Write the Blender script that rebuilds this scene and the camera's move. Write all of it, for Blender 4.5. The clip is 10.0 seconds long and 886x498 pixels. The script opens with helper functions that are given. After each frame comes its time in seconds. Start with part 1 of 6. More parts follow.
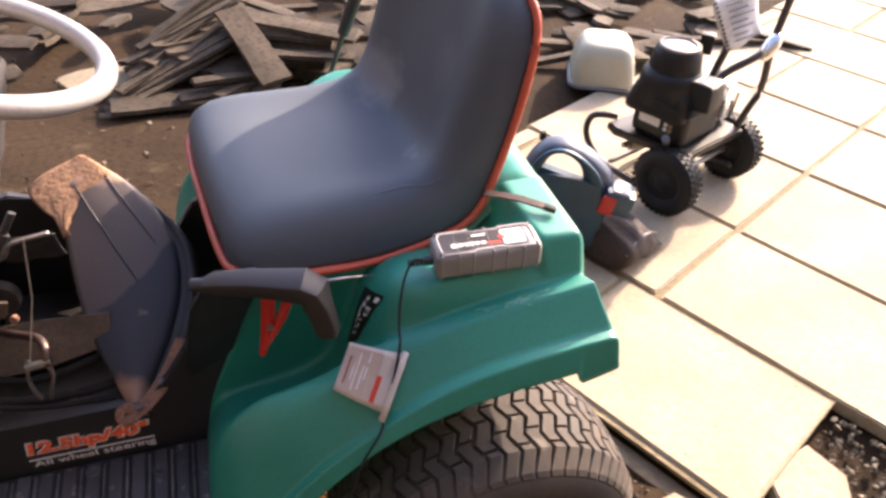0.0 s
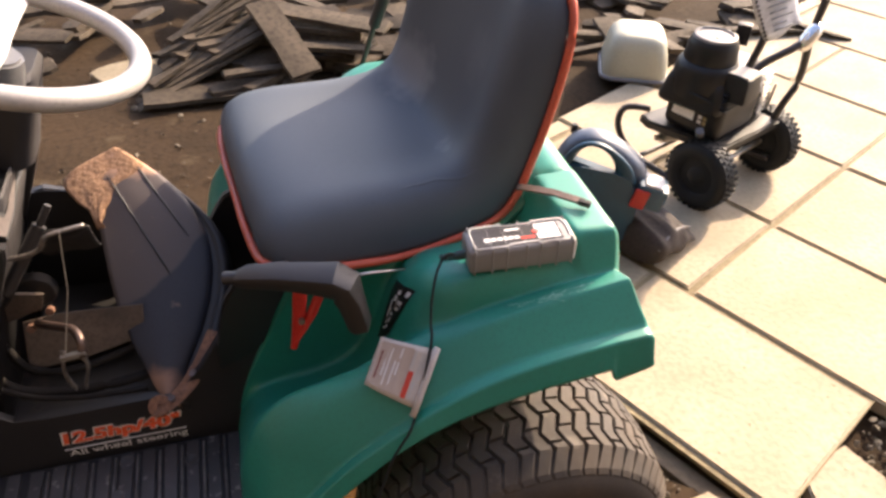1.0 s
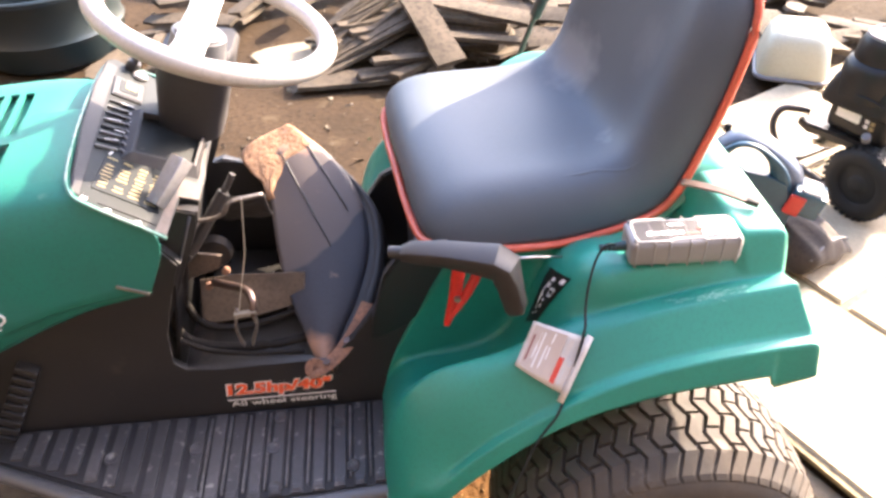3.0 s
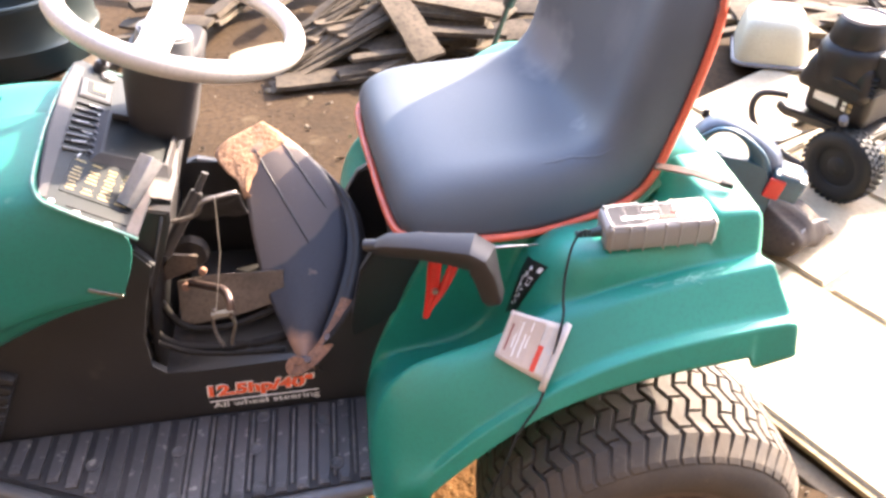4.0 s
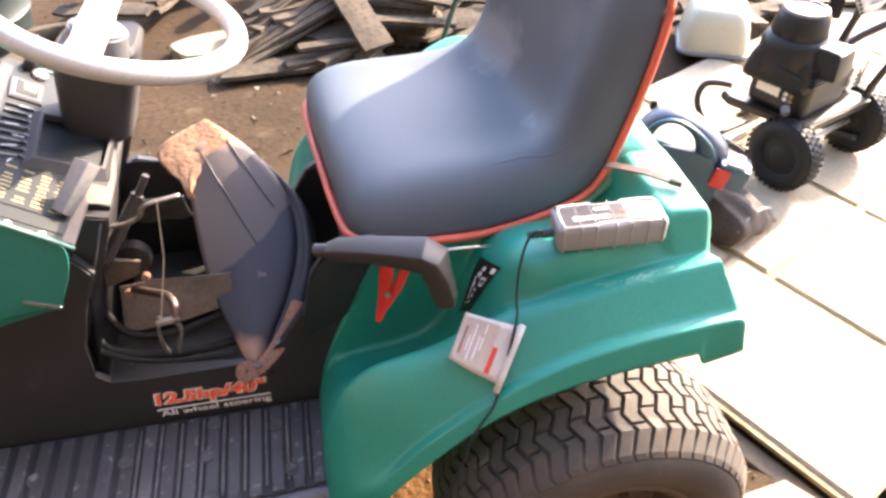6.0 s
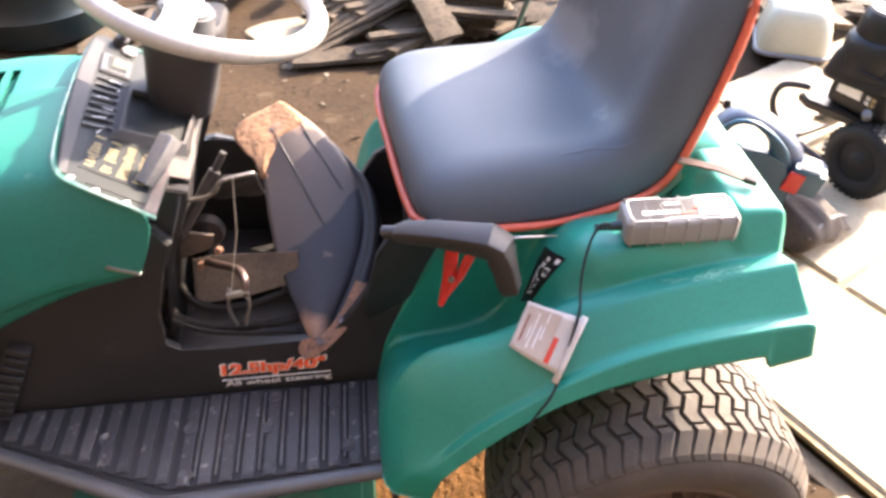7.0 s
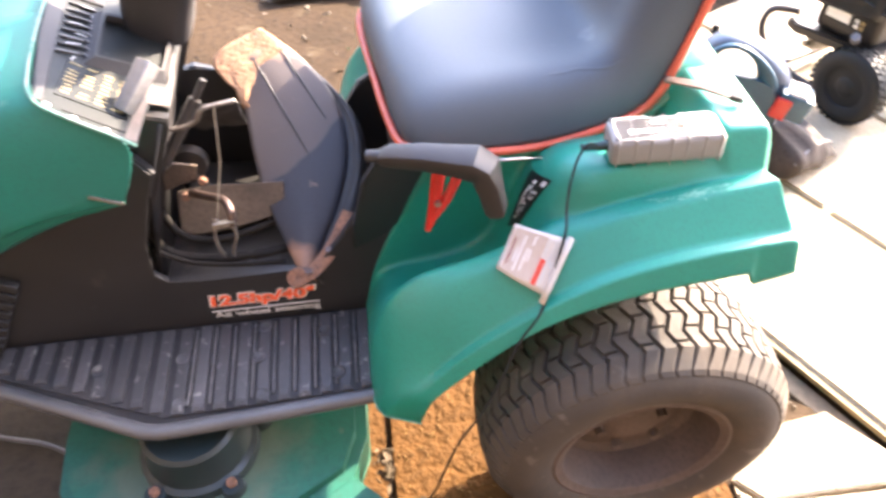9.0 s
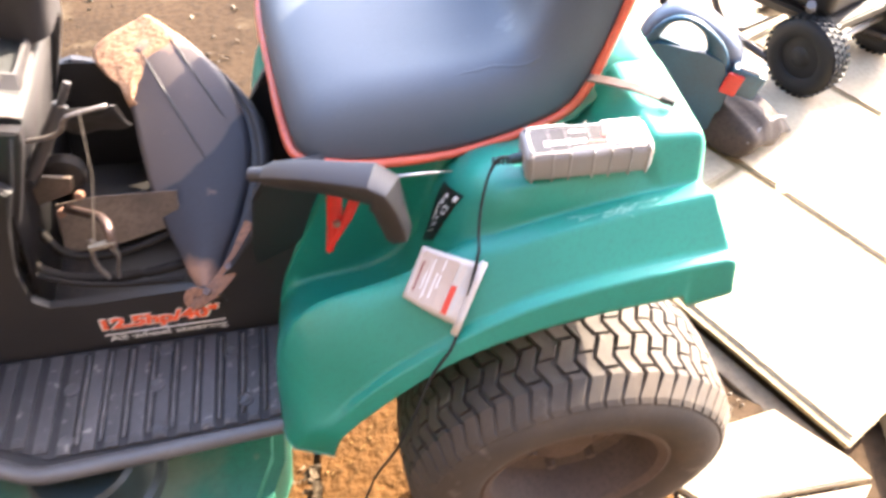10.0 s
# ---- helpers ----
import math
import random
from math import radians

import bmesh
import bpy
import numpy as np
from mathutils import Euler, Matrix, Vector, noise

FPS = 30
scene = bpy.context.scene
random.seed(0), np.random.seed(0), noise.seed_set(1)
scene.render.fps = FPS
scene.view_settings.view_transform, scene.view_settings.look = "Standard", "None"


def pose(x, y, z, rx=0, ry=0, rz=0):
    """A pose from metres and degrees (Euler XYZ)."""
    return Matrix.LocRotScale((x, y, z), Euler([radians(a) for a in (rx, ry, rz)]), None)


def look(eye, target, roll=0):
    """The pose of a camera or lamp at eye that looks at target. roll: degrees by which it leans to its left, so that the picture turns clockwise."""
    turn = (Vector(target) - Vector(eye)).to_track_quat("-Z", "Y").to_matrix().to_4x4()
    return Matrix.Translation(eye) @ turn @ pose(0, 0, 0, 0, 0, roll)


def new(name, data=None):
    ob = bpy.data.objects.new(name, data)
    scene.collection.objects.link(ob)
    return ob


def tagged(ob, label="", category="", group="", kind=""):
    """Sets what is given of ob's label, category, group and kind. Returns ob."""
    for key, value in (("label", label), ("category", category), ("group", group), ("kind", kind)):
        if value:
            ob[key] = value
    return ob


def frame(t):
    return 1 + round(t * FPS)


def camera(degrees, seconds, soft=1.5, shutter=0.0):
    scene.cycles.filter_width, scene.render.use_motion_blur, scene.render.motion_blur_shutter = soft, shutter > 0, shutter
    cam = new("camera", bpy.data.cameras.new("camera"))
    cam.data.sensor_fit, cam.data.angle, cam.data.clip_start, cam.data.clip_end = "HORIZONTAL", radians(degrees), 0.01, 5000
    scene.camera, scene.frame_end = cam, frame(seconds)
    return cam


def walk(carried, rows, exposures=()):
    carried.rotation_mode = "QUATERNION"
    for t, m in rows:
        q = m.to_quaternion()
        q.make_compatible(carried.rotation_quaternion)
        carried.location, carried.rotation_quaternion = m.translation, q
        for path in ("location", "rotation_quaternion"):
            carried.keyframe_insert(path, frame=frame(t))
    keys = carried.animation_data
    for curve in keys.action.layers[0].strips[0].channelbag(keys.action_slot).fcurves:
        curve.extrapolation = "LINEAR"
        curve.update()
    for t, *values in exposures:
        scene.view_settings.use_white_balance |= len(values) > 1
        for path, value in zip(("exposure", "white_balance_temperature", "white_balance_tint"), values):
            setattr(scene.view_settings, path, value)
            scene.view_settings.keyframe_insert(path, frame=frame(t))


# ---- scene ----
cam = camera(62.8, 10.0, soft=3.0, shutter=0.5)
PATH = [
    (0, (0.418, -0.947, 1.537), (0.944, 0.531, 0.296), 3.5),
    (0.5, (0.413, -0.943, 1.537), (0.882, 0.547, 0.29), 2.3),
    (1, (0.413, -0.933, 1.531), (0.866, 0.553, 0.271), 2.2),
    (1.5, (0.392, -0.932, 1.542), (0.778, 0.574, 0.283), 1.0),
    (2, (0.365, -0.93, 1.538), (0.669, 0.602, 0.29), 1.3),
    (2.5, (0.336, -0.939, 1.539), (0.478, 0.602, 0.271), -0.8),
    (4, (0.365, -0.949, 1.522), (0.53, 0.577, 0.24), -2.4),
    (4.5, (0.361, -0.949, 1.522), (0.58, 0.567, 0.237), -1.6),
    (5, (0.356, -0.94, 1.525), (0.594, 0.556, 0.219), -0.4),
    (6.5, (0.376, -0.919, 1.533), (0.677, 0.556, 0.217), -0.4),
    (7, (0.353, -0.934, 1.529), (0.489, 0.558, 0.204), -1.2),
    (7.5, (0.337, -0.959, 1.53), (0.427, 0.542, 0.212), 0.8),
    (8, (0.33, -0.963, 1.541), (0.377, 0.548, 0.231), -1.4),
    (8.5, (0.33, -0.971, 1.531), (0.339, 0.496, 0.173), -2.8),
    (9, (0.354, -0.952, 1.509), (0.506, 0.426, 0.067), -1.5),
    (9.5, (0.37, -0.931, 1.495), (0.595, 0.394, 0.013), -0.1),
    (10, (0.472, -0.813, 1.481), (0.688, 0.467, -0.04), -0.4),
]
EXPO = [(0.0, 2.12, 6390, 25), (0.5, 1.88, 6590, 21), (1.0, 1.91, 6640, 19), (1.5, 2.03, 6690, 18), (2.0, 2.48, 6740, 11), (2.5, 3.12, 6360, 19), (4.0, 3.5, 6260, 19), (4.5, 3.5, 6260, 19), (5.0, 3.4, 6260, 19), (6.5, 3.25, 6210, 18), (7.0, 3.25, 6210, 19), (7.5, 3.3, 6210, 19), (8.0, 3.45, 6120, 19), (8.5, 3.6, 6120, 19), (9.0, 3.8, 6170, 18), (9.5, 3.85, 6170, 17), (10.0, 3.8, 6170, 17)]
walk(cam, [(t, look(eye, target, roll)) for t, eye, target, roll in PATH], exposures=EXPO)

# ---- light ----
SUN_AZ, SUN_EL = radians(33.0), radians(30.0)      # azimuth from +x towards +y
world = bpy.data.worlds.new("world")
scene.world = world
world.use_nodes = True
wn = world.node_tree
sky = wn.nodes.new("ShaderNodeTexSky")
sky.sky_type, sky.sun_disc = "NISHITA", False
sky.sun_elevation, sky.sun_rotation = SUN_EL, radians(90.0) - SUN_AZ
sky.dust_density = 3.0
wn.nodes["Background"].inputs["Strength"].default_value = 0.15
wn.links.new(sky.outputs["Color"], wn.nodes["Background"].inputs["Color"])
sun_data = bpy.data.lights.new("sun", "SUN")
sun_data.energy, sun_data.angle, sun_data.color = 3.1, radians(0.6), (1.0, 0.84, 0.6)
sun = new("sun", sun_data)
to_sun = Vector((math.cos(SUN_AZ) * math.cos(SUN_EL), math.sin(SUN_AZ) * math.cos(SUN_EL), math.sin(SUN_EL)))
sun.matrix_world = look(to_sun * 20, (0, 0, 0))

# ---- materials ----


def material(name, base, rough=0.5, metal=0.0, second=None, patch=3.0, grain=60.0, spread=0.25, bump=0.1, depth=0.002,
             spots=None, spot_scale=14.0, spot_at=0.62, per_object=0.0, coat=0.0, spec=0.5):
    """A surface of two colours in large patches, with fine grain, optional spots of dirt, and relief."""
    m = bpy.data.materials.new(name)
    m.use_nodes = True
    nt = m.node_tree
    b = nt.nodes["Principled BSDF"]
    b.inputs["Metallic"].default_value = metal
    b.inputs["Coat Weight"].default_value = coat
    b.inputs["Specular IOR Level"].default_value = spec
    tc = nt.nodes.new("ShaderNodeTexCoord")

    def tex(scale, detail=4.0):
        n = nt.nodes.new("ShaderNodeTexNoise")
        n.inputs["Scale"].default_value, n.inputs["Detail"].default_value = scale, detail
        nt.links.new(tc.outputs["Object"], n.inputs["Vector"])
        return n.outputs["Fac"]

    def mixed(fac, a, c):
        n = nt.nodes.new("ShaderNodeMix")
        n.data_type = "RGBA"
        for sock, v in ((n.inputs[0], fac), (n.inputs[6], a), (n.inputs[7], c)):
            if isinstance(v, (tuple, list)):
                sock.default_value = (*v, 1.0)
            elif isinstance(v, float):
                sock.default_value = v
            else:
                nt.links.new(v, sock)
        return n.outputs[2]

    def ramp(fac, lo, hi):
        n = nt.nodes.new("ShaderNodeMapRange")
        n.inputs["From Min"].default_value, n.inputs["From Max"].default_value = lo, hi
        nt.links.new(fac, n.inputs["Value"])
        return n.outputs["Result"]

    second = second or tuple(c * (1 - spread) for c in base)
    big, fine = tex(patch, 5.0), tex(grain, 3.0)
    col = mixed(ramp(big, 0.32, 0.68), base, second)
    dark = tuple(c * (1 - spread) for c in second)
    col = mixed(ramp(fine, 0.45, 0.8), col, dark)
    if spots:
        col = mixed(ramp(tex(spot_scale, 6.0), spot_at, spot_at + 0.08), col, spots)
    if per_object:
        info = nt.nodes.new("ShaderNodeObjectInfo")
        hsv = nt.nodes.new("ShaderNodeHueSaturation")
        nt.links.new(ramp_value(nt, info.outputs["Random"], 1 - per_object, 1 + per_object), hsv.inputs["Value"])
        nt.links.new(col, hsv.inputs["Color"])
        col = hsv.outputs["Color"]
    nt.links.new(col, b.inputs["Base Color"])
    r = nt.nodes.new("ShaderNodeMapRange")
    r.inputs["To Min"].default_value, r.inputs["To Max"].default_value = max(rough - 0.1, 0.03), min(rough + 0.12, 1.0)
    nt.links.new(big, r.inputs["Value"])
    nt.links.new(r.outputs["Result"], b.inputs["Roughness"])
    if bump:
        bn = nt.nodes.new("ShaderNodeBump")
        bn.inputs["Strength"].default_value, bn.inputs["Distance"].default_value = bump, depth
        nt.links.new(fine, bn.inputs["Height"])
        nt.links.new(bn.outputs["Normal"], b.inputs["Normal"])
    return m


def ramp_value(nt, sock, lo, hi):
    n = nt.nodes.new("ShaderNodeMapRange")
    n.inputs["To Min"].default_value, n.inputs["To Max"].default_value = lo, hi
    nt.links.new(sock, n.inputs["Value"])
    return n.outputs["Result"]


def patched(m, centre, size, colour, amount=0.8, scale=9.0, soft=0.5, ragged=1.1):
    """A patch of another colour of a given extent, with a ragged edge, on the material m."""
    nt = m.node_tree
    b = nt.nodes["Principled BSDF"]
    old = b.inputs["Base Color"].links[0].from_socket
    tc = nt.nodes.new("ShaderNodeTexCoord")
    mp = nt.nodes.new("ShaderNodeMapping")
    mp.vector_type = "TEXTURE"
    mp.inputs["Location"].default_value, mp.inputs["Scale"].default_value = centre, size
    nt.links.new(tc.outputs["Object"], mp.inputs["Vector"])
    ln = nt.nodes.new("ShaderNodeVectorMath")
    ln.operation = "LENGTH"
    nt.links.new(mp.outputs["Vector"], ln.inputs[0])
    nz = nt.nodes.new("ShaderNodeTexNoise")
    nz.inputs["Scale"].default_value, nz.inputs["Detail"].default_value = scale, 6.0
    nt.links.new(tc.outputs["Object"], nz.inputs["Vector"])
    add = nt.nodes.new("ShaderNodeMath")
    add.operation = "MULTIPLY_ADD"
    nt.links.new(nz.outputs["Fac"], add.inputs[0])
    add.inputs[1].default_value = ragged
    nt.links.new(ln.outputs["Value"], add.inputs[2])
    mr = nt.nodes.new("ShaderNodeMapRange")
    for key, v in (("From Min", 0.95 + 0.5 * ragged + soft / 2), ("From Max", 0.95 + 0.5 * ragged - soft / 2), ("To Max", amount)):
        mr.inputs[key].default_value = v
    nt.links.new(add.outputs["Value"], mr.inputs["Value"])
    mx = nt.nodes.new("ShaderNodeMix")
    mx.data_type = "RGBA"
    nt.links.new(mr.outputs["Result"], mx.inputs[0])
    nt.links.new(old, mx.inputs[6])
    mx.inputs[7].default_value = (*colour, 1.0)
    nt.links.new(mx.outputs[2], b.inputs["Base Color"])
    return m


GREEN = material("green_plastic", (0.010, 0.222, 0.158), 0.4, second=(0.010, 0.185, 0.134), patch=5, grain=180, spread=0.1, bump=0.04,
                 spots=(0.03, 0.2, 0.145), spot_scale=22, spot_at=0.68, spec=0.6)
HOODGREEN = material("hood_green_paint", (0.012, 0.152, 0.112), 0.4, second=(0.02, 0.132, 0.1), patch=6, grain=200, spread=0.08, bump=0.03,
                     spots=(0.09, 0.2, 0.15), spot_scale=16, spot_at=0.7, spec=0.3)
DECKGREEN = material("deck_green_paint", (0.005, 0.10, 0.064), 0.5, second=(0.012, 0.08, 0.052), patch=6, grain=120, spread=0.2, bump=0.08,
                     spots=(0.13, 0.115, 0.08), spot_scale=16, spot_at=0.67)
VINYL = material("dark_blue_vinyl", (0.060, 0.072, 0.090), 0.52, second=(0.076, 0.088, 0.104), patch=6, grain=260, spread=0.15, bump=0.12, depth=0.0008,
                 spots=(0.10, 0.108, 0.122), spot_scale=9, spot_at=0.68, spec=0.32)
patched(VINYL, (0.745, 0.335, 0.90), (0.05, 0.075, 0.06), (0.2, 0.205, 0.215), 0.65, 26, 0.7)
patched(VINYL, (0.742, 0.08, 0.856), (0.035, 0.04, 0.02), (0.17, 0.178, 0.195), 0.55, 60, 0.6)
patched(VINYL, (0.80, 0.12, 1.0), (0.02, 0.05, 0.06), (0.12, 0.13, 0.15), 0.4, 40, 0.8)
PIPING = material("faded_red_piping", (0.6, 0.1, 0.05), 0.45, spread=0.2, patch=20, grain=200, bump=0.05)
BLACK = material("black_plastic", (0.014, 0.0135, 0.015), 0.48, second=(0.024, 0.021, 0.021), patch=7, grain=220, spread=0.2, bump=0.1, depth=0.0008,
                 spots=(0.07, 0.05, 0.04), spot_scale=10, spot_at=0.64)
BROWNBLACK = material("dusty_dark_panel", (0.013, 0.0125, 0.0135), 0.5, second=(0.021, 0.0192, 0.0195), patch=6, grain=140, spread=0.25, bump=0.08,
                      spots=(0.045, 0.037, 0.033), spot_scale=8, spot_at=0.64)
GREYPLASTIC = material("grey_plastic", (0.11, 0.108, 0.108), 0.45, spread=0.2, patch=9, grain=200, bump=0.06)
ARMGREY = material("worn_grey_brown_plastic", (0.022, 0.018, 0.0165), 0.5, second=(0.036, 0.029, 0.026), patch=8, grain=160, spread=0.2, bump=0.06)
RUBBER = material("tyre_rubber", (0.032, 0.0265, 0.022), 0.8, second=(0.072, 0.053, 0.037), patch=9, grain=120, spread=0.3, bump=0.25,
                  spots=(0.10, 0.082, 0.064), spot_scale=26, spot_at=0.62)
MAT = material("ribbed_rubber_mat", (0.036, 0.034, 0.037), 0.55, second=(0.068, 0.062, 0.063), patch=12, grain=90, spread=0.3, bump=0.15,
               spots=(0.17, 0.155, 0.145), spot_scale=55, spot_at=0.62, per_object=0.16)
MATBASE = material("dark_rubber_groove", (0.024, 0.0225, 0.024), 0.7, second=(0.042, 0.039, 0.04), patch=14, grain=90, spread=0.3, bump=0.1, spec=0.25)
MATDUST = material("dusty_rubber", (0.15, 0.135, 0.13), 0.7, second=(0.07, 0.066, 0.066), patch=16, grain=90, spread=0.3, bump=0.15)
STEEL = material("bright_steel", (0.55, 0.52, 0.48), 0.3, 1.0, spread=0.3, patch=20, grain=120, bump=0.05)
PEWTER = material("satin_grey_wheel", (0.5, 0.46, 0.42), 0.38, 0.25, second=(0.42, 0.39, 0.36), patch=8, grain=200, spread=0.12, bump=0.05)
DARKSTEEL = material("dark_painted_steel", (0.035, 0.034, 0.036), 0.38, 0.4, second=(0.06, 0.05, 0.045), patch=9, grain=150, spread=0.25, bump=0.08)
BARSTEEL = material("worn_dark_grey_bar", (0.085, 0.082, 0.086), 0.45, 0.3, second=(0.12, 0.112, 0.11), patch=8, grain=120, spread=0.25, bump=0.06)
RUST = material("rusty_steel", (0.27, 0.125, 0.07), 0.8, 0.15, second=(0.14, 0.075, 0.05), patch=22, grain=160, spread=0.4, bump=0.3)
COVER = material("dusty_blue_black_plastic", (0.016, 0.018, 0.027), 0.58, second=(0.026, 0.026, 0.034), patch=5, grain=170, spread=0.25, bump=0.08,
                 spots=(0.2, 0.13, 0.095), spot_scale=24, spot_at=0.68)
# brown above a nearly straight diagonal edge, blue-black below it
patched(COVER, (0.053, 0.439, 0.66), (0.316, 0.316, 5.0), (0.085, 0.064, 0.055), 0.85, 14, 0.02, 0.08)
# peach top: a film of mud dust, with the sunlight on it painted in
patched(COVER, (0.14, 0.41, 0.755), (0.14, 0.05, 0.08), (0.42, 0.24, 0.15), 0.85, 30, 0.5)
patched(COVER, (0.19, 0.01, 0.49), (0.03, 0.05, 0.05), (0.3, 0.16, 0.10), 0.8, 30, 0.6)
patched(DECKGREEN, (-0.055, -0.20, 0.195), (0.19, 0.15, 0.06), (0.16, 0.125, 0.085), 0.4, 18, 0.5)
MUD = material("dried_orange_mud", (0.40, 0.225, 0.12), 0.9, second=(0.27, 0.15, 0.085), patch=36, grain=150, spread=0.3, bump=0.5, depth=0.005,
               spots=(0.2, 0.11, 0.062), spot_scale=40, spot_at=0.58)
CHARGER = material("grey_charger_plastic", (0.2, 0.185, 0.175), 0.42, second=(0.25, 0.23, 0.215), patch=12, grain=240, spread=0.12, bump=0.06)
CHARGERTOP = material("charger_face", (0.035, 0.03, 0.03), 0.35, spread=0.2, patch=20, grain=240, bump=0.03)
PALE = material("pale_grey_print", (0.72, 0.7, 0.68), 0.5, spread=0.06, bump=0.0)
REDPRINT = material("red_print", (0.55, 0.05, 0.03), 0.5, spread=0.1, bump=0.0)
GOLD = material("gold_print", (0.3, 0.225, 0.1), 0.5, spread=0.1, bump=0.0)
REDPLASTIC = material("red_plastic", (0.5, 0.022, 0.014), 0.4, spread=0.2, patch=20, grain=200, bump=0.05)
PAPER = material("creased_label_paper", (0.56, 0.5, 0.45), 0.6, second=(0.48, 0.42, 0.37), patch=14, grain=200, spread=0.06, bump=0.05)
CABLE = material("black_cable", (0.013, 0.014, 0.015), 0.6, spread=0.2, grain=200, bump=0.05, spec=0.3)
SOIL = material("dry_brown_soil", (0.05, 0.031, 0.016), 0.95, spec=0.12, second=(0.026, 0.0165, 0.009), patch=1.6, grain=38, spread=0.22, bump=0.4, depth=0.01,
                spots=(0.065, 0.046, 0.026), spot_scale=7, spot_at=0.62)
SAND = material("orange_building_sand", (0.231, 0.138, 0.045), 0.95, second=(0.182, 0.105, 0.036), patch=9, grain=90, spread=0.3, bump=0.8, depth=0.008)
SLAB = material("pale_sandstone_slab", (0.39, 0.315, 0.212), 0.85, second=(0.315, 0.25, 0.162), patch=4.5, grain=55, spread=0.16, bump=0.4, depth=0.005,
                spots=(0.178, 0.125, 0.066), spot_scale=34, spot_at=0.68, per_object=0.08)
JOINT = material("sandy_joint_mortar", (0.259, 0.205, 0.114), 0.95, second=(0.187, 0.144, 0.078), patch=9, grain=60, spread=0.3, bump=0.5, depth=0.005)
KERB = material("weathered_concrete", (0.252, 0.21, 0.138), 0.9, second=(0.189, 0.154, 0.099), patch=5, grain=60, spread=0.25, bump=0.4, depth=0.004)
# concrete in a darker brown, for the kerb
KERBDARK = material("dark_brown_concrete", (0.173, 0.13, 0.081), 0.9, second=(0.122, 0.09, 0.056), patch=5, grain=60, spread=0.25, bump=0.4, depth=0.004)
GRAVEL = material("grey_grit", (0.21, 0.175, 0.124), 0.95, second=(0.14, 0.115, 0.081), patch=8, grain=70, spread=0.4, bump=1.0, depth=0.012)
WOOD = material("weathered_grey_wood", (0.092, 0.070, 0.048), 0.85, spec=0.2, second=(0.046, 0.036, 0.025), patch=5, grain=45, spread=0.35, bump=0.35, depth=0.004, per_object=0.3)
CREAM = material("cream_plastic_shell", (0.409, 0.391, 0.29), 0.45, second=(0.36, 0.341, 0.249), patch=5, grain=120, spread=0.08, bump=0.05)
ENGINEBLACK = material("engine_black", (0.010, 0.0095, 0.0095), 0.42, spec=0.3, second=(0.018, 0.016, 0.015), patch=12, grain=120, spread=0.3, bump=0.1)
ALLOY = material("dusty_alloy", (0.5, 0.46, 0.4), 0.42, 0.8, spread=0.3, patch=18, grain=120, bump=0.1)
BLUEPLASTIC = material("dark_blue_plastic", (0.015, 0.075, 0.125), 0.4, second=(0.02, 0.055, 0.085), patch=10, grain=160, spread=0.2, bump=0.06)
GREYSHELL = material("dusty_grey_shell", (0.16, 0.15, 0.15), 0.45, second=(0.11, 0.105, 0.11), patch=8, grain=160, spread=0.2, bump=0.08)
BROWNBAG = material("brown_sacking", (0.062, 0.045, 0.034), 0.85, second=(0.04, 0.03, 0.024), patch=12, grain=90, spread=0.3, bump=0.3)
GLASSY = material("clear_grey_plastic", (0.2, 0.19, 0.19), 0.18, spread=0.15, patch=14, grain=120, bump=0.05, coat=0.5)
ORANGEPRINT = material("orange_red_print", (0.9, 0.14, 0.05), 0.5, spread=0.15, patch=30, bump=0.0)
BEIGEPRINT = material("beige_print", (0.44, 0.345, 0.285), 0.6, spread=0.08, bump=0.0)
REDDARK = material("dark_red_print", (0.2, 0.05, 0.04), 0.6, spread=0.1, bump=0.0)
GREYLIGHT = material("pale_grey_plastic", (0.5, 0.48, 0.46), 0.5, spread=0.1, patch=30, bump=0.0)
SCUFF = material("whitish_scuff", (0.22, 0.42, 0.34), 0.6, second=(0.03, 0.23, 0.165), patch=120, grain=300, spread=0.3, bump=0.2)
LIPWEAR = material("worn_pale_lip", (0.26, 0.31, 0.28), 0.5, second=(0.06, 0.2, 0.155), patch=40, grain=120, spread=0.2, bump=0.1)
HOSE = material("dull_black_hose", (0.012, 0.011, 0.011), 0.85, second=(0.022, 0.019, 0.017), patch=20, grain=120, spread=0.2, bump=0.1, spec=0.15)
BOOT = material("teal_black_rubber", (0.012, 0.035, 0.035), 0.5, spread=0.2, bump=0.05)
RODBROWN = material("brown_tarnished_steel", (0.14, 0.095, 0.078), 0.4, 0.7, spread=0.3, patch=40, bump=0.1)
PINSTEEL = material("dull_worn_steel", (0.3, 0.26, 0.23), 0.42, 0.8, spread=0.3, patch=30, grain=120, bump=0.08)
CHROME = material("polished_chrome", (0.8, 0.78, 0.75), 0.24, 1.0, spread=0.05, bump=0.0)
ORANGEBRASS = material("orange_brass", (0.6, 0.3, 0.1), 0.4, 0.6, spread=0.2, patch=20)
SHEET = material("pale_printed_sheet", (0.55, 0.57, 0.62), 0.6, second=(0.42, 0.44, 0.5), patch=30, grain=90, spread=0.2, bump=0.1)
BLUEGREY = material("blue_grey_plastic", (0.09, 0.11, 0.15), 0.4, spread=0.2, patch=14, bump=0.05)
MOSS = material("dull_weed_green", (0.08, 0.1, 0.035), 0.9, spread=0.3, patch=20)
SANDSLAB = material("sandy_orange_slab", (0.096, 0.046, 0.014), 0.95, spec=0.1, second=(0.07, 0.034, 0.011), patch=14, grain=55, spread=0.4, bump=0.9, depth=0.012,
                    spots=(0.067, 0.034, 0.012), spot_scale=30, spot_at=0.6)
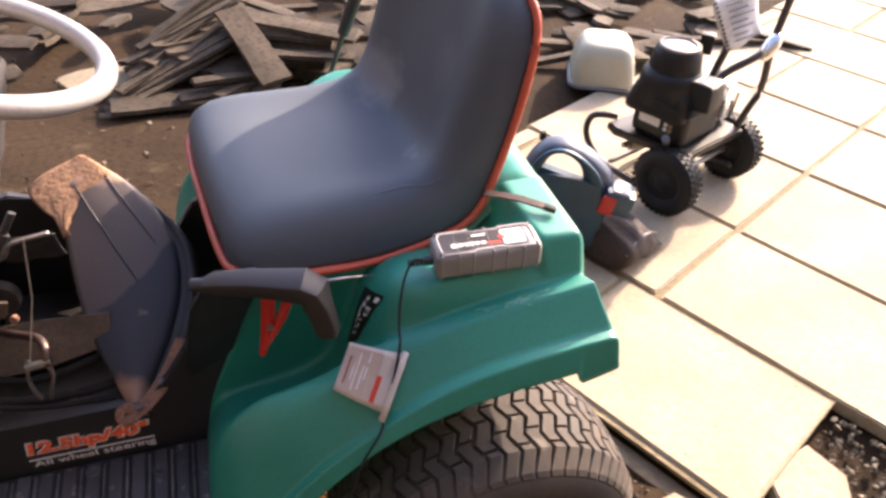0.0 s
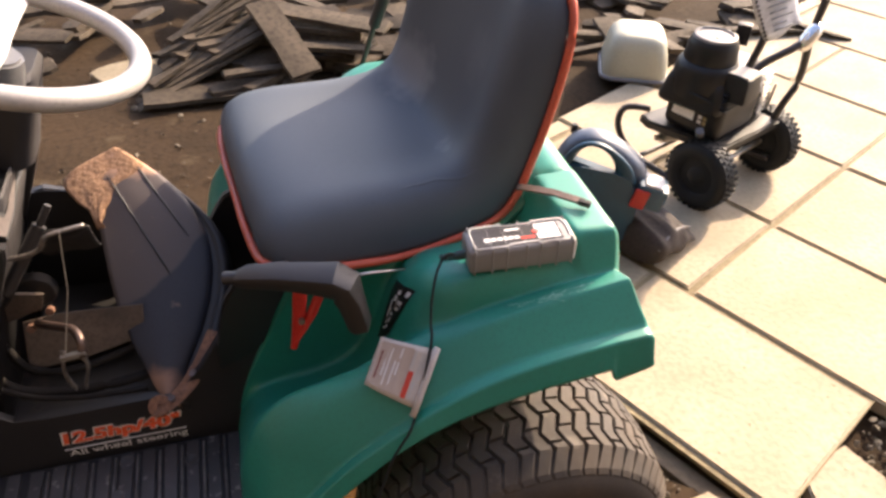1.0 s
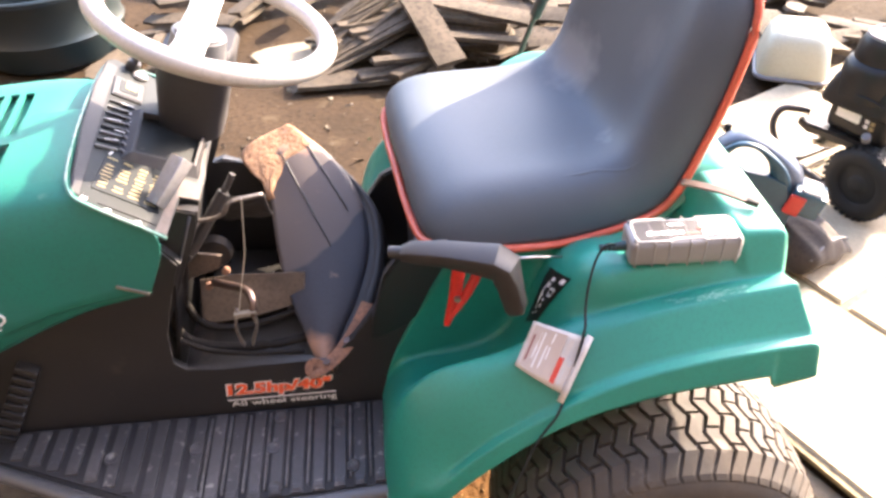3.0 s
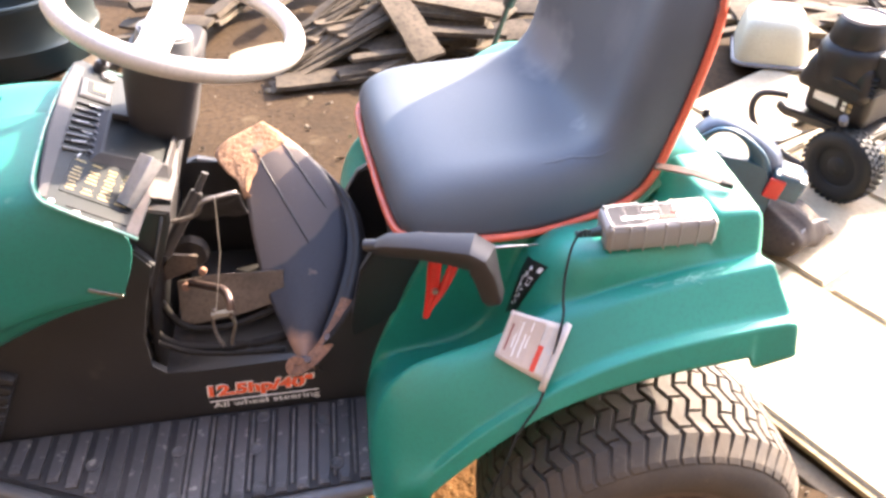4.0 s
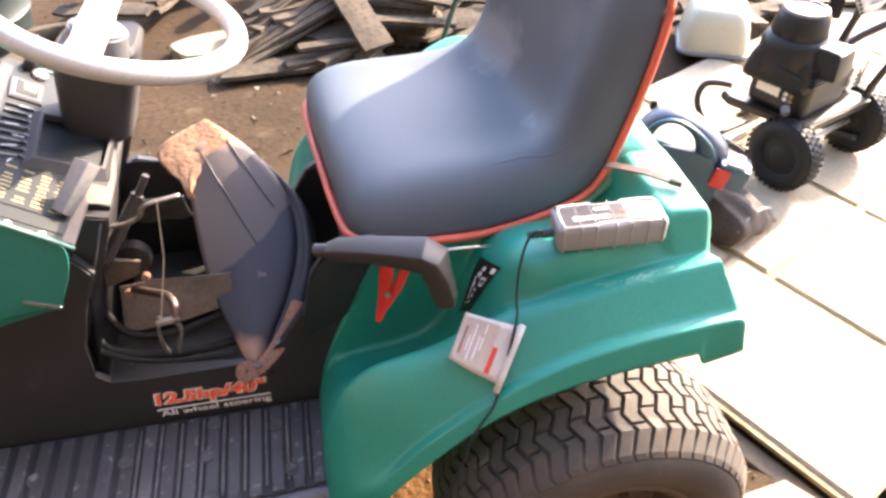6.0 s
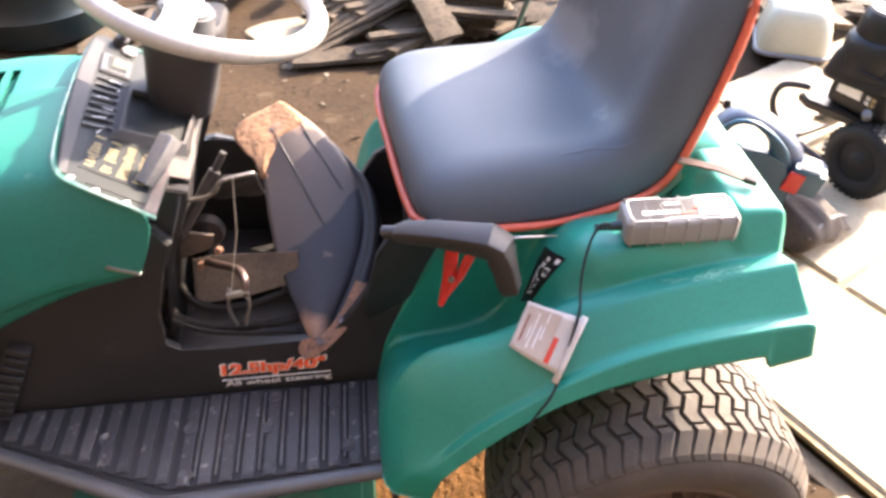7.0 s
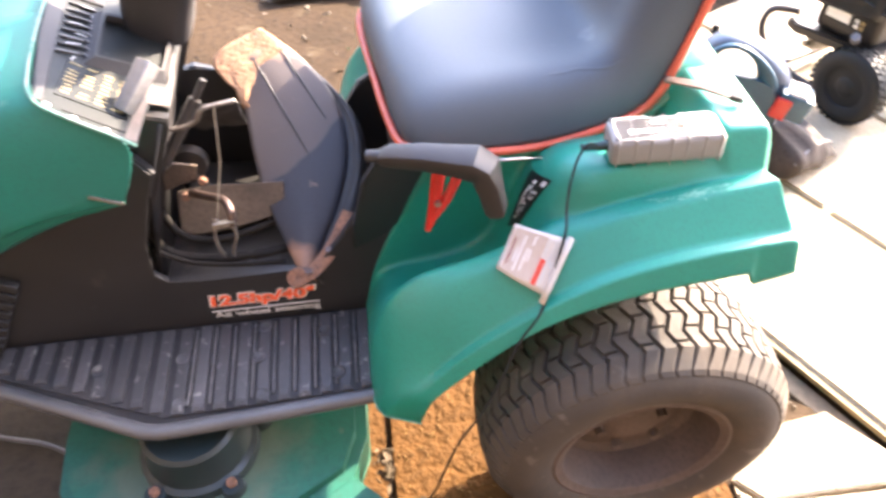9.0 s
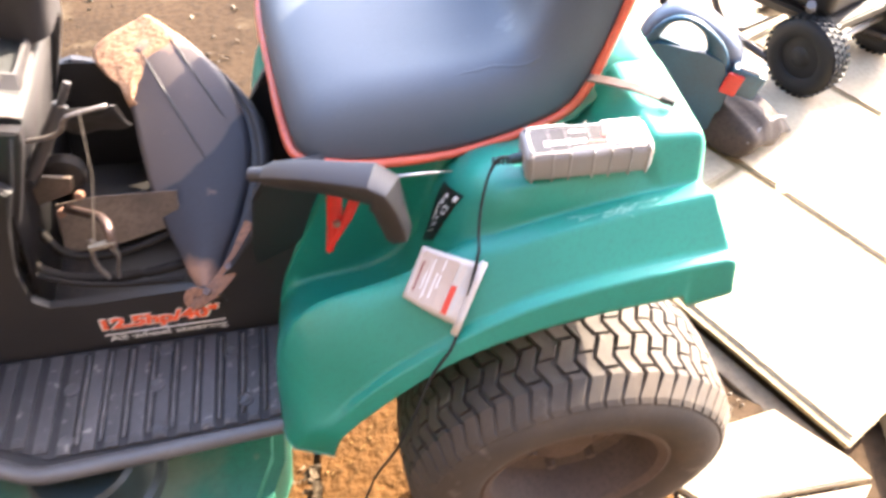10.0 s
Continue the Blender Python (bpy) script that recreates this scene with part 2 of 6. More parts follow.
# brown flag by the hood, its colour halved to include the shade there
SHADESLAB = material("shaded_brown_flag", (0.059, 0.043, 0.027), 0.95, second=(0.038, 0.028, 0.018), patch=4, grain=40, spread=0.3, bump=0.5, depth=0.006)
SPOKE = material("bright_brushed_aluminium", (0.82, 0.8, 0.77), 0.4, 0.35, spread=0.08, patch=10, grain=200, bump=0.04)
BRICK = material("brown_brick", (0.104, 0.086, 0.067), 0.9, second=(0.076, 0.064, 0.05), patch=3, grain=30, spread=0.3, bump=0.4, depth=0.01)
GREASY = material("greasy_brown_plate", (0.135, 0.10, 0.078), 0.5, 0.2, second=(0.08, 0.06, 0.048), patch=18, grain=140, spread=0.3, bump=0.15)
TUBBLACK = material("dark_tub_plastic", (0.008, 0.015, 0.017), 0.4, second=(0.014, 0.021, 0.022), patch=4, grain=120, spread=0.2, bump=0.08)
COLUMN = material("dull_dark_grey_plastic", (0.034, 0.032, 0.035), 0.6, second=(0.05, 0.046, 0.046), patch=7, grain=180, spread=0.2, bump=0.08, spec=0.3)
DUSTYRIM = material("dust_covered_plastic", (0.105, 0.082, 0.072), 0.8, second=(0.078, 0.062, 0.056), patch=18, grain=140, spread=0.2, bump=0.1)
DASHBLACK = material("dash_black", (0.009, 0.011, 0.012), 0.55, second=(0.016, 0.018, 0.018), patch=9, grain=200, spread=0.2, bump=0.06, spec=0.25,
                     spots=(0.05, 0.05, 0.045), spot_scale=30, spot_at=0.66)
LEAF = material("dry_leaf_litter", (0.098, 0.066, 0.033), 0.9, second=(0.056, 0.038, 0.02), patch=12, grain=60, spread=0.3, bump=0.2)

# ---- mesh helpers ----


def part(name, bm, mat_, parent=None, label="", smooth=None):
    """One bmesh as one mesh object, under a thing or a part."""
    me = bpy.data.meshes.new(name)
    bm.to_mesh(me)
    bm.free()
    for m_ in (mat_ if isinstance(mat_, (list, tuple)) else [mat_]):
        me.materials.append(m_)
    if smooth is not None:
        me.polygons.foreach_set("use_smooth", [True] * len(me.polygons))
        if smooth < 180:
            me.set_sharp_from_angle(angle=radians(smooth))
    ob = new(name, me)
    if parent:
        ob.parent = parent
    if label:
        ob["label"] = label
    return ob


def thing(name, label, category, group="", kind="", at=None):
    ob = new(name)
    ob.empty_display_size = 0.05
    if at is not None:
        ob.matrix_world = at
    return tagged(ob, label, category, group, kind)


def box(bm, c, s, rot=(0, 0, 0), bevel=0.0, seg=2, taper=None):
    """A box of full size s round c; taper scales its top in x and y."""
    r = bmesh.ops.create_cube(bm, size=1.0)
    vs = r["verts"]
    for v in vs:
        if taper and v.co.z > 0:
            v.co.x *= taper[0]
            v.co.y *= taper[1]
    bmesh.ops.transform(bm, matrix=pose(*c, *rot) @ Matrix.Diagonal((*s, 1)), verts=vs)
    if bevel:
        es = list({e for v in vs for e in v.link_edges})
        bmesh.ops.bevel(bm, geom=es, offset=bevel, segments=seg, affect="EDGES", profile=0.6)
    return bm


def cyl(bm, a, b, r, r2=None, seg=24, bevel=0.0):
    """A cylinder or cone from a to b."""
    a, b = Vector(a), Vector(b)
    d = b - a
    res = bmesh.ops.create_cone(bm, cap_ends=True, segments=seg, radius1=r, radius2=r if r2 is None else r2, depth=d.length)
    m = Matrix.Translation((a + b) / 2) @ d.to_track_quat("Z", "Y").to_matrix().to_4x4()
    bmesh.ops.transform(bm, matrix=m, verts=res["verts"])
    if bevel:
        es = [e for e in {e for v in res["verts"] for e in v.link_edges} if e.calc_face_angle(0) > 1.0]
        bmesh.ops.bevel(bm, geom=es, offset=bevel, segments=2, affect="EDGES")
    return bm


def smooth_path(pts, n=6, closed=False):
    """Catmull-Rom through the points."""
    p = [Vector(q) for q in pts]
    out, k = [], len(p)
    for i in range(k if closed else k - 1):
        g = [p[(i + j) % k] if closed else p[min(max(i + j, 0), k - 1)] for j in (-1, 0, 1, 2)]
        for s in range(n):
            t = s / n
            out.append(0.5 * ((2 * g[1]) + (g[2] - g[0]) * t + (2 * g[0] - 5 * g[1] + 4 * g[2] - g[3]) * t * t
                              + (3 * g[1] - g[0] - 3 * g[2] + g[3]) * t ** 3))
    if not closed:
        out.append(p[-1])
    return out


def tube(bm, pts, r, seg=8, closed=False, flat=1.0):
    """A round bar along the points; r may be a number or one for each point."""
    p = [Vector(q) for q in pts]
    n = len(p)
    rings = []
    up = Vector((0.03, 0.05, 1))
    for i, q in enumerate(p):
        d = (p[(i + 1) % n] - p[i - 1]) if closed else (p[min(i + 1, n - 1)] - p[max(i - 1, 0)])
        d.normalize()
        if abs(d.dot(up.normalized())) > 0.97:
            up = Vector((1, 0.1, 0))
        side = d.cross(up).normalized()
        top = side.cross(d).normalized()
        rr = r[i] if isinstance(r, (list, tuple)) else r
        rings.append([bm.verts.new(q + side * math.cos(a) * rr + top * math.sin(a) * rr * flat)
                      for a in (2 * math.pi * k / seg for k in range(seg))])
    for i in range(n if closed else n - 1):
        a, b = rings[i], rings[(i + 1) % n]
        for k in range(seg):
            bm.faces.new((a[k], a[(k + 1) % seg], b[(k + 1) % seg], b[k]))
    if not closed:
        bm.faces.new(rings[0][::-1])
        bm.faces.new(rings[-1])
    bmesh.ops.recalc_face_normals(bm, faces=bm.faces)
    return bm


def loft(bm, rows, close_rows=False):
    """A skin over rows of points, all of one length."""
    g = [[bm.verts.new(p) for p in row] for row in rows]
    for a, b in zip(g, g[1:]):
        n = len(a)
        for k in range(n if close_rows else n - 1):
            bm.faces.new((a[k], a[(k + 1) % n], b[(k + 1) % n], b[k]))
    return g


def prism(bm, outline, m, thick, bevel=0.0):
    """A flat plate with that outline (x, y), from z 0 to thick, put at the pose m."""
    lo = [bm.verts.new(m @ Vector((x, y, 0))) for x, y in outline]
    hi = [bm.verts.new(m @ Vector((x, y, thick))) for x, y in outline]
    n = len(lo)
    fs = [bm.faces.new(lo[::-1]), bm.faces.new(hi)]
    for k in range(n):
        fs.append(bm.faces.new((lo[k], lo[(k + 1) % n], hi[(k + 1) % n], hi[k])))
    if bevel:
        bmesh.ops.bevel(bm, geom=list({e for e in fs[1].edges}), offset=bevel, segments=2, affect="EDGES")
    return bm


def revolve(bm, profile, centre, seg=48, axis="y"):
    """A closed profile of (radius, along) turned about an axis through centre."""
    c = Vector(centre)
    rings = []
    for i in range(seg):
        a = 2 * math.pi * i / seg
        ring = []
        for r, w in profile:
            if axis == "y":
                v = Vector((r * math.cos(a), w, r * math.sin(a)))
            else:
                v = Vector((r * math.cos(a), r * math.sin(a), w))
            ring.append(bm.verts.new(c + v))
        rings.append(ring)
    for i in range(seg):
        a, b = rings[i], rings[(i + 1) % seg]
        for k in range(len(profile) - 1):
            bm.faces.new((a[k], a[k + 1], b[k + 1], b[k]))
    bmesh.ops.recalc_face_normals(bm, faces=bm.faces)
    return bm


def subdivided(ob, levels=2, thick=0.0, offset=-1.0):
    m = ob.modifiers.new("smooth", "SUBSURF")
    m.levels = m.render_levels = levels
    if thick:
        s = ob.modifiers.new("wall", "SOLIDIFY")
        s.thickness, s.offset = thick, offset
    ob.data.polygons.foreach_set("use_smooth", [True] * len(ob.data.polygons))
    return ob


def lettering(text, size, mat_, m, parent, name="lettering", bold=0.0, shear=0.0, extrude=0.0004, spacing=1.0):
    cu = bpy.data.curves.new(name, "FONT")
    cu.body, cu.size, cu.extrude, cu.offset, cu.shear, cu.space_character = text, size, extrude, bold, shear, spacing
    ob = new(name, cu)
    me = bpy.data.meshes.new_from_object(ob)
    bpy.data.objects.remove(ob)
    me.materials.clear()
    me.materials.append(mat_)
    out = new(name, me)
    out.matrix_world = m
    out.parent = parent
    return out


YC = 0.19      # the tractor's middle plane
# ---- ground, paving ----
B_DIR, A_DIR = Vector((0.8897, 0.4567, 0)), Vector((-0.4567, 0.8897, 0))
PAVE = Vector((2.148, 0.729, 0))


def paved(u, v, z=0.0):
    return PAVE + B_DIR * u + A_DIR * v + Vector((0, 0, z))


def ground_height(x, y):
    n = noise.noise(Vector((x * 0.9, y * 0.9, 0))) * 0.02 + noise.noise(Vector((x * 4, y * 4, 3))) * 0.006
    d = Vector((x, y, 0)) - PAVE
    u, v = d.dot(B_DIR), d.dot(A_DIR)
    if u > -1.13 and -4.5 < v < 1.1:
        return -0.06
    return -0.03 + n


bm = bmesh.new()
xs = [-80, -30, -12, -6] + [-4 + 0.09 * i for i in range(112)] + [8, 14, 30, 80]
ys = [-80, -30, -12, -4] + [-1.5 + 0.09 * i for i in range(90)] + [9, 14, 30, 80]
loft(bm, [[(x, y, ground_height(x, y)) for x in xs] for y in ys])
bmesh.ops.recalc_face_normals(bm, faces=bm.faces)
ground = tagged(part("ground", bm, SOIL, smooth=180), "bare dry brown soil with scattered litter", "ground", kind="structure")

pavement = tagged(new("pavement"), "pale sandstone slab paving with sandy joints", "paving", kind="structure")
bm = bmesh.new()
loft(bm, [[paved(-1.07, -0.58, -0.010), paved(8, -0.58, -0.010)], [paved(-1.07, 1.0, -0.010), paved(8, 1.0, -0.010)]])
loft(bm, [[paved(-0.52, -4.4, -0.010), paved(8, -4.4, -0.010)], [paved(-0.52, -0.575, -0.010), paved(8, -0.575, -0.010)]])
bmesh.ops.recalc_face_normals(bm, faces=bm.faces)
part("bedding_sand", bm, JOINT, pavement, "dusty mortar bed")


def slab(u0, u1, v0, v1, z=0.0, name="slab", parent=None, mat_=None):
    g = 0.009
    rnd = random.Random(int(u0 * 977 + v0 * 3301))
    bm = bmesh.new()
    j = [rnd.uniform(-0.005, 0.005) for _ in range(8)]
    pts = [(u0 + g + j[0], v0 + g + j[1]), (u1 - g + j[2], v0 + g + j[3]), (u1 - g + j[4], v1 - g + j[5]), (u0 + g + j[6], v1 - g + j[7])]
    m = Matrix.Translation((PAVE.x, PAVE.y, z - 0.045 + rnd.uniform(-0.003, 0.002))) @ Matrix.Rotation(math.atan2(B_DIR.y, B_DIR.x), 4, "Z")
    prism(bm, pts, m, 0.045, 0.006)
    return part(name, bm, mat_ or SLAB, parent or pavement)


ROW_U = [-1.064, -0.54, 0.0, 0.59, 1.18, 1.78, 2.38, 2.98, 3.58, 4.18, 4.78, 5.38, 5.98]
for i, (u0, u1) in enumerate(zip(ROW_U, ROW_U[1:])):
    cuts = [-0.586, 0.131, 1.0] if i == 0 else [-4.4, -3.6, -2.7, -1.8, -0.9, 0.0, 0.9 if i % 2 else 0.52, 1.0 if i % 2 else 1.02]
    for v0, v1 in zip(cuts, cuts[1:]):
        slab(u0, u1, v0, v1)

# the edge of the paving: a kerb of concrete strips, the grit below it and a few flags beside the tyre
bm = bmesh.new()
for v0, v1 in ((-0.60, 0.2), (0.21, 1.0)):
    box(bm, paved(-1.098, (v0 + v1) / 2, -0.070), (0.054, v1 - v0, 0.06), (0, 0, math.degrees(math.atan2(B_DIR.y, B_DIR.x))), 0.006)
tagged(part("kerb", bm, KERBDARK), "narrow weathered concrete edging strip", "kerb", kind="structure")


def scatter(name, n, area, size, mat_, label, seed, z=-0.03, flat=0.6):
    rnd = random.Random(seed)
    bm = bmesh.new()
    for _ in range(n):
        x, y = area(rnd)
        s = rnd.uniform(*size)
        r = bmesh.ops.create_icosphere(bm, subdivisions=1, radius=s)
        m = pose(x, y, ground_height(x, y) + s * flat * 0.4 if z is None else z, rnd.uniform(0, 360), rnd.uniform(0, 360), rnd.uniform(0, 360))
        for v in r["verts"]:
            v.co *= rnd.uniform(0.7, 1.2)
            v.co.z *= flat
        bmesh.ops.transform(bm, matrix=m, verts=r["verts"])
    return tagged(part(name, bm, mat_, smooth=40), label, name.replace("_", " "), kind="stuff")


def grit_area(rnd):
    p = paved(rnd.uniform(-1.45, -1.14), rnd.uniform(-0.9, 0.9))
    return p.x, p.y


def grit_patch(rnd):
    p = paved(rnd.uniform(-0.95, -0.56), rnd.uniform(-1.3, -0.6))
    return p.x, p.y


scatter("grit", 420, grit_area, (0.003, 0.011), GRAVEL, "grey grit along the paving edge", 3, -0.035)
scatter("gravel_patch", 700, grit_patch, (0.003, 0.012), GRAVEL, "grey gravel filling a gap between slabs", 4, -0.03)
scatter("stone", 160, lambda r: (r.uniform(-2.2, 2.5), r.uniform(0.7, 3.4)), (0.004, 0.018), GRAVEL, "small stones scattered on bare soil", 5, None)

# two walls out of view, added to darken upright faces by blocking sky
bm = bmesh.new()
box(bm, (0.6, -2.75, 2.55), (11.0, 0.25, 5.2))
tagged(part("wall_south", bm, BRICK), "unseen brown wall added to hold back skylight", "wall", kind="structure")
bm = bmesh.new()
box(bm, (-4.0, 1.5, 2.7), (0.25, 9.0, 5.5))
tagged(part("wall_west", bm, BRICK), "unseen brown wall added to hold back skylight", "wall", kind="structure")
# ---- the lawn tractor ----
tractor = thing("lawn_tractor", "green ride-on lawn tractor with navy seat and dusty black panels", "lawn tractor")


def mirrored(p):
    return (p[0], 2 * YC - p[1], p[2])


# rear fender: sections from the inner side to the outer lip, from the low front corner to the back
FENDER = [
    [(0.300, 0.00, 0.372), (0.300, -0.06, 0.371), (0.298, -0.12, 0.370), (0.298, -0.17, 0.369), (0.300, -0.21, 0.366), (0.306, -0.235, 0.364), (0.318, -0.252, 0.361), (0.381, -0.276, 0.36)],
    [(0.315, 0.00, 0.43), (0.308, -0.06, 0.44), (0.302, -0.12, 0.45), (0.304, -0.17, 0.455), (0.318, -0.215, 0.45), (0.330, -0.245, 0.445), (0.345, -0.270, 0.44), (0.398, -0.290, 0.44)],
    [(0.345, 0.00, 0.50), (0.335, -0.06, 0.53), (0.328, -0.12, 0.57), (0.338, -0.17, 0.59), (0.365, -0.215, 0.57), (0.385, -0.245, 0.545), (0.405, -0.280, 0.515), (0.446, -0.296, 0.535)],
    [(0.400, 0.00, 0.54), (0.395, -0.06, 0.55), (0.390, -0.11, 0.565), (0.400, -0.165, 0.645), (0.430, -0.210, 0.64), (0.451, -0.245, 0.605), (0.465, -0.284, 0.56), (0.500, -0.300, 0.58)],
    [(0.470, 0.00, 0.56), (0.465, -0.06, 0.57), (0.465, -0.12, 0.585), (0.490, -0.175, 0.665), (0.515, -0.215, 0.69), (0.535, -0.245, 0.68), (0.552, -0.286, 0.628), (0.560, -0.302, 0.627)],
    [(0.540, 0.00, 0.60), (0.540, -0.06, 0.61), (0.545, -0.12, 0.64), (0.560, -0.175, 0.705), (0.580, -0.215, 0.74), (0.597, -0.245, 0.736), (0.622, -0.288, 0.665), (0.630, -0.303, 0.667)],
    [(0.585, 0.00, 0.72), (0.590, -0.06, 0.735), (0.600, -0.12, 0.765), (0.626, -0.175, 0.775), (0.646, -0.215, 0.786), (0.660, -0.245, 0.79), (0.690, -0.290, 0.70), (0.700, -0.304, 0.684)],
    [(0.630, 0.00, 0.812), (0.632, -0.06, 0.815), (0.640, -0.13, 0.818), (0.655, -0.180, 0.806), (0.680, -0.215, 0.803), (0.700, -0.246, 0.80), (0.760, -0.291, 0.716), (0.773, -0.305, 0.699)],
    [(0.720, 0.00, 0.816), (0.722, -0.06, 0.817), (0.730, -0.15, 0.820), (0.745, -0.185, 0.800), (0.765, -0.215, 0.806), (0.780, -0.247, 0.808), (0.830, -0.292, 0.732), (0.840, -0.306, 0.704)],
    [(0.820, 0.00, 0.818), (0.825, -0.06, 0.819), (0.832, -0.15, 0.824), (0.838, -0.185, 0.803), (0.845, -0.215, 0.812), (0.855, -0.248, 0.814), (0.878, -0.293, 0.742), (0.885, -0.307, 0.706)],
    [(0.858, 0.00, 0.860), (0.858, -0.06, 0.860), (0.862, -0.15, 0.862), (0.866, -0.185, 0.812), (0.872, -0.215, 0.816), (0.880, -0.248, 0.818), (0.892, -0.293, 0.746), (0.896, -0.307, 0.680)],
    [(0.925, 0.00, 0.862), (0.925, -0.06, 0.862), (0.924, -0.155, 0.862), (0.928, -0.185, 0.815), (0.930, -0.215, 0.818), (0.935, -0.245, 0.818), (0.948, -0.290, 0.752), (0.956, -0.305, 0.690)],
    [(0.940, 0.00, 0.855), (0.940, -0.06, 0.855), (0.938, -0.155, 0.853), (0.944, -0.185, 0.80), (0.948, -0.215, 0.79), (0.953, -0.243, 0.78), (0.962, -0.288, 0.74), (0.966, -0.300, 0.695)],
    [(0.955, 0.00, 0.70), (0.955, -0.06, 0.70), (0.956, -0.155, 0.70), (0.958, -0.185, 0.70), (0.960, -0.215, 0.70), (0.962, -0.243, 0.70), (0.964, -0.280, 0.698), (0.966, -0.292, 0.692)],
]
WALL = {1: (0.313, -0.004, 0.44), 2: (0.343, -0.004, 0.53), 3: (0.376, -0.004, 0.60), 4: (0.408, -0.004, 0.69), 5: (0.455, -0.004, 0.76), 6: (0.520, -0.004, 0.79)}


def along(x, table):
    """The height at x on a line given by a few (x, z)."""
    return float(np.interp(x, [p[0] for p in table], [p[1] for p in table]))


PLATFORM = [(0.63, -0.185), (0.704, -0.171), (0.778, -0.160), (0.863, -0.151), (0.90, -0.149)]
LEDGE_IN = [(0.63, 0.738), (0.665, 0.751), (0.71, 0.763), (0.797, 0.782), (0.858, 0.790), (0.93, 0.799)]
LEDGE_OUT = [(0.623, 0.730), (0.657, 0.748), (0.742, 0.769), (0.785, 0.778), (0.87, 0.794), (0.93, 0.803)]
STEP = [(0.399, 0.476), (0.444, 0.538), (0.487, 0.579), (0.571, 0.638), (0.651, 0.689), (0.732, 0.716), (0.814, 0.730), (0.859, 0.736), (0.93, 0.743)]
LIP = [(0.41, 0.455), (0.457, 0.508), (0.486, 0.549), (0.569, 0.614), (0.651, 0.651), (0.732, 0.673), (0.817, 0.682), (0.892, 0.690)]
STEP_X = {2: 0.407, 3: 0.465, 4: 0.555, 5: 0.622, 6: 0.690, 7: 0.760, 8: 0.830, 9: 0.888, 10: 0.898, 11: 0.946, 12: 0.961}
for i, row in enumerate(FENDER):
    if 1 < i < 13:
        x = STEP_X[i]
        step, lip = along(x, STEP), along(x, LIP) if i < 10 else 0.662 + 0.018 * (x - 0.898) / 0.063
        row[6:8] = [(x, -0.260, step), (x + 0.001, -0.277, step - 0.001 - 0.006 * (i == 12)), (x + 0.003, -0.288, lip)]
        if i > 5:
            xl = min(x - 0.012, 0.938)
            if i < 10:
                xp = {6: 0.625, 7: 0.665, 8: 0.750, 9: 0.842}[i]
                row[0] = (row[0][0], -0.02, 0.70 if i == 6 else 0.765)
                row[1] = (row[1][0], -0.10, 0.755 if i == 6 else 0.817)
                row[2] = (xp, along(xp, PLATFORM) + 0.015 * (i == 6), 0.790 if i == 6 else 0.821)
            inner, outer = along(xl, LEDGE_IN), along(xl, LEDGE_OUT)
            row[3] = (xl - 0.010, -0.180, inner)
            row[4] = (xl - 0.005, -0.195, (inner + outer) / 2 + 0.0005)
            row[5] = (xl, -0.210, outer)
    elif i == 13:
        row[3:8] = [(0.957, -0.185, 0.70), (0.958, -0.205, 0.70), (0.959, -0.230, 0.70), (0.962, -0.255, 0.70), (0.965, -0.272, 0.695), (0.966, -0.284, 0.684)]
    else:
        row.insert(7, tuple((p + q) / 2 for p, q in zip(row[6], row[7])))
FENDER[2][5], FENDER[3][5], FENDER[4][5], FENDER[5][5] = (0.383, -0.238, 0.525), (0.447, -0.236, 0.598), (0.530, -0.230, 0.658), (0.603, -0.222, 0.703)
for i, (dx, dz) in {2: (0.005, -0.02), 3: (0.012, -0.05), 4: (0.02, -0.06), 5: (0.02, -0.05)}.items():
    for k in (0, 1, 2):
        FENDER[i][k] = (FENDER[i][k][0] + dx, FENDER[i][k][1], FENDER[i][k][2] + dz)
FENDER[4][4], FENDER[5][4] = (0.513, -0.205, 0.682), (0.588, -0.203, 0.728)
for i, row in enumerate(FENDER):
    row.insert(0, WALL.get(i, (row[0][0], 0.012, row[0][2])))
fenders = []
for side in (0, 1):
    bm = bmesh.new()
    crease = bm.edges.layers.float.new("crease_edge")
    grid = loft(bm, [[(p[0] - 0.035, 2 * YC - p[1], p[2] + 0.02) for p in row] if side else row for row in FENDER])
    for i, row in enumerate(grid):
        for k, v in enumerate(row):
            if i + 1 < len(grid):
                edge = bm.edges.get((v, grid[i + 1][k]))
                edge[crease] = {1: 0.5 if 1 < i < 7 else 0.0, 3: 0.7 if i > 6 else 0.0, 4: 0.75 if i > 5 else 0.5, 6: 0.8 if i > 4 else 0.5, 7: 1.0 if i > 2 else 0.6, 8: 0.95, 9: 1.0}.get(k, 0.0)
            if k + 1 < len(row):
                across = bm.edges.get((v, row[k + 1]))
                across[crease] = {9: 0.5, 10: 0.6, 11: 0.7, 0: 1.0, 13: 1.0}.get(i, 0.0)
    bmesh.ops.recalc_face_normals(bm, faces=bm.faces)
    ob = part("fender", bm, GREEN, tractor, "moulded green plastic rear fender, scuffed on its ledge")
    fenders.append(subdivided(ob, 3, 0.005, -1.0))

